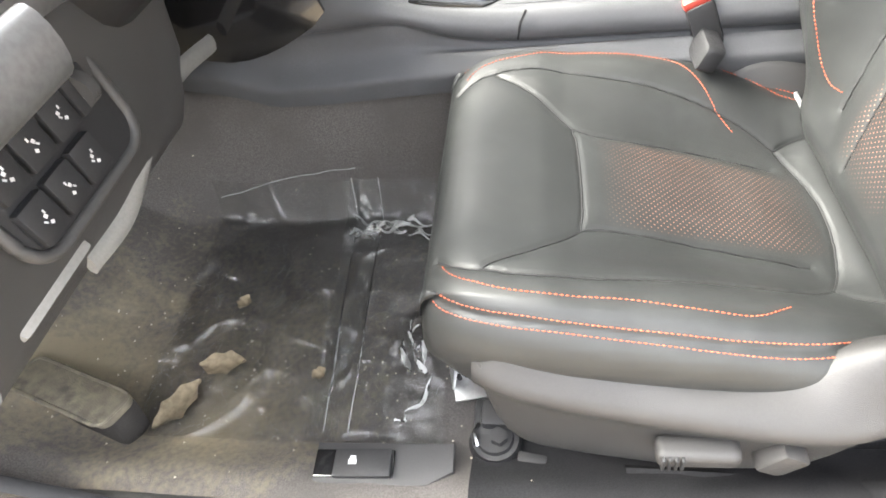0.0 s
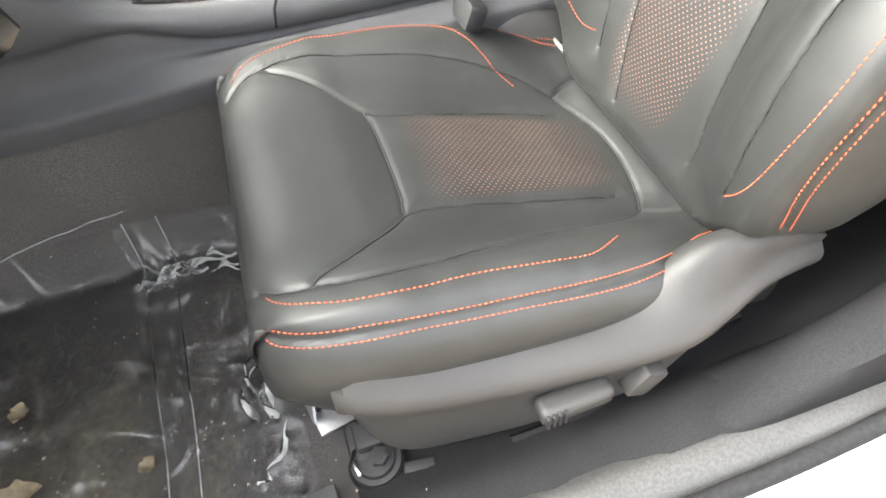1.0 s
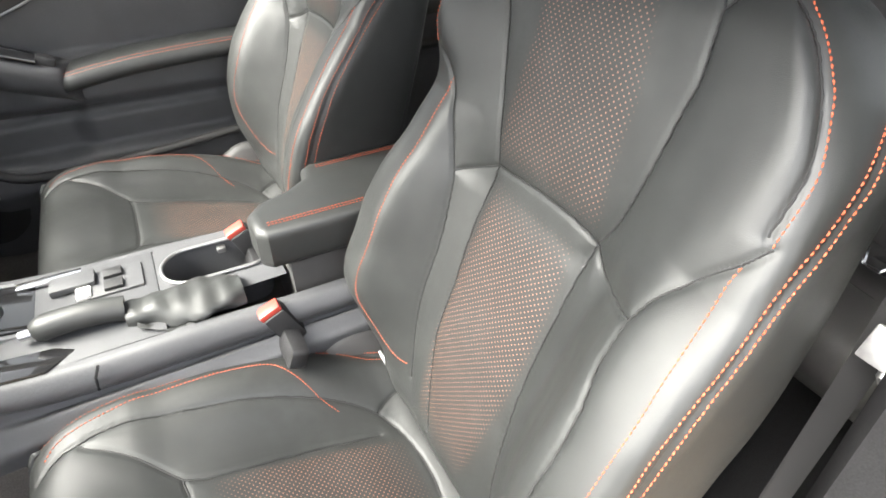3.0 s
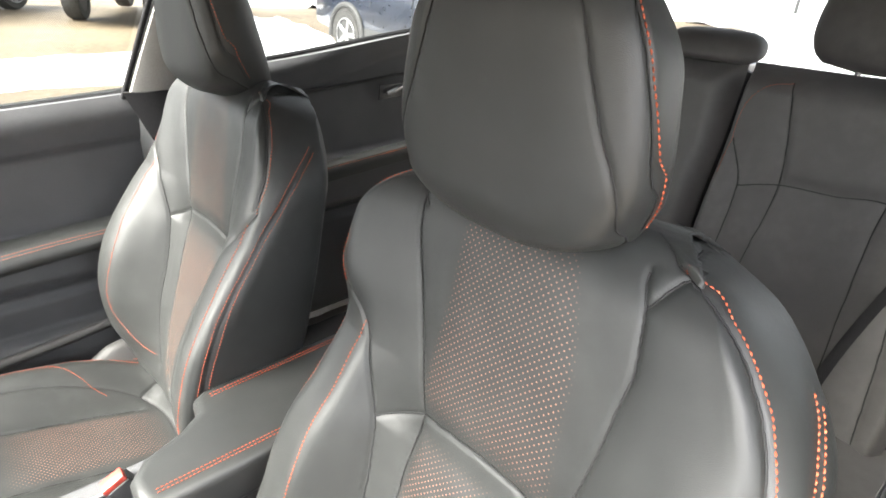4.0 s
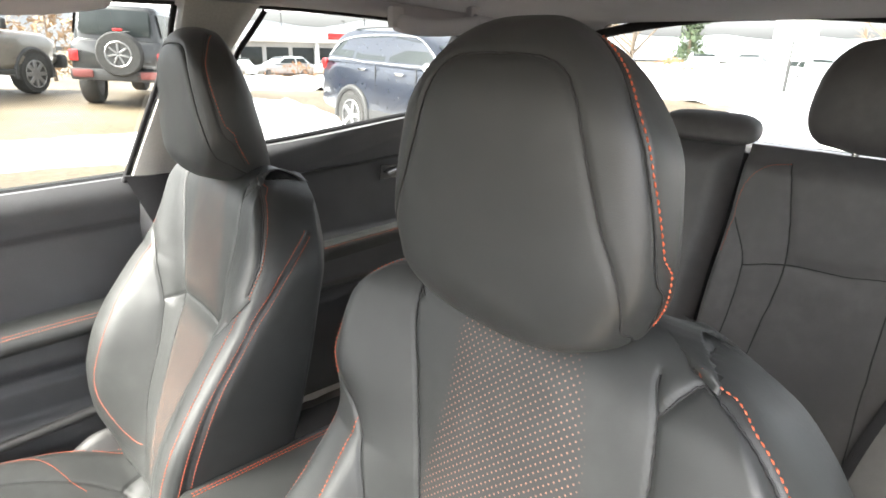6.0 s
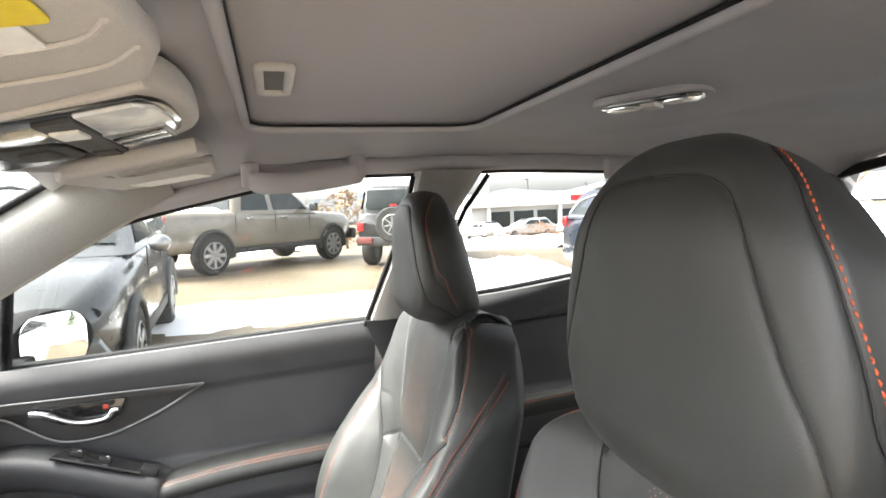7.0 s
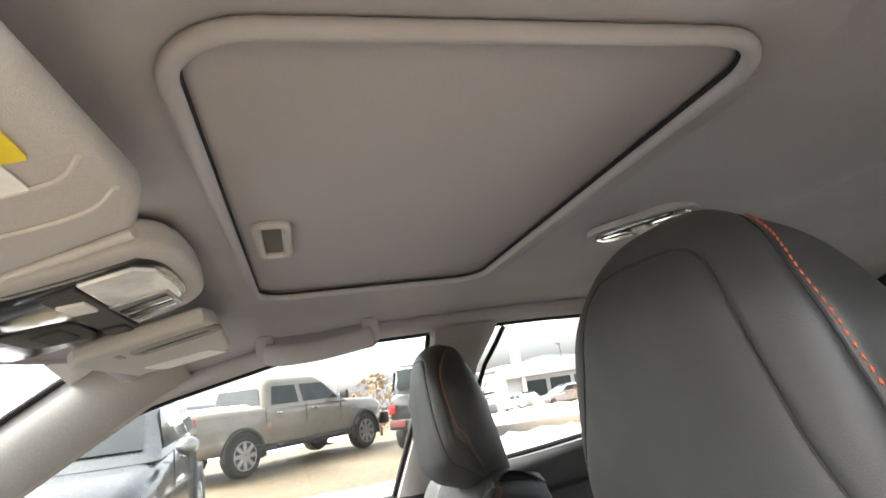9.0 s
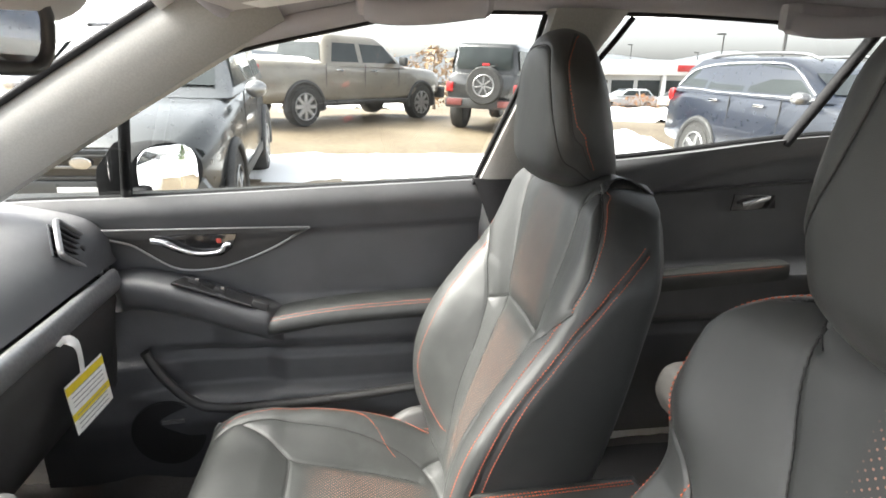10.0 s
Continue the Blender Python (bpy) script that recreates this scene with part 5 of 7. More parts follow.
kn = thing("knee_panel", (-.45, -.5, .42), "dark grey lower dash panel with switch bank", "dash panel", kind="structure")
part("panel", loft([[(x, y, z) for x, z in spline(knee(y), 30)] for y in steps(-.69, -.30, 24)], closed=False), PLASTIC, kn)
part("inner_side", prism([(-.55, .685), (-.435, .635), (-.455, .51), (-.505, .405), (-.65, .38), (-.78, .48), (-.78, .66)], .02, (0, -.285, 0), (90, 0, 0), .006), PLASTIC, kn)
part("accent_strip", loft([[(x + .014 * math.cos(a), y, z + .024 * math.sin(a)) for a in np.linspace(0, 2 * math.pi, 15)[:-1]] for x, y, z in [(-.446, y, .652 - .10 * (y + .44)) for y in steps(-.68, -.32, 12)]]), SILVER, kn, "brushed silver strip")
KP = pose(-.4415, -.532, .556, 0, 83, 0)


def on_panel(b, m=KP):
    bmesh.ops.transform(b, matrix=m, verts=b.verts)
    return b


bz = part("switch_bezel", on_panel(prism(rounded(.098, .172, .028, 6), .006, (0, 0, -.001), (0, 0, 0), .003)), PLASTIC_DARK, kn)
part("bezel_rim", tube([tuple(KP @ Vector((x, y, .004))) for x, y in rounded(.104, .179, .03, 6)] + [tuple(KP @ Vector((*rounded(.104, .179, .03, 6)[0], .004)))], .006, 8), PLASTIC, bz)
for r, (dx, row) in enumerate(((-.022, (-.058, -.020, .018, .054)), (.021, (-.060, -.023, .014)))):
    for dy in row:
        sb = part("switch", on_panel(box((.036, .033, .010), (dx, dy, .009), .003)), PLASTIC_DARK, bz, "black push switch")
        m = bmesh.new()
        for q in range(4):
            box((.0032, .0016 + .0014 * (q % 2), .0006), (dx - .005 + .0035 * q, dy + .003 * math.sin(q * 2 + dy * 90), .0144), 0, (0, 0, 20 * q), 1, m)
        part("switch_mark", on_panel(m), WHITE_MARK, sb)
part("dimmer_wheel", on_panel(rod(.016, .012, (-.022, .055, .010), (90, 0, 0), 20)), PLASTIC, bz)
part("hood_release", box((.03, .11, .022), (-.485, -.597, .452), .006, (0, -30, 0)), PLASTIC_LIGHT, kn, "pale grey release handle")
part("lower_brace", tube(spline([(-.50, -.15, .444), (-.495, -.25, .462), (-.488, -.347, .463), (-.486, -.42, .436), (-.486, -.477, .418), (-.486, -.547, .424)], 30).tolist(), .013, 8, .5, (1, 0, 0)), PLASTIC_LIGHT, kn, "pale unpainted lower panel edge")
single("kick_panel", prism([(-1.0, .10), (-.50, .10), (-.56, .165), (-.70, .24), (-.80, .40), (-1.0, .55)], .02, (0, -.690, 0), (90, 0, 0), .006), PLASTIC_DARK, "dark grey plastic kick panel beside the footwell", "panel", kind="structure")
single("column_shroud", loft([[(x, -.36 + w * math.cos(a), z + h * math.sin(a)) for a in np.linspace(0, 2 * math.pi, 20)[:-1]] for x, z, w, h in ((-.62, .56, .07, .07), (-.45, .64, .07, .065), (-.33, .70, .06, .055), (-.27, .735, .05, .045))]), PLASTIC_DARK, "dark steering column cover", "steering column", kind="structure")
pdl = thing("pedals", (-.80, -.30, .2), "black accelerator and brake pedals", "pedals")
part("brake_pad", box((.03, .10, .06), (-.80, -.33, .28), .01, (0, 25, 0)), PLASTIC_DARK, pdl)
part("accelerator", box((.03, .05, .15), (-.84, -.19, .26), .01, (0, 30, 0)), PLASTIC_DARK, pdl)
part("brake_arm", tube([(-.81, -.33, .30), (-.87, -.33, .42), (-.95, -.33, .55)], .010, 8), STEEL, pdl)

# steering wheel
WH = pose(-.185, -.36, .785, 0, 66, 0)


def wheel_rim(n=72, m=16, R=.183):
    rows = []
    for i in range(n):
        a = 2 * math.pi * i / n
        rows.append([tuple(WH @ Vector(((R + .0165 * math.cos(b)) * math.cos(a), (R + .0165 * math.cos(b)) * math.sin(a), .0145 * math.sin(b)))) for b in [2 * math.pi * j / m for j in range(m)]])
    rows.append(rows[0])
    return loft(rows, caps=False)


wt = thing("steering_wheel", (-.185, -.36, .785), "black leather steering wheel with silver spoke trim and orange stitching", "steering wheel")
part("rim", wheel_rim(), LEATHER, wt)
part("hub", on_panel(prism(rounded(.135, .150, .045, 6), .045, (-.005, 0, -.01), (0, 0, 0), .012, 3), WH), PLASTIC, wt, "grey airbag cover")
for sy in (-1, 1):
    part("spoke", on_panel(box((.058, .115, .022), (.004, sy * .12, -.004), .008, (0, 0, 0)), WH), PLASTIC, wt)
    part("spoke_trim", on_panel(box((.012, .11, .010), (.030, sy * .115, .010), .004, (0, 0, -8 * sy)), WH), SILVER, wt, "silver spoke trim")
    part("spoke", on_panel(box((.10, .030, .020), (.115, sy * .038, -.004), .008, (0, 0, 10 * sy)), WH), PLASTIC, wt)
    part("spoke_trim", on_panel(box((.10, .010, .008), (.112, sy * .052, .008), .003, (0, 0, 10 * sy)), WH), SILVER, wt)
for a0 in (35, 145, 215, 325):
    ln = [tuple(WH @ Vector((.1665 * math.cos(radians(a0 + q)), .1665 * math.sin(radians(a0 + q)), .004))) for q in steps(-22, 22, 30)]
    nn = [tuple((WH.to_3x3() @ Vector((-math.cos(radians(a0 + q)), -math.sin(radians(a0 + q)), .3))).normalized()) for q in steps(-22, 22, 30)]
    part("stitching", dashes(ln, nn, pitch=.005, length=.0036, width=.0022, lift=.0012), STITCH, wt, "orange stitching")

# ---- centre console ----
ck = thing("centre_console", (0, 0, .3), "dark grey centre console with silver trim", "console", kind="structure")
for s in (-1, 1):
    rows = []
    for x in np.linspace(-.62, .52, 50):
        top = curve([(-.62, .64), (-.45, .58), (-.33, .505), (-.22, .462), (-.10, .446), (.05, .444), (.2, .440), (.52, .44)], x)
        bot = curve([(-.62, .37), (-.5, .345), (-.44, .325), (-.2, .335), (.0, .34), (.52, .34)], x)
        step_ = bot + .034
        g = curve([(-.62, .42), (-.33, .43), (-.24, .435), (-.15, .408), (-.06, .400), (.52, .400)], x)
        prof = [(.142, bot), (.143, step_ - .004), (.137, step_ + .004), (.124, step_ + .02), (.117, (step_ + g) / 2), (.114, g - .010), (.112, g - .001), (.121, g + .003), (.125, g + .018), (.120, top - .010), (.112, top - .001), (.098, top)]
        rows.append([(x, s * y, z) for y, z in spline(prof, 40)])
    part("side_panel", loft(rows, closed=False), DOOR_PLASTIC, ck)
part("seam", tube([(-.052, -.1225, .446), (-.060, -.1262, .43), (-.064, -.1225, .405)], .0018, 6), SEAL, ck)


def deck(hole, x0, x1, y0, y1, z):
    """A plate with one hole; the outer rim is walked at the same angles as the hole."""
    cx_, cy_ = sum(p[0] for p in hole) / len(hole), sum(p[1] for p in hole) / len(hole)
    outer = []
    for px, py in hole:
        dx, dy = px - cx_, py - cy_
        k = min(((x1 - cx_) / dx if dx > 0 else (x0 - cx_) / dx) if abs(dx) > 1e-9 else 9e9, ((y1 - cy_) / dy if dy > 0 else (y0 - cy_) / dy) if abs(dy) > 1e-9 else 9e9)
        outer.append((cx_ + dx * k, cy_ + dy * k))
    n = len(hole)
    rows = [[(x, y, z) for x, y in outer], [(x, y, z) for x, y in hole], [(x, y, z - .006) for x, y in hole], [(cx_ + (x - cx_) * .9, cy_ + (y - cy_) * .9, z - .075) for x, y in hole]]
    v, f = loft(rows, caps=False)
    f.append(tuple(3 * n + j for j in range(n)))
    return v, f


CUP = rounded(.165, .085, .040, 8, .125, .030)
part("cup_deck", deck(CUP, .035, .21, -.10, .10, .446), DOOR_PLASTIC, ck)
part("cup_ring", tube([(x, y, .449) for x, y in CUP] + [(*CUP[0], .449)], .003, 8), SILVER, ck, "silver cup holder rim")
for yy in (.068, -.010):
    part("cup_tab", box((.014, .014, .010), (.135, yy, .436), .003), SILVER, ck)
part("front_deck", box((.235, .20, .012), (-.083, 0, .440), .003), DOOR_PLASTIC, ck)
part("shift_surround", prism(rounded(.150, .105, .014), .008, (-.20, .042, .449), (0, 8, 0), .002), GLOSS_BLACK, ck, "gloss black shift surround")
part("shift_trim", box((.16, .010, .010), (-.20, .100, .452), .003, (0, 8, 0)), SILVER, ck)
part("shift_trim", box((.16, .008, .010), (-.20, -.018, .452), .003, (0, 8, 0)), SILVER, ck)
part("side_tray", prism([(-.09, -.03), (.05, -.03), (.085, .0), (.06, .012), (-.09, .012)], .006, (-.16, -.078, .449), (0, 6, 0), .002), GLOSS_BLACK, ck)
tb = bmesh.new()
for k in range(5):
    box((.010, .008, .004), (-.235 + .022 * k, -.086, .460 - .0022 * k), .001, (0, 6, 0), 1, tb)
part("shift_marks", tb, WHITE_MARK, ck)
part("mode_switch", box((.060, .034, .012), (-.075, .060, .452), .003), DOOR_PLASTIC, ck)
part("mode_key", box((.020, .024, .008), (-.062, .030, .450), .002), PAPER, ck)
part("switch_nest", box((.075, .06, .006), (-.02, .045, .447), .002), DOOR_PLASTIC, ck)
for yy in (.030, .060):
    part("seat_switch", box((.026, .020, .008), (-.022, yy, .452), .002), PLASTIC_DARK, ck)
part("chrome_bar", box((.085, .016, .006), (-.105, .085, .451), .002), CHROME, ck)
# shift lever
sl = thing("shift_lever", (-.215, .03, .45), "shift lever with a stitched leather boot and chrome collar", "gear lever")
part("boot", loft([[(-.215 + r * math.cos(a) * 1.2 - .02 * k, .035 + r * math.sin(a), .452 + .075 * k) for a in np.linspace(0, 2 * math.pi, 17)[:-1]] for k, r in ((0, .046), (.25, .044), (.5, .033), (.8, .022), (1, .016))]), LEATHER, sl)
part("boot_stitching", dashes([(-.172 - .04 * k, .012 + .004 * k, .466 + .055 * k) for k in steps(0, 1, 12)], [(.7, -.3, .6)] * 12, width=.0024), STITCH, sl)
part("collar", rod(.014, .02, (-.238, .035, .535), (0, -8, 0), 18), CHROME, sl)
part("knob", loft([[(-.245 + r * 1.2 * math.cos(a), .035 + r * math.sin(a), z) for a in np.linspace(0, 2 * math.pi, 17)[:-1]] for z, r in ((.545, .014), (.56, .020), (.585, .024), (.61, .024), (.625, .018), (.63, .006))]), LEATHER, sl)
# parking brake
pb = thing("parking_brake", (-.03, -.045, .45), "black leather parking brake lever with chrome button", "hand brake")
part("grip", tube(spline([(-.118, -.040, .462), (-.10, -.040, .466), (-.05, -.042, .468), (-.01, -.044, .462)], 20).tolist(), [.013, .016] + [.0175] * 18, 14), LEATHER, pb)
part("button", rod(.0075, .016, (-.128, -.040, .462), (0, 90, 0), 14, None, .002), CHROME, pb)
rows = []
for k in range(22):
    f = k / 21
    w = .020 + .020 * math.sin(f * 2.6) + .002 * math.sin(f * 23)
    rows.append([(-.012 + .155 * f, -.046 - .012 * f + w * math.cos(a) * (1 + .12 * math.sin(3 * a + 9 * f)), .445 + (.024 - .006 * f + .0015 * math.sin(f * 31)) * max(math.sin(a), -.2) * (1 + .08 * math.sin(5 * a + f * 17))) for a in np.linspace(0, 2 * math.pi, 25)[:-1]])
part("boot", loft(rows), LEATHER, pb, "wrinkled black leather boot")
fold = []
for k in range(10):
    f = k / 9
    fold.append([(.0 + .10 * f, -.085 - .018 * math.sin(3.1 * f) + .006 * q, .455 - .012 * math.sin(3.1 * f) + .004 * math.sin(q * 4 + f * 9) - .002 * q) for q in range(4)])
part("boot_fold", loft(fold, closed=False), LEATHER, pb)
# armrest lid
AR = [(.176, -.076), (.174, -.030), (.196, -.004), (.248, .016), (.276, .036), (.282, .066), (.30, .078), (.53, .086), (.53, -.090), (.19, -.090)]
al = thing("console_armrest", (.35, 0, .45), "padded grey leather console armrest with orange stitching", "armrest")
lid = part("lid", prism(AR, .066, (0, 0, .484), (0, 0, 0), .016, 4), LEATHER, al)
part("bin", prism([(.215, -.080), (.215, .055), (.29, .070), (.52, .080), (.52, -.085)], .18, (0, 0, .305), (0, 0, 0), .012), PLASTIC, al, "grey plastic bin below the lid")
part("lid_gap", prism([(.212, -.083), (.212, .058), (.29, .073), (.522, .083), (.522, -.088)], .006, (0, 0, .4835), (0, 0, 0), 0), PLASTIC_DARK, al)
for dy in (0, .006):
    part("stitching", dashes([(x, -.0715 + dy, .5504) for x in steps(.195, .52, 36)], [(0, 0, 1)] * 36), STITCH, lid, "orange stitching")
    part("stitching", dashes([(x, .0600 + .034 * (x - .30) - dy, .5504) for x in steps(.305, .52, 26)], [(0, 0, 1)] * 26), STITCH, lid, "orange stitching")


def buckle(nm, x, y, z, lab):
    t = thing(nm, (x, y, z - .1), lab, "buckle")
    part("housing", prism(rounded(.036, .105, .008), .026, (x + .025, y - .013, z - .055), (0, -70, 0), .006), PLASTIC_DARK, t)
    part("housing", box((.036, .030, .105), (x + .020, y, z - .048), .008, (0, -24, 0)), PLASTIC_DARK, t)
    part("button", box((.034, .022, .012), (x - .004, y, z + .001), .004, (0, -24, 0)), RED_BUTTON, t, "red release button")
    part("stalk", box((.03, .012, .10), (x + .055, y, z - .125), .004, (0, -20, 0)), WEBBING, t)


buckle("seat_belt_buckle", .170, -.118, .440, "black seat belt buckle with a red button beside the driver seat")
buckle("seat_belt_buckle", .168, .080, .455, "black seat belt buckle with a red button beside the passenger seat")
for y in (-.165, .60):
    g = bmesh.new()
    for k in range(4):
        box((.006, .05, .03), (.285 + .011 * k, y, .272 + .012 * k), .001, (0, -30, 0), 1, g)
    single("recliner_plates", g, STEEL, "bright steel recliner plates between cushion and backrest", "bracket")

# ---- overhead ----
def sun_visor(nm, s, lab):
    """A folded-up visor; s is the side of the car."""
    t = thing(nm, (.02, s * .33, 1.2), lab, "sun visor")
    O = [(-.06, -.60), (.125, -.585), (.150, -.50), (.164, -.31), (.150, -.264), (.06, -.222), (-.05, -.205), (-.066, -.25)]
    if s > 0:
        O = [(-.03, .44), (.105, .425), (.130, .39), (.142, .14), (.132, .10), (.05, .13), (-.03, .16), (-.05, .20)][::-1]
    b = prism(O, .022, (0, 0, 1.190), (0, 0, 0), .009, 3)
    bmesh.ops.rotate(b, cent=(.12, 0, 1.21), matrix=Matrix.Rotation(radians(-8), 3, "Y"), verts=b.verts)
    v = part("panel", b, VISOR, t)
    M = Matrix.Translation((.12, 0, 1.21)) @ Matrix.Rotation(radians(-8), 4, "Y") @ Matrix.Translation((-.12, 0, -1.21))
    if s < 0:
        for k in (0, 1):
            ln = [(.152 + .004 * k, -.372 + .040 * k, 1.1895), (.138, -.352 + .043 * k, 1.1892), (.10, -.342 + .046 * k, 1.1890), (-.04, -.325 + .05 * k, 1.1890)]
            part("fold_line", tube([tuple(M @ Vector(p)) for p in spline(ln, 24).tolist()], .0018, 6), VISOR, v)
    if s < 0:
        part("pivot_rod", tube([tuple(M @ Vector(p)) for p in [(.145, -.254, 1.192), (.05, -.214, 1.192), (-.04, -.192, 1.194)]], .0045, 8), VISOR, t)
    else:
        part("clip", box((.03, .030, .016), (-.005, .215, 1.186), .004), VISOR, t)
        part("clip", box((.012, .036, .012), (.012, .205, 1.180), .003), PLASTIC_LIGHT, t)
    return t, M


dv, DM = sun_visor("driver_sun_visor", -1, "pale grey vinyl sun visor folded up with a yellow warning label")
b = box((.085, .034, .0012), (.080, -.362, 1.1888), .0)
bmesh.ops.transform(b, matrix=DM, verts=b.verts)
part("label_white", b, PAPER, dv)
b = prism(rounded(.085, .030, .004), .0012, (.092, -.392, 1.1880), (0, 0, 0), 0)
bmesh.ops.transform(b, matrix=DM, verts=b.verts)
part("label_yellow", b, YELLOW, dv, "yellow warning label")
pv, PM = sun_visor("passenger_sun_visor", 1, "pale grey vinyl sun visor with a vanity mirror cover")
SLOT = [(.086 + x * math.cos(-.42) - y * math.sin(-.42), .168 + x * math.sin(-.42) + y * math.cos(-.42)) for x, y in rounded(.115, .030, .009)]
part("mirror_slot", tube([tuple(PM @ Vector((x, y, 1.1890))) for x, y in SLOT + SLOT[:1]], .0042, 8), PLASTIC_LIGHT, pv)
# thin black plate paints the shade inside the slot
b = prism([(.086 + (x - .086) * .92, .168 + (y - .168) * .8) for x, y in SLOT], .0012, (0, 0, 1.1885), (0, 0, 0), 0)
bmesh.ops.transform(b, matrix=PM, verts=b.verts)
part("slot_shade", b, SEAL, pv)
b = prism(rounded(.105, .08, .006), .001, (.06, .385, 1.1888), (0, 0, -12), 0)
bmesh.ops.transform(b, matrix=PM, verts=b.verts)
part("label_white", b, PAPER, pv)

oc = thing("overhead_console", (.0, 0, 1.2), "gloss black overhead console with clear map lamps", "overhead console")
OM = pose(.0, 0, 1.2, 0, -7, 0)
SURR = [(.124, -.150), (.144, -.132), (.152, -.08), (.151, .01), (.138, .07), (.10, .115), (.03, .172), (-.05, .195), (-.12, .195), (-.12, -.11), (-.02, -.112), (.06, -.128)]
FACE = [(.118, -.128), (.132, -.105), (.136, -.05), (.134, .0), (.120, .055), (.085, .095), (.03, .155), (-.06, .185), (-.115, .185), (-.115, -.09), (-.02, -.085), (.06, -.105)]


def over(bm_):
    bmesh.ops.transform(bm_, matrix=OM, verts=bm_.verts)
    return bm_


part("surround", over(prism([tuple(q) for q in spline(SURR + SURR[:1], 61)[:-1]], .030, (0, 0, .0), (0, 0, 0), .010, 3)), VISOR, oc, "pale grey surround")
part("face", over(prism([tuple(q) for q in spline(FACE + FACE[:1], 61)[:-1]], .008, (0, 0, -.004), (0, 0, 0), .003)), GLOSS_BLACK, oc)
LENS = material("lamp_lens", (.72, .74, .74), .12, grain=(.60, .62, .63), grain_size=60, coat=.6)
ln = part("map_lamp", over(prism([(.062, -.098), (.112, -.118), (.126, -.102), (.131, -.05), (.129, .0), (.114, .050), (.082, .085), (.060, .105)], .006, (0, 0, -.008), (0, 0, 0), .003)), LENS, oc, "clear map lamp lens")
part("lens_bezel", over(prism([(.062, -.012), (.122, -.034), (.124, .030), (.064, .072)], .004, (0, 0, -.0105), (0, 0, 0), .001)), SILVER, ln)
for k in (0, 1):
    part("lamp_key", over(prism([(.066, .008 + .028 * k), (.119, -.024 + .026 * k), (.120, -.004 + .026 * k), (.067, .030 + .028 * k)], .004, (0, 0, -.0125), (0, 0, 0), .001)), GLOSS_BLACK, ln)
bar = part("switch_bar", over(prism([(.024, -.076), (.057, -.088), (.056, .125), (.020, .160)], .006, (0, 0, -.008), (0, 0, 0), .002)), PLASTIC, oc)
part("lamp_switch", over(box((.024, .040, .004), (.040, -.030, -.009), .001)), PAPER, bar, "pale switch")
part("door_switch", over(box((.024, .036, .004), (.038, .105, -.009), .001)), PLASTIC_DARK, bar)
gr = part("microphone_cup", over(prism(rounded(.075, .10, .02, 5, -.025, .085), .004, (0, 0, -.0065), (0, 0, 0), .002)), PLASTIC_DARK, oc)
for k in range(7):
    part("grille_slat", over(box((.036, .004, .004), (-.020, .060 + .008 * k, -.0075), .001, (0, 0, -20))), PLASTIC, gr)
# driving-assist camera pod ahead of the console
cp = thing("camera_pod", (-.2, .05, 1.15), "pale grey camera housing between console and windscreen", "camera housing")
rows = []
for y, w in ((-.20, .4), (-.18, .8), (-.10, 1.0), (.05, 1.05), (.18, 1.0), (.24, .8), (.262, .4)):
    rows.append([(-.215 + .085 * w * math.copysign(abs(math.cos(a)) ** .6, math.cos(a)), y, 1.158 + .034 * w * math.copysign(abs(math.sin(a)) ** .6, math.sin(a)) - .25 * (.085 * w * math.cos(a)) * -1) for a in np.linspace(0, 2 * math.pi, 25)[:-1]])
part("housing", loft(rows), VISOR, cp)
part("display", box((.012, .10, .026), (-.122, .13, 1.176), .003, (0, -12, 0)), GLOSS_BLACK, cp)
part("amber_lamp", box((.005, .018, .008), (-.1155, .150, 1.176), .001, (0, -12, 0)), material("amber_lamp", (.8, .28, .05), .4, grain=(.7, .22, .04), grain_size=90), cp)


def grab(nm, x0, x1, y, z, lab):
    t = thing(nm, ((x0 + x1) / 2, y, z), lab, "grab handle")
    ln = spline([(x0, y + .012, z - .012), (x0 + .010, y - .016, z - .018), (x0 + .04, y - .028, z - .022), ((x0 + x1) / 2, y - .030, z - .020), (x1 - .04, y - .028, z - .012), (x1 - .010, y - .016, z - .006), (x1, y + .012, z)], 34)
    part("handle", tube(ln.tolist(), .0085, 12, 2.3), HEADLINER, t)
    part("recess", prism(rounded(x1 - x0 + .03, .046, .02, 6), .006, ((x0 + x1) / 2, y + .016, z - .004), (68, 0, 0), .002), SHADE, t, "shallow cloth-covered recess")
    for x, dz in ((x0, -.006), (x1, .006)):
        part("foot", box((.036, .026, .050), (x, y + .010, z + dz + .004), .012), HEADLINER, t)


grab("grab_handle", .182, .385, .497, 1.198, "folded grey grab handle above the passenger door")
grab("grab_handle", .975, 1.215, .500, 1.192, "folded grey grab handle above the rear door")
dl = thing("dome_lamp", (.69, -.013, 1.25), "clear dome lamp with bright reflectors in the headliner", "lamp")
DP = pose(.690, -.013, roof_z(.690, -.013) - .004, 0, 0, 31)
part("base", on_panel(prism(rounded(.070, .150, .030, 7), .010, (0, 0, -.004), (0, 0, 0), .004), DP), HEADLINER, dl)
part("lens", on_panel(prism(rounded(.052, .132, .024, 7), .006, (0, 0, -.008), (0, 0, 0), .003), DP), GLOSS_BLACK, dl, "dark glossy lens")
for dy in (-.037, .037):
    part("reflector", on_panel(prism(rounded(.036, .044, .014, 5), .004, (0, dy, -.0105), (0, 0, 0), .002), DP), CHROME, dl, "bright lamp reflector")
part("switch", on_panel(box((.030, .020, .006), (0, 0, -.010), .002), DP), VISOR, dl)
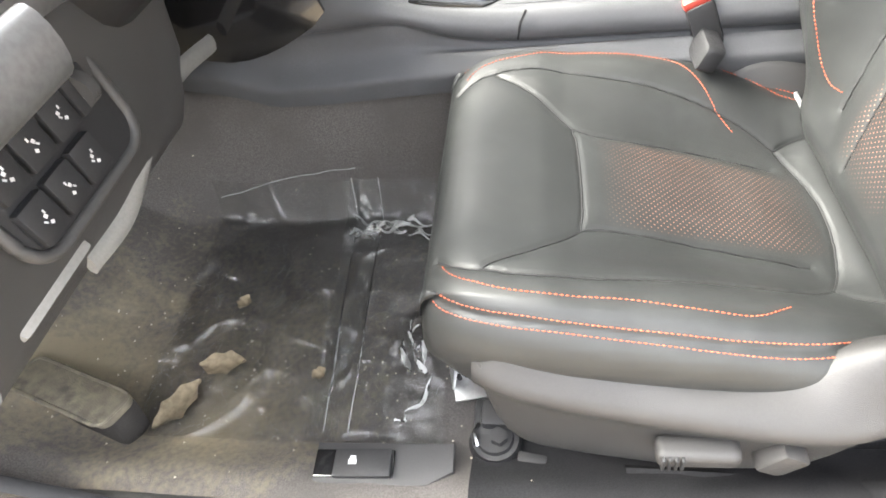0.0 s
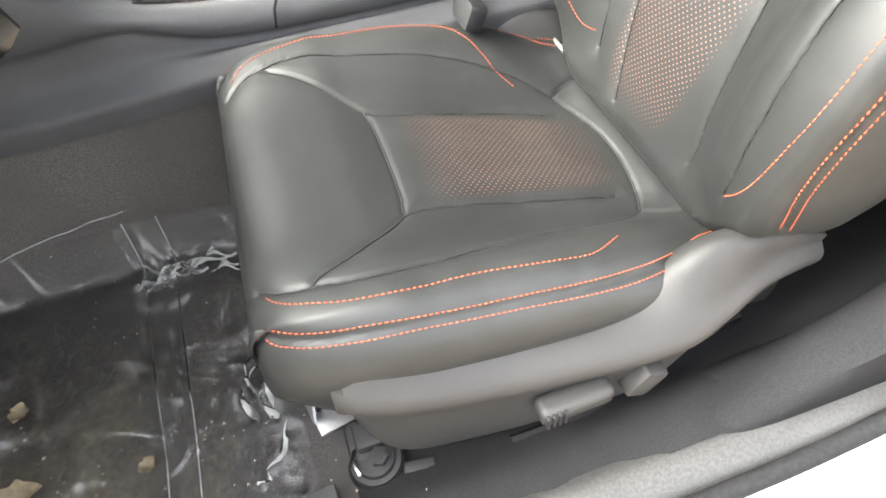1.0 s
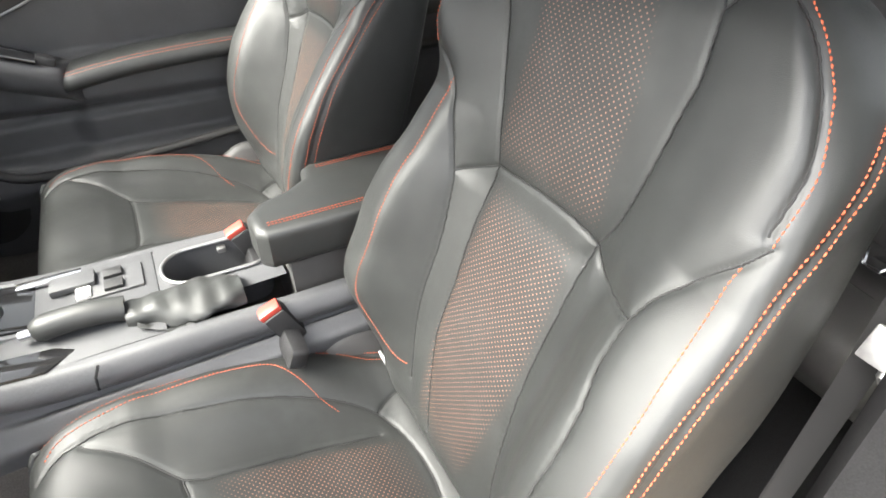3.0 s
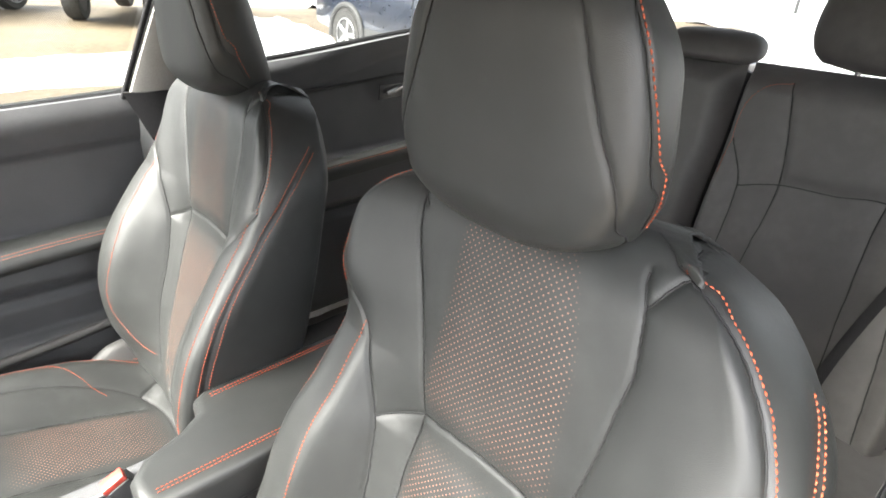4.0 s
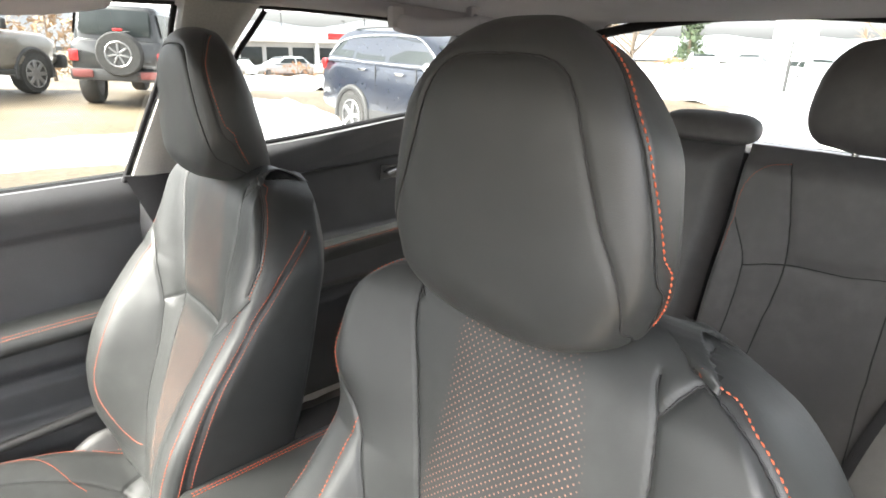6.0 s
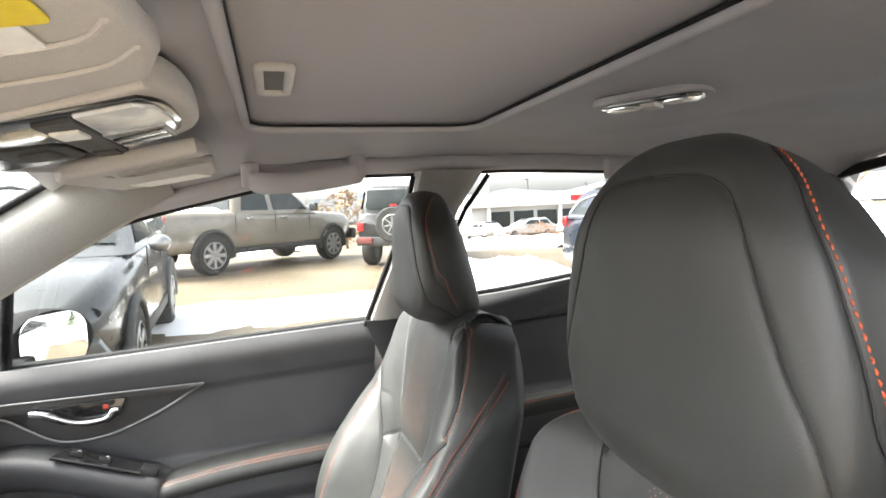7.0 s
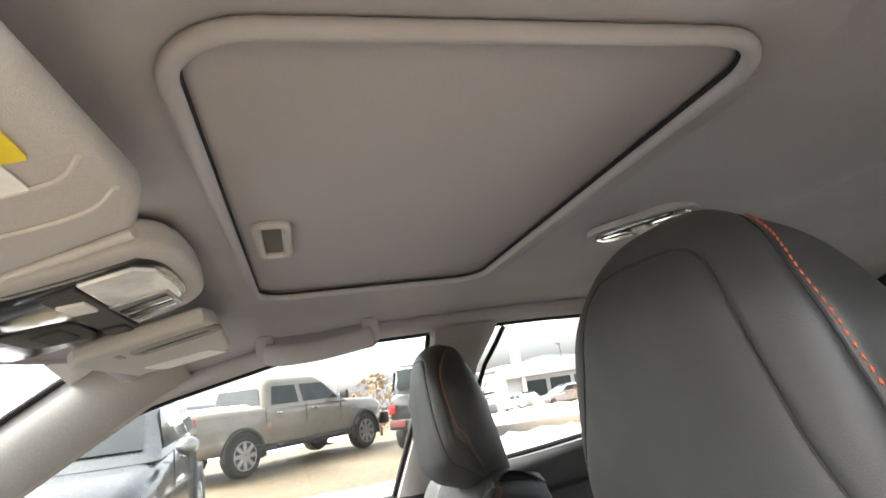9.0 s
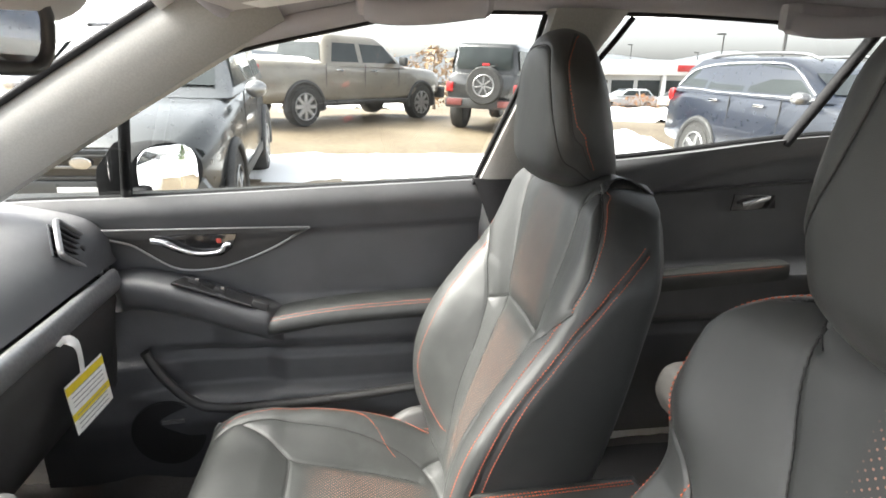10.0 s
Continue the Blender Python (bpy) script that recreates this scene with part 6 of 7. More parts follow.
# rear-view mirror
rm = thing("rear_view_mirror", (-.20, -.02, 1.09), "black rear-view mirror on the windscreen", "mirror")
RM = pose(-.178, .036, 1.118, 0, 98, -8)
part("housing", on_panel(prism(rounded(.078, .245, .030, 7), .034, (0, 0, -.034), (0, 0, 0), .010, 3), RM), PLASTIC_DARK, rm)
part("mirror_glass", on_panel(prism(rounded(.066, .232, .026, 7), .002, (0, 0, .0005), (0, 0, 0), 0), RM), MIRROR, rm, "silvered mirror glass")
part("rim", tube([tuple(RM @ Vector((x, y, .002))) for x, y in rounded(.074, .241, .029, 7)] + [tuple(RM @ Vector((*rounded(.074, .241, .029, 7)[0], .002)))], .0075, 8), PLASTIC_DARK, rm)
part("stalk", tube([(-.20, .01, 1.10), (-.24, .01, 1.15), (-.27, .01, 1.17)], .012, 10), PLASTIC_DARK, rm)

# ---- rear seat ----
def rear_back(y0, y1):
    """The padded back of one rear seat place, its front face towards the front of the car."""
    rows = []
    for k in range(60):
        v = -.02 + .68 * k / 59
        ed = smooth(.66, .62, v) * smooth(-.02, .03, v)
        r = []
        for i in range(70):
            f = i / 69
            y = y0 + (y1 - y0) * f
            side = smooth(0, .05, f) * smooth(1, .95, f)
            n = .055 * side ** .5 * ed ** .5 + .022 * (abs(2 * f - 1) ** 3) * smooth(.55, .35, v)
            r.append((1.31 - .30 * (.66 - v) * .62 - n + .03, y, .335 + v * .955))
        rows.append(r)
    return np.array(rows)


def seam_pts(g, line, n=60):
    return on_surface(g, line, n)[0]


for nm, y0, y1, lab in (("rear_car_seat", -.60, -.165, "dark leather rear seat back with stitched panels behind the driver"), ("rear_car_seat", -.155, .60, "dark leather rear bench back beside the far door")):
    g = rear_back(y0, y1)
    if y1 < 0:
        sm = [[(.675, .857), (.704, .70), (.712, .5), (.727, .32), (.69, .218)], [(.97, .79), (.93, .768), (.704, .70), (.49, .73), (.1, .78)], [(.97, .25), (.727, .32), (.48, .32), (.1, .29)],
              [(.80, .945), (.675, .857), (.4, .87), (.1, .9)], [(.80, .08), (.69, .218), (.4, .15), (.1, .1)]]
    else:
        sm = [[(.5, .05), (.515, .5), (.5, .95)], [(.98, .3), (.5, .33), (.05, .3)], [(.98, .7), (.5, .66), (.05, .7)]]
    g2 = carved(g, [seam_pts(g, q) for q in sm], depth=.005, width=.005, puff=.003, reach=.02, sign=1.0)
    t = thing(nm, (1.25, (y0 + y1) / 2, .33), lab, "rear seat")
    part("backrest", grid_mesh("backrest", g2, LEATHER_REAR_LIT), None, t)
    for q in sm:
        part("seam", seam_mesh(g2, q, .0014), None, t)
    part("back_board", box((.05, abs(y1 - y0) - .01, .62), (1.325, (y0 + y1) / 2, .64), .02, (0, 16, 0)), PLASTIC_DARK, t)
    if y1 < 0:
        part("stitching", dashes(*[q for q in on_surface(g2, [(.97, .79), (.95, .88), (.9, .935), (.8, .95), (.7, .955)], 50)]), STITCH, t, "orange stitching")
RB = np.array([[(x, y, z + .012 * math.cos(6.3 * (y + .36) / .62) * smooth(.88, .98, x)) for x, z in spline([(.89, .29), (.87, .34), (.885, .395), (.93, .415), (1.02, .410), (1.18, .39), (1.25, .36), (1.2, .3)], 60)] for y in steps(-.62, .62, 80)])
rbn = thing("rear_bench", (1.0, 0, .3), "dark leather rear bench cushion with stitched panels", "rear seat")
RB_SEAMS = [[(.22, .15), (.23, .4), (.235, .7), (.24, .9)], [(.42, .15), (.41, .4), (.40, .7), (.39, .9)], [(.78, .15), (.77, .4), (.765, .7), (.76, .9)], [(.1, .42), (.3, .43), (.5, .42), (.9, .42)]]
RB_C = carved(RB, [on_surface(RB, q, 60)[0] for q in RB_SEAMS], sign=-1.0)
part("cushion", grid_mesh("cushion", RB_C, LEATHER_REAR_LIT), None, rbn)
for q in RB_SEAMS:
    part("seam", seam_mesh(RB_C, q, .0014), None, rbn)


def rear_headrest(nm, y, w, h, z, lab, ends=.7):
    rows = []
    for k in range(18):
        f = k / 17
        q = (1 - abs(2 * f - 1) ** 3) ** .6
        zz = z + h * f
        rows.append([(1.345 + .052 * max(q, .02) * math.copysign(abs(math.cos(a)) ** .8, math.cos(a)) + .03 * f, y + w * max(q, .05) ** (.35) * math.copysign(abs(math.sin(a)) ** .55, math.sin(a)) * (1 - .22 * f ** 3), zz) for a in np.linspace(0, 2 * math.pi, 37)[:-1]])
    t = thing(nm, (1.35, y, z - .02), lab, "headrest")
    part("pad", loft(rows), LEATHER_REAR_LIT, t)
    for dy in (-.05, .05):
        part("post", rod(.006, .09, (1.345, y + dy, z - .03), (0, 0, 0), 10), CHROME, t)


rear_headrest("rear_headrest", -.385, .140, .195, .968, "dark grey rear outer headrest")
rear_headrest("rear_headrest", .385, .140, .195, .968, "dark grey rear outer headrest beside the far window")
rear_headrest("rear_centre_headrest", -.063, .108, .062, .955, "low dark grey rear centre headrest")

# seat belts
def belt(nm, line, lab, w=.022):
    p = spline(line, 30)
    rows = []
    for i, q in enumerate(p):
        d = p[min(i + 1, 29)] - p[max(i - 1, 0)]
        a = Vector(np.cross(d, (.25, 1, 0))).normalized()
        rows.append([tuple(Vector(q) + a * k * w) for k in (-1, -.5, 0, .5, 1)])
    v, f = loft(rows, closed=False)
    n = len(v)
    v = v + [(x, y - .0022, z) for x, y, z in v]
    f = f + [tuple(k + n for k in g[::-1]) for g in f]
    single(nm, (v, f), WEBBING, lab, "seat belt")


belt("driver_belt", [(.56, -.610, 1.10), (.555, -.628, .95), (.55, -.640, .70), (.545, -.645, .45), (.54, -.648, .20)], "black driver seat belt hanging on the B-pillar")
bl = thing("belt_tongue", (.54, -.64, .72), "grey belt tongue with a steel blade on the webbing", "belt tongue")
part("grip", box((.024, .02, .055), (.548, -.650, .730), .008, (0, 10, 0)), PLASTIC_LIGHT, bl, "pale grey plastic grip")
part("blade", box((.006, .026, .03), (.528, -.652, .695), .002, (0, 20, 0)), SILVER, bl)
part("blade", tube([(.54, -.655, .70), (.525, -.66, .675), (.54, -.662, .655), (.55, -.657, .68)], .003, 8), SILVER, bl)
belt("rear_belt", [(1.30, -.60, .97), (1.21, -.55, .80), (1.12, -.50, .60), (1.05, -.48, .46)], "black rear seat belt over the rear bench")
rb = thing("rear_belt_buckle", (1.02, -.48, .45), "black rear belt buckle with bright frame", "buckle")
part("housing", box((.05, .04, .02), (1.03, -.48, .455), .006, (0, 20, 0)), PLASTIC_DARK, rb)
part("frame_bar", tube([(1.0, -.50, .49), (.985, -.49, .47), (.985, -.465, .47), (1.0, -.455, .49)], .003, 6), CHROME, rb)
part("frame_bar", tube([(1.05, -.52, .47), (1.035, -.51, .45), (1.035, -.485, .45)], .003, 6), CHROME, rb)

# ---- outside ----
GROUND = [(-200, -.42), (0, -.42), (5, -.3), (9, -.12), (12, 0), (15, .08), (18, 0), (25, -.3), (40, -.9), (60, -1.5), (100, -2.0), (600, -8.0)]


def ground_z(x, y):
    return float(np.interp(y, [k[0] for k in GROUND], [k[1] for k in GROUND])) - .03 * min(max(x, -6), 12) * smooth(2, 7, y)


ASPHALT = material("wet_sandy_asphalt", (.125, .094, .056), .6, grain=(.085, .062, .037), grain_size=9, bump=.5, bump_size=60, big=(.165, .13, .085), big_size=.5, rough_var=.2)
SNOW = material("old_snow", (.86, .87, .89), .85, grain=(.80, .81, .83), grain_size=12, bump=.6, bump_size=30, big=(.76, .75, .73), big_size=1.1)
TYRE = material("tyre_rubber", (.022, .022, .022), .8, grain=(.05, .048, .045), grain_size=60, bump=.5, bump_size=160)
RIM = material("alloy_rim", (.34, .34, .34), .35, .85, grain=(.26, .26, .26), grain_size=40)
CARGLASS = material("tinted_car_glass", (.026, .031, .031), .06, grain=(.034, .04, .04), grain_size=3, spec=.3)
TAIL = material("tail_lamp", (.45, .02, .02), .15, grain=(.35, .015, .015), grain_size=40, coat=.8)
LAMP = material("head_lamp", (.75, .76, .77), .1, grain=(.6, .61, .62), grain_size=40, coat=.8)
TRIM = material("black_car_trim", (.03, .03, .03), .6, grain=(.05, .05, .05), grain_size=60)
PLATEM = material("number_plate_white", (.75, .75, .74), .4, grain=(.68, .68, .67), grain_size=60)


def paint(name, c, d):
    return material(name, c, .3, grain=tuple(v * .9 for v in c), grain_size=60, coat=.7, big=d, big_size=2.5)


gx = [-300, -120, -60, -30] + steps(-16, 20, 37) + [30, 60, 120, 300]
gy = [-200, -60, -20] + steps(-8, 30, 40) + [40, 60, 100, 200, 600]
single("ground", sheet(lambda x, y: (x, y, ground_z(x, y) + .02 * noise.noise(Vector((x * .7, y * .7, 0)))), gx, gy), ASPHALT, "wet tan asphalt and gravel of a car park", "ground", kind="structure")


def snow_patch(x0, x1, y0, y1, hgt, seed, lab, step_=.14, gap=.15):
    """An uneven sheet of snow with a ragged rim."""
    xs, ys = np.arange(x0, x1, step_), np.arange(y0, y1, step_)
    lvl = np.empty((len(xs), len(ys)))
    for i, x in enumerate(xs):
        for j, y in enumerate(ys):
            e = min((x - x0) / (.2 * (x1 - x0)), (x1 - x) / (.2 * (x1 - x0)), (y - y0) / (.35 * (y1 - y0)), (y1 - y) / (.35 * (y1 - y0)), 1)
            n_ = noise.noise(Vector((x * .55 + seed, y * 1.1, seed))) + .6 * noise.noise(Vector((x * 1.9, y * 2.6 + seed, 2))) + .35 * noise.noise(Vector((x * 5, y * 6, seed)))
            lvl[i, j] = e * 1.25 - .45 + .55 * n_ - gap
    verts, faces, idx = [], [], {}
    for i in range(len(xs) - 1):
        for j in range(len(ys) - 1):
            if lvl[i:i + 2, j:j + 2].max() > 0:
                q = []
                for a, b in ((i, j), (i + 1, j), (i + 1, j + 1), (i, j + 1)):
                    if (a, b) not in idx:
                        idx[a, b] = len(verts)
                        h = max(lvl[a, b], 0)
                        verts.append((xs[a], ys[b], ground_z(xs[a], ys[b]) - .02 + (hgt * min(h, 1) ** .6 + .03 if h > 0 else 0) * (1 + .4 * noise.noise(Vector((xs[a] * 3, ys[b] * 3, seed))))))
                    q.append(idx[a, b])
                faces.append(tuple(q))
    single("snow_patch", (verts, faces), SNOW, lab, "snow", kind="stuff")


snow_patch(-4.5, 6.5, 6.3, 9.3, .05, 1.0, "thin ragged snow left on the asphalt", gap=.16)
snow_patch(3.6, 6.0, 8.8, 11.5, .25, 7.0, "low white snow bank beside the parked vehicle", gap=-.25)
snow_patch(5.0, 22.0, 16.0, 20.0, .35, 9.0, "long white snow bank across the car park", .25, gap=-.3)
snow_patch(-10.0, 3.0, 24.0, 30.0, .35, 12.0, "far white snow bank behind the parked vehicles", .25, gap=-.2)
snow_patch(6.0, 40.0, -8.0, 7.0, .35, 15.0, "wide white snow field behind the car", .4, gap=-.5)
snow_patch(20.0, 70.0, 6.0, 34.0, .8, 18.0, "far white snow field with banks", .8, gap=-.4)


def wheel_set(par, X, Y, r, w, side, spokes=6, rimk=.66):
    """One road wheel with its tyre, rim and spokes; side -1 faces -Y."""
    wh = part("wheel", loft([[(X + q * r * math.cos(a), Y + o, r + q * r * math.sin(a)) for a in np.linspace(0, 2 * math.pi, 29)[:-1]] for q, o in ((.62, -w / 2), (.93, -w / 2), (1.0, -w * .32), (1.0, w * .32), (.93, w / 2), (.62, w / 2))], caps=False), TYRE, par, "black tyre")
    part("rim", rod(rimk * r, w * .9, (X, Y, r), (90, 0, 0), 28, None, .01), TRIM, wh)
    b = bmesh.new()
    for k in range(spokes):
        a = 2 * math.pi * k / spokes
        box((rimk * r * .95, .03, .10 * r * 2), (X + .5 * rimk * r * math.cos(a), Y + side * (w * .47), r + .5 * rimk * r * math.sin(a)), .01, (0, -math.degrees(a), 0), 1, b)
    part("spokes", b, RIM, wh)
    part("rim_ring", tube([(X + rimk * r * math.cos(a), Y + side * w * .50, r + rimk * r * math.sin(a)) for a in np.linspace(0, 2 * math.pi, 33)], .014, 6), RIM, wh)
    return wh


def body_loft(stations, n=20):
    """A lower body from stations (X, z_low, z_high, half width)."""
    rings = []
    for X, z0, z1, hw in stations:
        o = rounded(2 * hw, z1 - z0, min(.16, .4 * (z1 - z0)), 4)
        rings.append([(X, y * (1 - .05 * smooth(0, .5, (z - (z1 - z0) * .1) / (z1 - z0))), z + (z0 + z1) / 2) for y, z in o])
    return loft(rings)


def cabin_loft(levels):
    """A greenhouse from levels (z, X rear, X front, half width)."""
    return loft([[(x, y, z) for x, y in rounded(x1 - x0, 2 * hw, min(.18, .3 * hw), 4, (x0 + x1) / 2, 0)] for z, x0, x1, hw in levels])


def pane(par, pts, hw_at, side, mat=CARGLASS, nm="window", out=.006):
    """A side pane from (X, z) corners laid on the slanting side of a cabin."""
    v = [(x, side * (hw_at(z) + out), z) for x, z in pts]
    b = bmesh.new()
    f = b.faces.new([b.verts.new(p) for p in v])
    return part(nm, b, mat, par, "", False)


def standing(at, yaw, scale=1.0):
    """Where a vehicle stands: rear axle over at, tilted with the ground along its length."""
    mx, my = at[0] + 1.4 * math.cos(radians(yaw)), at[1] + 1.4 * math.sin(radians(yaw))
    n = Vector((ground_z(mx - 1, my) - ground_z(mx + 1, my), ground_z(mx, my - 1) - ground_z(mx, my + 1), 2)).normalized()
    up = Vector((0, 0, 1)).rotation_difference(n).to_matrix().to_4x4()
    return Matrix.Translation((at[0], at[1], ground_z(*at))) @ up @ pose(0, 0, 0, 0, 0, yaw) @ Matrix.Scale(scale, 4)


def vehicle(nm, at, yaw, lab, cat, body_mat, stations, levels, wheels, r, w, sides, windows, spokes=6, arches=True, handles=(), extra=None, scale=1.0):
    t = thing(nm, (0, 0, 0), lab, cat)
    bd = part("body", body_loft(stations), body_mat, t)
    cb = part("cabin", cabin_loft(levels), body_mat, t)

    def hw_at(z):
        zs = [q[0] for q in levels]
        return float(np.interp(z, zs, [q[3] for q in levels]))

    def lower_hw(X):
        return float(np.interp(X, [q[0] for q in stations], [q[3] for q in stations]))
    for s in sides:
        for pts in windows:
            pane(cb, pts, hw_at, s)
        for X in wheels:
            wheel_set(t, X, s * (lower_hw(X) - w * .42), r, w, s, spokes)
            if arches:
                part("wheel_arch", tube([(X + r * 1.22 * math.cos(a), s * (lower_hw(X) + .0), r + r * 1.22 * math.sin(a)) for a in steps(-.15, math.pi + .15, 22)], .045, 8, 1.0, (0, 1, 0)), TRIM, bd)
                # flat black plate stands in for the shade inside the arch
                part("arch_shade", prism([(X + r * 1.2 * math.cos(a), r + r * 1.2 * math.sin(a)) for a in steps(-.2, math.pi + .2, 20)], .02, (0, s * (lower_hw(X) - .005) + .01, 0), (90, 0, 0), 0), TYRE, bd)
        for X, z in handles:
            part("door_handle", box((.20, .03, .035), (X, s * (lower_hw(X) + .004), z), .008), CHROME, bd, "bright door handle")
        part("sill", box((wheels[1] - wheels[0] - 2 * r * 1.25, .06, .12), ((wheels[0] + wheels[1]) / 2, s * (lower_hw((wheels[0] + wheels[1]) / 2) - .03), r * 1.15), .02), TRIM, bd)
    (za, ra, fa, wa), (zb, rb_, fb, wb) = levels[1], levels[2]
    for nm_, xa, xb, o in (("windscreen", fa, fb, .012), ("rear_window", ra, rb_, -.012)):
        lo_, hi_ = .08, .93
        q = [(xa + (xb - xa) * f + o, sy * (wa + (wb - wa) * f) * .84, za + (zb - za) * f + .008) for f, sy in ((lo_, -1), (lo_, 1), (hi_, 1), (hi_, -1))]
        part(nm_, (q, [(0, 1, 2, 3)]), CARGLASS, cb, "", False)
    if extra:
        extra(t, bd, cb, hw_at, lower_hw)
    t.matrix_basis = standing(at, yaw, scale)
    return t


# grey-brown crew-cab pickup
TRUCK = paint("taupe_metallic_paint", (.165, .148, .12), (.185, .166, .136))


def truck_extra(t, bd, cb, hw_at, lhw):
    for s in (-1, 1):
        part("tail_lamp", box((.16, .14, .34), (-1.17, s * .925, 1.10), .03), TAIL, bd, "red tail lamp")
        part("tail_lamp_glass", box((.06, .05, .16), (-1.225, s * .92, 1.06), .01), LAMP, bd)
    part("rear_bumper", box((.22, 1.9, .22), (-1.24, 0, .66), .05), TRIM, bd)
    part("front_bumper", box((.2, 1.9, .3), (4.80, 0, .66), .06), TRIM, bd)
    part("bed_well", box((1.65, 1.55, .02), (-.28, 0, 1.325), .005), TRIM, bd)
    part("rear_pane", box((.02, 1.25, .38), (.685, 0, 1.60), .01, (0, 8, 0)), CARGLASS, cb)
    for s in (-1, 1):
        m = part("door_mirror", box((.12, .22, .20), (2.95, s * 1.12, 1.42), .04), TRIM, bd)
        part("running_board", box((2.2, .16, .06), (1.95, s * .98, .50), .02), TRIM, bd)
        for X in (.60, 1.78, 2.95):
            part("door_gap", box((.012, .01, .80), (X, s * (lhw(X) - .012), .92), 0), TRIM, bd)


vehicle("pickup_truck", (-1.64, 12.5), 44, "taupe grey crew-cab pickup with snow in its bed", "pickup truck", TRUCK,
        [(-1.26, .62, 1.26, .90), (-1.15, .50, 1.34, .97), (-.4, .48, 1.345, .99), (.58, .48, 1.33, 1.0), (1.5, .46, 1.31, 1.0), (3.0, .48, 1.30, .99), (3.5, .52, 1.29, .985), (4.4, .55, 1.24, .95), (4.72, .6, 1.16, .84), (4.80, .7, 1.0, .74)],
        [(1.26, .58, 3.35, .93), (1.34, .60, 3.18, .925), (1.78, .68, 2.62, .80), (1.90, .78, 2.42, .74), (1.955, .95, 2.25, .60)], (0, 3.84), .42, .30, (-1, 1),
        [[(.80, 1.36), (1.62, 1.36), (1.60, 1.76), (.92, 1.76)], [(1.76, 1.36), (2.92, 1.36), (2.50, 1.76), (1.74, 1.76)]], 8, True, ((.98, 1.18), (2.05, 1.18)), truck_extra, .97)
TRUCK_AT = standing((-1.64, 12.5), 44, .97)
single("truck_bed_snow", sheet(lambda x, y: tuple(TRUCK_AT @ Vector((x, y, 1.34 + .09 * smooth(-1.1, -.7, x) * smooth(.8, .4, abs(y)) + .02 * noise.noise(Vector((x * 4, y * 4, 1)))))), steps(-1.1, .5, 16), steps(-.8, .8, 16)), SNOW, "snow heaped in the pickup bed", "snow")

# black off-roader with a spare wheel
BLACKP = paint("black_car_paint", (.016, .017, .017), (.03, .03, .03))
REDB = material("red_tow_bumper", (.17, .045, .04), .5, grain=(.14, .035, .03), grain_size=40)


def jeep_extra(t, bd, cb, hw_at, lhw):
    sp = part("spare_wheel", loft([[(-.86 + o, -.08 + .39 * q * math.cos(a), .98 + .39 * q * math.sin(a)) for a in np.linspace(0, 2 * math.pi, 29)[:-1]] for q, o in ((.3, .1), (.95, .1), (1.0, .03), (1.0, -.10), (.93, -.15), (.60, -.15))], caps=False), TYRE, bd, "spare tyre on the tailgate")
    part("rim", rod(.25, .06, (-.97, -.08, .98), (0, 90, 0), 28, None, .01), TRIM, sp)
    b = bmesh.new()
    for k in range(7):
        a = 2 * math.pi * k / 7
        box((.02, .035, .17), (-1.005, -.08 + .10 * math.sin(a), .98 + .10 * math.cos(a)), .006, (-math.degrees(a), 0, 0), 1, b)
    part("spokes", b, RIM, sp)
    part("rim_ring", tube([(-1.0, -.08 + .215 * math.cos(a), .98 + .215 * math.sin(a)) for a in np.linspace(0, 2 * math.pi, 33)], .018, 6), RIM, sp)
    for s in (-1, 1):
        part("tail_lamp", box((.08, .16, .20), (-.70, s * .74, .92), .02), TAIL, bd, "square red tail lamp")
        part("fender_flare", box((.90, .16, .06), (0, s * .84, .93), .025), TRIM, bd)
        part("fender_flare", box((.95, .18, .06), (3.0, s * .84, .93), .025), TRIM, bd)
    part("rear_bumper", box((.22, 1.55, .20), (-.80, 0, .60), .04), TRIM, bd)
    part("bumper_end", box((.24, .34, .14), (-.82, .56, .62), .03), REDB, bd, "red bumper corner")
    part("bumper_end", box((.24, .34, .14), (-.82, -.56, .62), .03), REDB, bd)
    part("rear_pane", box((.02, 1.15, .44), (-.705, 0, 1.52), .03, (0, 4, 0)), CARGLASS, cb)
    part("brake_lamp", box((.04, .16, .05), (-.88, -.08, 1.40), .01), TAIL, bd)
    part("wiper", tube([(-.74, .2, 1.32), (-.745, -.25, 1.38)], .012, 6), TRIM, cb)


vehicle("off_roader", (3.05, 12.38), 63, "black boxy off-road vehicle with a spare wheel on its tailgate", "off-road vehicle", BLACKP,
        [(-.72, .62, 1.18, .76), (-.66, .52, 1.24, .80), (.5, .50, 1.25, .80), (2.1, .50, 1.24, .79), (2.28, .55, 1.20, .74), (3.44, .60, 1.14, .64), (3.55, .7, 1.08, .6)],
        [(1.20, -.68, 2.16, .76), (1.30, -.67, 2.09, .75), (1.74, -.62, 1.84, .68), (1.82, -.56, 1.76, .62)], (0, 3.0), .41, .28, (-1, 1),
        [[(-.58, 1.30), (.02, 1.30), (.02, 1.70), (-.55, 1.70)], [(.12, 1.30), (.98, 1.30), (.98, 1.70), (.12, 1.70)], [(1.10, 1.30), (1.96, 1.30), (1.76, 1.70), (1.10, 1.70)]], 7, False, ((.30, 1.1), (1.2, 1.1)), jeep_extra)

# blue three-row SUV
BLUEP = paint("dark_blue_metallic_paint", (.012, .0165, .027), (.016, .021, .033))


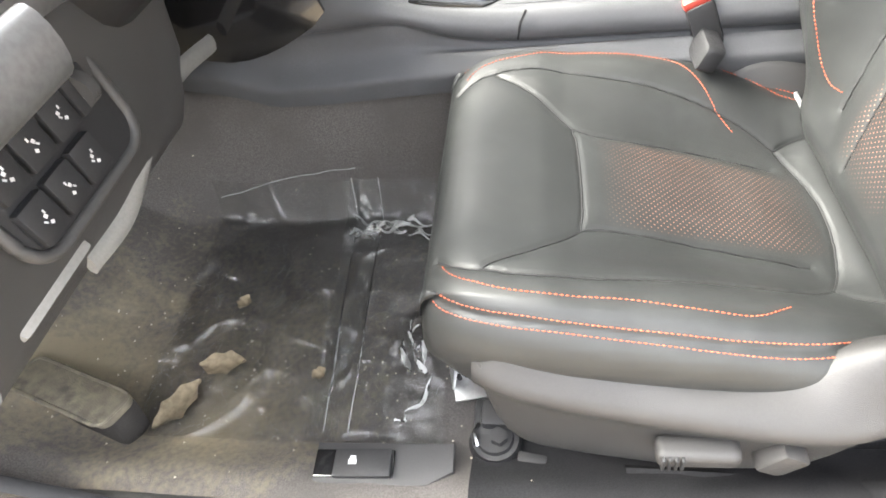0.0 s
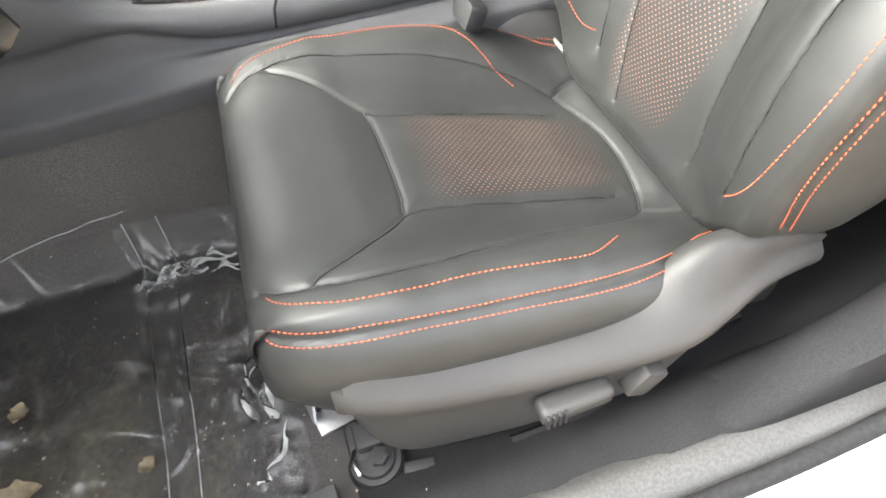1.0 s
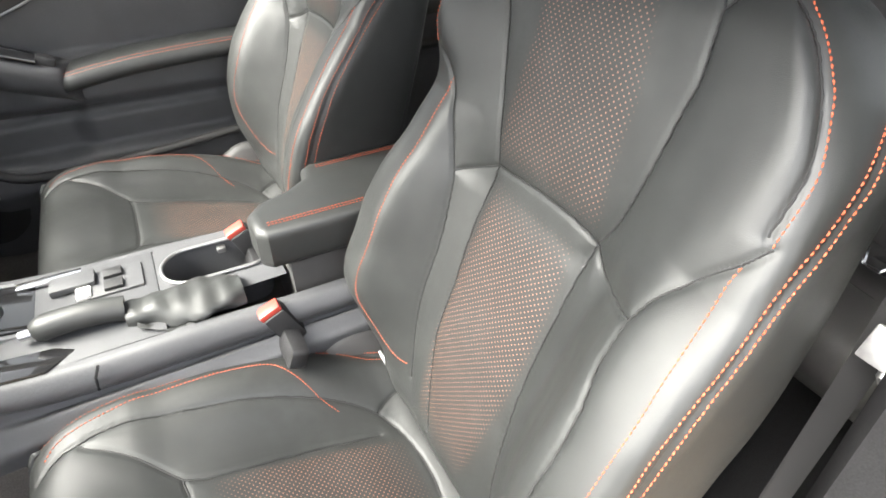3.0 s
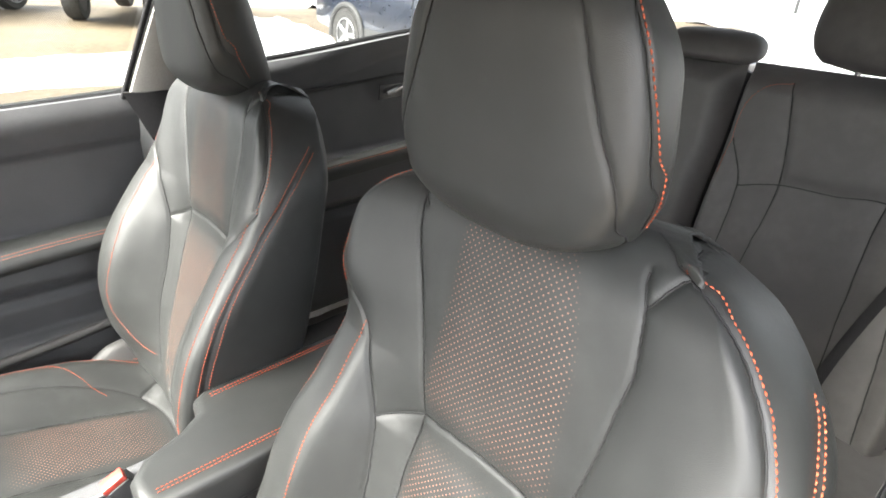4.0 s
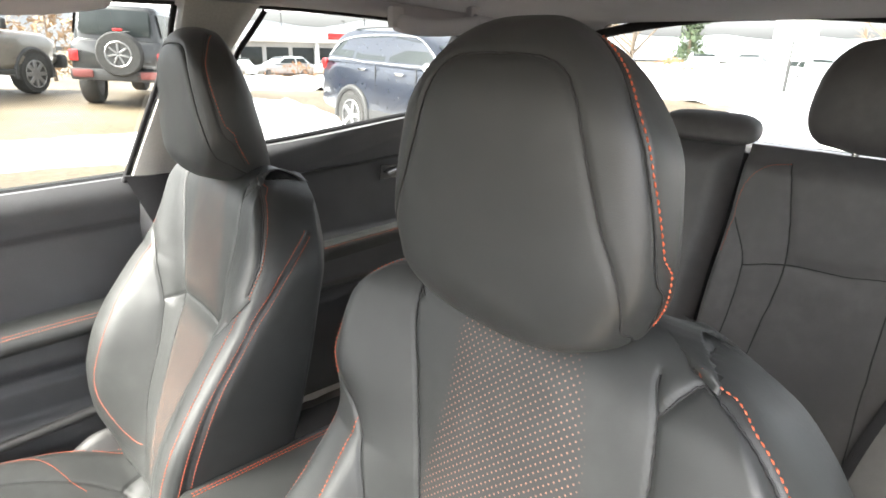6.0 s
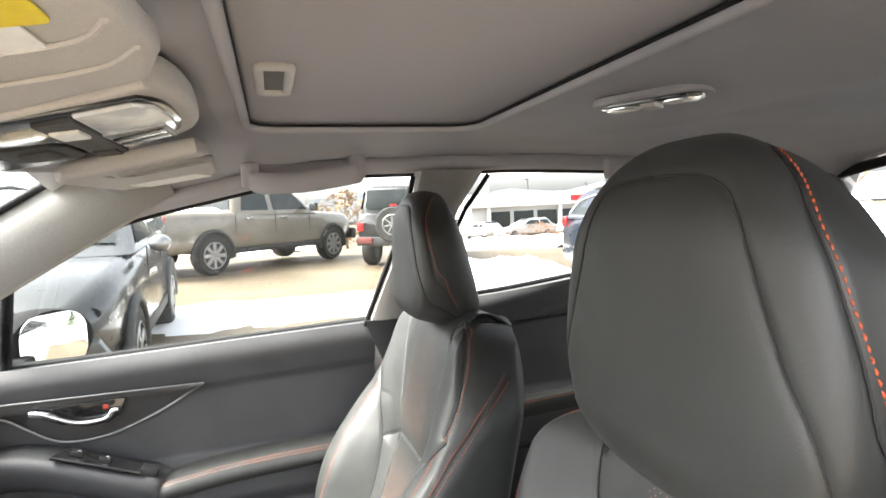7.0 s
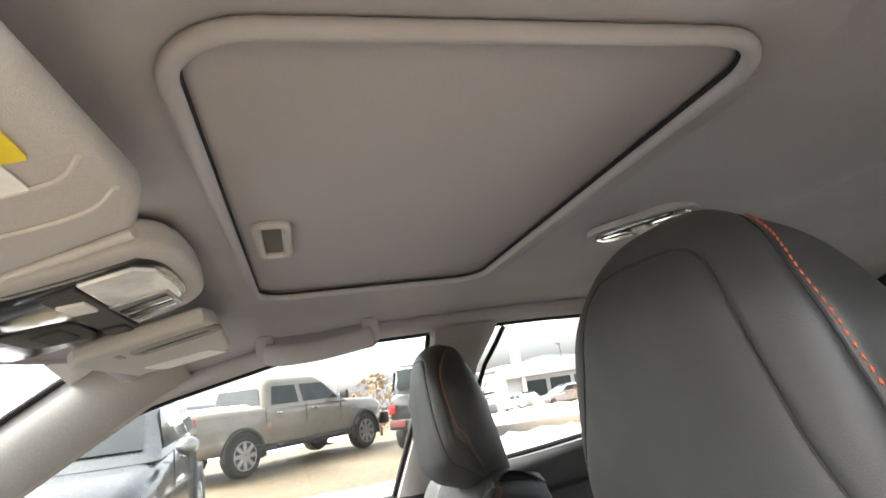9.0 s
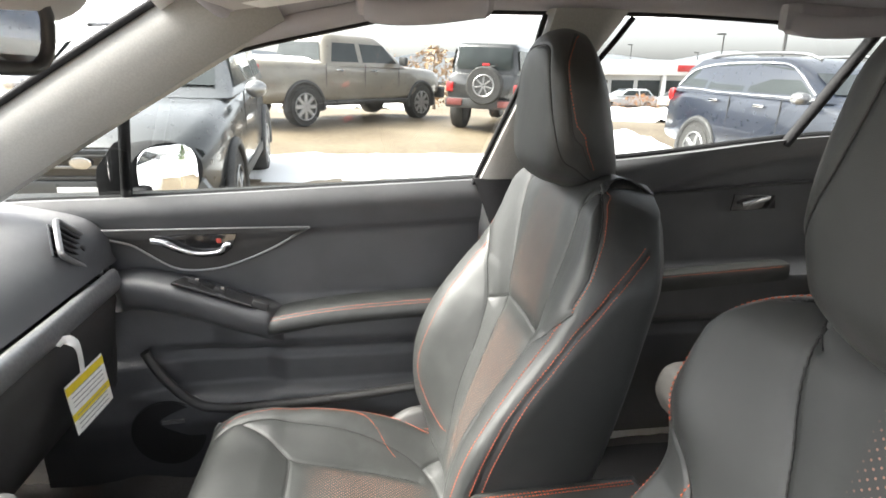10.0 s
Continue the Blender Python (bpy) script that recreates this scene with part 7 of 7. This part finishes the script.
def suv_extra(t, bd, cb, hw_at, lhw):
    for s in (-1, 1):
        part("tail_lamp", box((.16, .20, .20), (-.98, s * .80, 1.14), .05), TAIL, bd, "red tail lamp")
        part("roof_rail", tube(spline([(-.55, s * .60, 1.66), (-.35, s * .60, 1.74), (.6, s * .62, 1.78), (1.5, s * .62, 1.76), (1.75, s * .62, 1.69)], 24).tolist(), .022, 8), RIM, cb, "silver roof rail")
        m = part("door_mirror", loft([[(2.05 + o, s * (1.07 + .09 * q * math.cos(a)), 1.24 + .075 * q * math.sin(a)) for a in np.linspace(0, 2 * math.pi, 15)[:-1]] for o, q in ((.1, .4), (.07, .9), (0, 1), (-.06, .95))]), RIM, bd)
        part("chrome_line", tube([(x, s * (hw_at(z) + .012), z) for x, z in spline([(-.78, 1.30), (-.55, 1.52), (-.1, 1.62), (.9, 1.655), (1.5, 1.60), (2.08, 1.28)], 30)], .014, 6), CHROME, cb, "chrome window line")
        part("belt_chrome", tube([(x, s * (hw_at(1.25) + .010), 1.235 + .02 * (x < 0)) for x in steps(-.75, 2.1, 10)], .010, 6), CHROME, cb)
        for X in (.62, 1.62):
            part("door_gap", box((.012, .012, .70), (X, s * (lhw(X) - .014), .85), 0), TRIM, bd)
        part("lower_cladding", box((3.0, .05, .20), (1.45, s * .94, .42), .02), TRIM, bd)
    part("rear_bumper", box((.2, 1.7, .3), (-1.02, 0, .60), .08), TRIM, bd)


vehicle("blue_suv", (6.25, 7.8), -88, "dark blue large SUV with silver roof rails", "car", BLUEP,
        [(-1.10, .60, 1.10, .80), (-1.0, .42, 1.24, .90), (-.4, .36, 1.27, .955), (1.2, .36, 1.25, .965), (2.4, .38, 1.22, .96), (3.2, .42, 1.14, .93), (3.75, .48, 1.02, .85), (3.95, .58, .9, .72)],
        [(1.20, -.98, 2.40, .90), (1.27, -.95, 2.22, .885), (1.55, -.80, 1.72, .79), (1.68, -.66, 1.40, .70), (1.735, -.45, 1.15, .56)], (0, 2.89), .37, .26, (-1, 1),
        [[(-.72, 1.30), (-.10, 1.28), (-.08, 1.60), (-.5, 1.52)], [(-.02, 1.28), (.78, 1.27), (.76, 1.64), (.0, 1.61)], [(.88, 1.27), (2.02, 1.27), (1.5, 1.58), (.86, 1.64)]], 5, True, ((.28, 1.12), (1.25, 1.10)), suv_extra)

# dark grey crossover facing the car
GREYP = paint("dark_grey_car_paint", (.028, .031, .032), (.04, .043, .044))


def near_extra(t, bd, cb, hw_at, lhw):
    for s in (-1, 1):
        hl = part("head_lamp", loft([[(3.42 - .10 * q - o, s * (.63 + .15 * math.cos(a) * (1 - .4 * q)), .86 + .055 * math.sin(a) * (1 - .4 * q)) for a in np.linspace(0, 2 * math.pi, 15)[:-1]] for q, o in ((1, -.06), (0, 0), (0, .15))]), CARGLASS, bd, "clear head lamp over a dark bowl")
        part("lamp_ring", rod(.045, .03, (3.46, s * .60, .86), (0, 90, 0), 20), RIM, hl)
        part("door_mirror", loft([[(2.02 + o, s * (1.02 + .10 * q * math.cos(a)), 1.22 + .08 * q * math.sin(a)) for a in np.linspace(0, 2 * math.pi, 15)[:-1]] for o, q in ((.1, .4), (.07, .9), (0, 1), (-.06, .95))]), RIM, bd)
        part("fog_lamp", rod(.05, .03, (3.49, s * .60, .56), (0, 90, 0), 16), LAMP, bd)
        part("roof_rail", tube([(-.4, s * .56, 1.70), (.5, s * .58, 1.75), (1.3, s * .58, 1.72)], .02, 6), TRIM, cb)
        for X in (.75, 1.85):
            part("door_gap", box((.012, .012, .66), (X, s * (lhw(X) - .014), .85), 0), TRIM, bd)
    gr_ = part("grille", prism([(-.36, .0), (-.30, -.13), (.30, -.13), (.36, .0), (.30, .12), (-.30, .12)], .05, (3.50, 0, .79), (90, 0, 90), .02), GLOSS_BLACK, bd, "black hexagonal grille")
    for k in (-1, 0, 1):
        part("grille_bar", box((.02, .60, .020), (3.558, 0, .79 + .075 * k), .006), RIM if k == 0 else TRIM, gr_)
    part("badge", prism([(.070 * math.cos(a), .042 * math.sin(a)) for a in np.linspace(0, 2 * math.pi, 25)[:-1]], .012, (3.565, 0, .82), (90, 0, 90), .003), CHROME, gr_, "bright oval badge")
    part("number_plate", box((.012, .33, .165), (3.595, 0, .575), .006), PLATEM, bd, "white number plate")
    part("plate_bars", box((.006, .20, .05), (3.603, 0, .575), .0), INK, bd)
    part("bumper", prism([(-.80, -.14), (.80, -.14), (.84, .0), (.78, .10), (-.78, .10), (-.84, .0)], .12, (3.46, 0, .60), (90, 0, 90), .03), GREYP, bd)
    part("lower_grille", box((.05, 1.1, .14), (3.57, 0, .46), .03), TRIM, bd)


nv = vehicle("grey_crossover", (-1.98, 7.25), -86.5, "dark grey crossover parked facing this car", "car", GREYP,
             [(-.85, .60, 1.10, .74), (-.75, .44, 1.20, .82), (0, .37, 1.22, .885), (1.4, .37, 1.21, .90), (2.3, .39, 1.17, .895), (3.0, .43, 1.09, .87), (3.35, .45, 1.01, .81), (3.52, .48, .92, .70)],
             [(1.16, -.72, 2.42, .84), (1.22, -.68, 2.24, .825), (1.55, -.52, 1.62, .72), (1.67, -.40, 1.35, .64), (1.71, -.2, 1.1, .5)], (0, 2.67), .37, .24, (-1, 1),
             [[(-.45, 1.24), (.28, 1.23), (.28, 1.57), (-.25, 1.57)], [(.36, 1.23), (1.02, 1.23), (1.0, 1.60), (.36, 1.60)], [(1.1, 1.23), (2.06, 1.23), (1.55, 1.56), (1.08, 1.60)]], 5, True, ((.55, 1.08), (1.3, 1.08)), near_extra)

# far parked cars
random.seed(11)
FARP = [paint("far_paint_%s" % c, col, tuple(v * .8 for v in col)) for c, col in (("white", (.7, .7, .7)), ("grey", (.2, .2, .21)), ("silver", (.42, .43, .44)), ("red", (.32, .03, .03)), ("green", (.10, .45, .08)))]
SPOTS = [(12, 38, 100, 2), (16.6, 41, 95, 0), (20.6, 41, 95, 1), (22, 36, 100, 2), (27, 37, 80, 1), (18, 35, 188, 2), (33, 38, 90, 0), (38, 40, 95, 2), (44, 41, 90, 1), (30, 14, 30, 0), (34, 10, 40, 2), (40, 6, 20, 0), (48, 3, 30, 0), (38, 15, 15, 1), (55, 12, 0, 0), (-14, 34, 90, 0), (-9, 40, 90, 1)]
for x, y, yaw_, c in SPOTS:
    vehicle("parked_car", (x, y), yaw_, "small %s car parked far off in the snow" % ("white", "grey", "silver", "red", "bright green")[c], "car", FARP[c],
            [(-.85, .5, .95, .7), (-.7, .35, 1.0, .84), (1.2, .33, .98, .88), (2.4, .36, .94, .86), (3.3, .42, .78, .72)], [(.98, -.6, 2.2, .80), (1.3, -.3, 1.5, .68), (1.45, -.1, 1.2, .58)], (0, 2.6), .33, .22, (-1, 1),
            [[(-.3, 1.03), (.5, 1.03), (.5, 1.32), (-.1, 1.32)], [(.6, 1.03), (1.8, 1.03), (1.35, 1.32), (.6, 1.32)]], 5, False)

# dealership building
CLAD = material("pale_metal_cladding", (.55, .56, .57), .5, grain=(.5, .51, .52), grain_size=3, big=(.6, .61, .62), big_size=.4)
bld = thing("dealer_building", (38, 70, 0), "long low showroom building with pale fascia and dark glass front", "building")
BM = pose(46, 61, -2.0, 0, 0, -6)
for nm, size, at_, mt in (("wall", (46, 14, 4.4), (0, 7, 2.1), CLAD), ("fascia", (48, 1.2, 1.5), (0, -.3, 4.1), BODY_WHITE), ("roof", (47, 15, .3), (0, 7, 4.8), CLAD)):
    b = box(size, at_, .05)
    bmesh.ops.transform(b, matrix=BM, verts=b.verts)
    part(nm, b, mt, bld)
for k in range(14):
    b = box((2.5, .12, 2.6), (-19.5 + 3.0 * k, -.08, 1.5), .02)
    bmesh.ops.transform(b, matrix=BM, verts=b.verts)
    wn_ = part("window", b, CARGLASS, bld)
for k in range(0, 14, 3):
    b = box((.4, .5, 3.3), (-21 + 3.0 * k, -.5, 1.7), .02)
    bmesh.ops.transform(b, matrix=BM, verts=b.verts)
    part("column", b, BODY_WHITE, bld)
for x0, mt in ((-8, TAIL), (9, GREYP)):
    b = box((5.5, .1, .7), (x0, -.95, 4.1), .02)
    bmesh.ops.transform(b, matrix=BM, verts=b.verts)
    part("sign_board", b, mt, bld, "plain sign board")


def pole(x, y, h, r, lab, arm=True):
    t = thing("lamp_post", (x, y, ground_z(x, y)), lab, "lamp post", "lamp posts")
    part("post", rod(r, h, (x, y, ground_z(x, y) + h / 2), (0, 0, 0), 12, r * .7), CLAD if r > .15 else TRIM, t)
    if arm:
        part("lamp_head", box((.9, .35, .14), (x - .3, y, ground_z(x, y) + h), .04), TRIM, t)


pole(48, 100, 9.0, .10, "slim dark lamp post beyond the car park")
pole(62, 102, 8.0, .10, "slim dark lamp post beyond the car park")
pole(36.2, 55, 7.0, .09, "slim dark lamp post beyond the car park")
pole(23.7, 30, 8.0, .10, "dark lamp post behind the parked cars")
pole(-9.3, 25, 11, .26, "thick pale lamp post beside the car park", False)
pole(-22, 44, 10, .12, "slim lamp post far off")
sg = thing("sign_pylon", (32, 82, .3), "tall pale sign pylon with plain face", "sign")
part("pylon", box((1.5, .5, 9.0), (32, 82, 4.5), .1), CLAD, sg)
sg2 = thing("road_sign", (26, 8.5, -.4), "white square sign board on a post", "sign")
part("board", box((.1, 1.6, 1.6), (26, 8.5, 1.75), .03), PAPER, sg2)
part("post", rod(.07, 2.6, (26, 8.5, .4), (0, 0, 0), 10), TRIM, sg2)

# trees and shrubs
BARK = material("bare_bark", (.16, .12, .09), .9, grain=(.11, .085, .06), grain_size=30)
RUST = material("rusty_shrub", (.28, .13, .06), .9, grain=(.36, .19, .09), grain_size=6)
PINE = material("pine_green", (.05, .075, .04), .9, grain=(.08, .10, .05), grain_size=4)
TWIG = material("tan_twigs", (.30, .20, .12), .9, grain=(.22, .15, .09), grain_size=6)


def bare_tree(x, y, h, seed, lab):
    """Trunk, limbs and many twigs."""
    random.seed(seed)
    t = thing("bare_tree", (x, y, ground_z(x, y)), lab, "tree", "trees")
    z0 = ground_z(x, y)
    tv, tf = tube([(x, y, z0 - .1), (x + .05 * h * .1, y, z0 + h * .25), (x, y, z0 + h * .5)], [.035 * h * .6, .03 * h * .6, .018 * h * .6], 8)
    part("trunk", (tv, tf), BARK, t)
    lv, lf, wv, wf = [], [], [], []
    for k in range(9):
        a = random.uniform(0, 6.28)
        e = random.uniform(.35, 1.0)
        p0 = Vector((x, y, z0 + h * random.uniform(.2, .5)))
        p1 = p0 + Vector((math.cos(a) * .22 * h, math.sin(a) * .22 * h, .20 * h * e))
        p2 = p1 + Vector((math.cos(a) * .12 * h, math.sin(a) * .12 * h, .22 * h * e))
        v, f = tube([p0, p1, p2], [.010 * h, .007 * h, .003 * h], 6)
        lf += [tuple(i + len(lv) for i in g) for g in f]
        lv += v
        for _ in range(26):
            q = p1.lerp(p2, random.random())
            d = Vector((random.gauss(0, 1), random.gauss(0, 1), random.gauss(.6, .8))).normalized() * h * random.uniform(.05, .15)
            v, f = tube([q, q + d * .5 + Vector((0, 0, .01 * h)), q + d], [.003 * h, .002 * h, .0008 * h], 3)
            wf += [tuple(i + len(wv) for i in g) for g in f]
            wv += v
    part("limbs", (lv, lf), BARK, t)
    part("twigs", (wv, wf), TWIG, t)


def clump_plant(nm, x, y, h, w, seed, mat, lab, cone=False, n=900):
    """A shrub or conifer of many small leaf clumps round a stem."""
    random.seed(seed)
    t = thing(nm, (x, y, ground_z(x, y)), lab, "tree" if cone else "shrub", "shrubs and conifers")
    z0 = ground_z(x, y)
    part("trunk", tube([(x, y, z0 - .1), (x, y, z0 + h * .5), (x, y, z0 + h * .9)], [.03 * h, .02 * h, .006 * h], 7), BARK, t)
    v, f = [], []
    for _ in range(n):
        u = random.random()
        r = w * ((1 - u) ** .9 + .05 if cone else (1 - abs(2 * u - .8) ** 2.2 * .6)) * random.uniform(.25, 1) * (1 + .35 * noise.noise(Vector((u * 9, seed, random.random()))))
        a = random.uniform(0, 6.28)
        c = Vector((x + r * math.cos(a), y + r * math.sin(a), z0 + h * (.06 + .94 * u) - (.05 * h * r / w if cone else 0)))
        s = h * random.uniform(.015, .04)
        k = len(v)
        for _ in range(3):
            v.append(tuple(c + Vector((random.gauss(0, s), random.gauss(0, s), random.gauss(0, s)))))
        f.append((k, k + 1, k + 2))
    part("foliage", (v, f), mat, t, "", False)


bare_tree(19, 62, 7, 1, "bare tan tree behind the parked vehicles")
bare_tree(25, 15, 6.0, 2, "bare winter tree beyond the snow")
bare_tree(31, 24, 7, 3, "bare winter tree beyond the snow")
bare_tree(40, 9, 5.5, 5, "bare winter tree with a few brown leaves")
bare_tree(3, 58, 6, 6, "bare tan tree far off")
clump_plant("rust_shrub", 4.0, 30, 3.1, 2.0, 4, TWIG, "tan leafless shrub behind the off-roader")
clump_plant("rust_shrub", 11, 21, .9, 1.6, 5, RUST, "low rust-red hedge behind the snow bank")
clump_plant("rust_shrub", 15, 21.5, .9, 1.8, 6, RUST, "low rust-red hedge behind the snow bank")
clump_plant("rust_shrub", 25, 13, 1.3, 1.3, 7, RUST, "low rust-brown bush on the snow")
clump_plant("conifer", 40, 20, 5.5, 1.4, 8, PINE, "green conifer far off", True)
clump_plant("conifer", 30, 5, 5.5, 2.0, 9, PINE, "green conifer far off", True)
clump_plant("conifer", -16, 48, 5.5, 2.0, 10, PINE, "green conifer far off", True)
clump_plant("conifer", -12, 52, 4.5, 1.6, 11, PINE, "green conifer far off", True)
clump_plant("conifer", 36, 5, 3.0, 1.6, 12, PINE, "green conifer bush far off", True)

# hills at the horizon, distance haze mixed into their pale colour
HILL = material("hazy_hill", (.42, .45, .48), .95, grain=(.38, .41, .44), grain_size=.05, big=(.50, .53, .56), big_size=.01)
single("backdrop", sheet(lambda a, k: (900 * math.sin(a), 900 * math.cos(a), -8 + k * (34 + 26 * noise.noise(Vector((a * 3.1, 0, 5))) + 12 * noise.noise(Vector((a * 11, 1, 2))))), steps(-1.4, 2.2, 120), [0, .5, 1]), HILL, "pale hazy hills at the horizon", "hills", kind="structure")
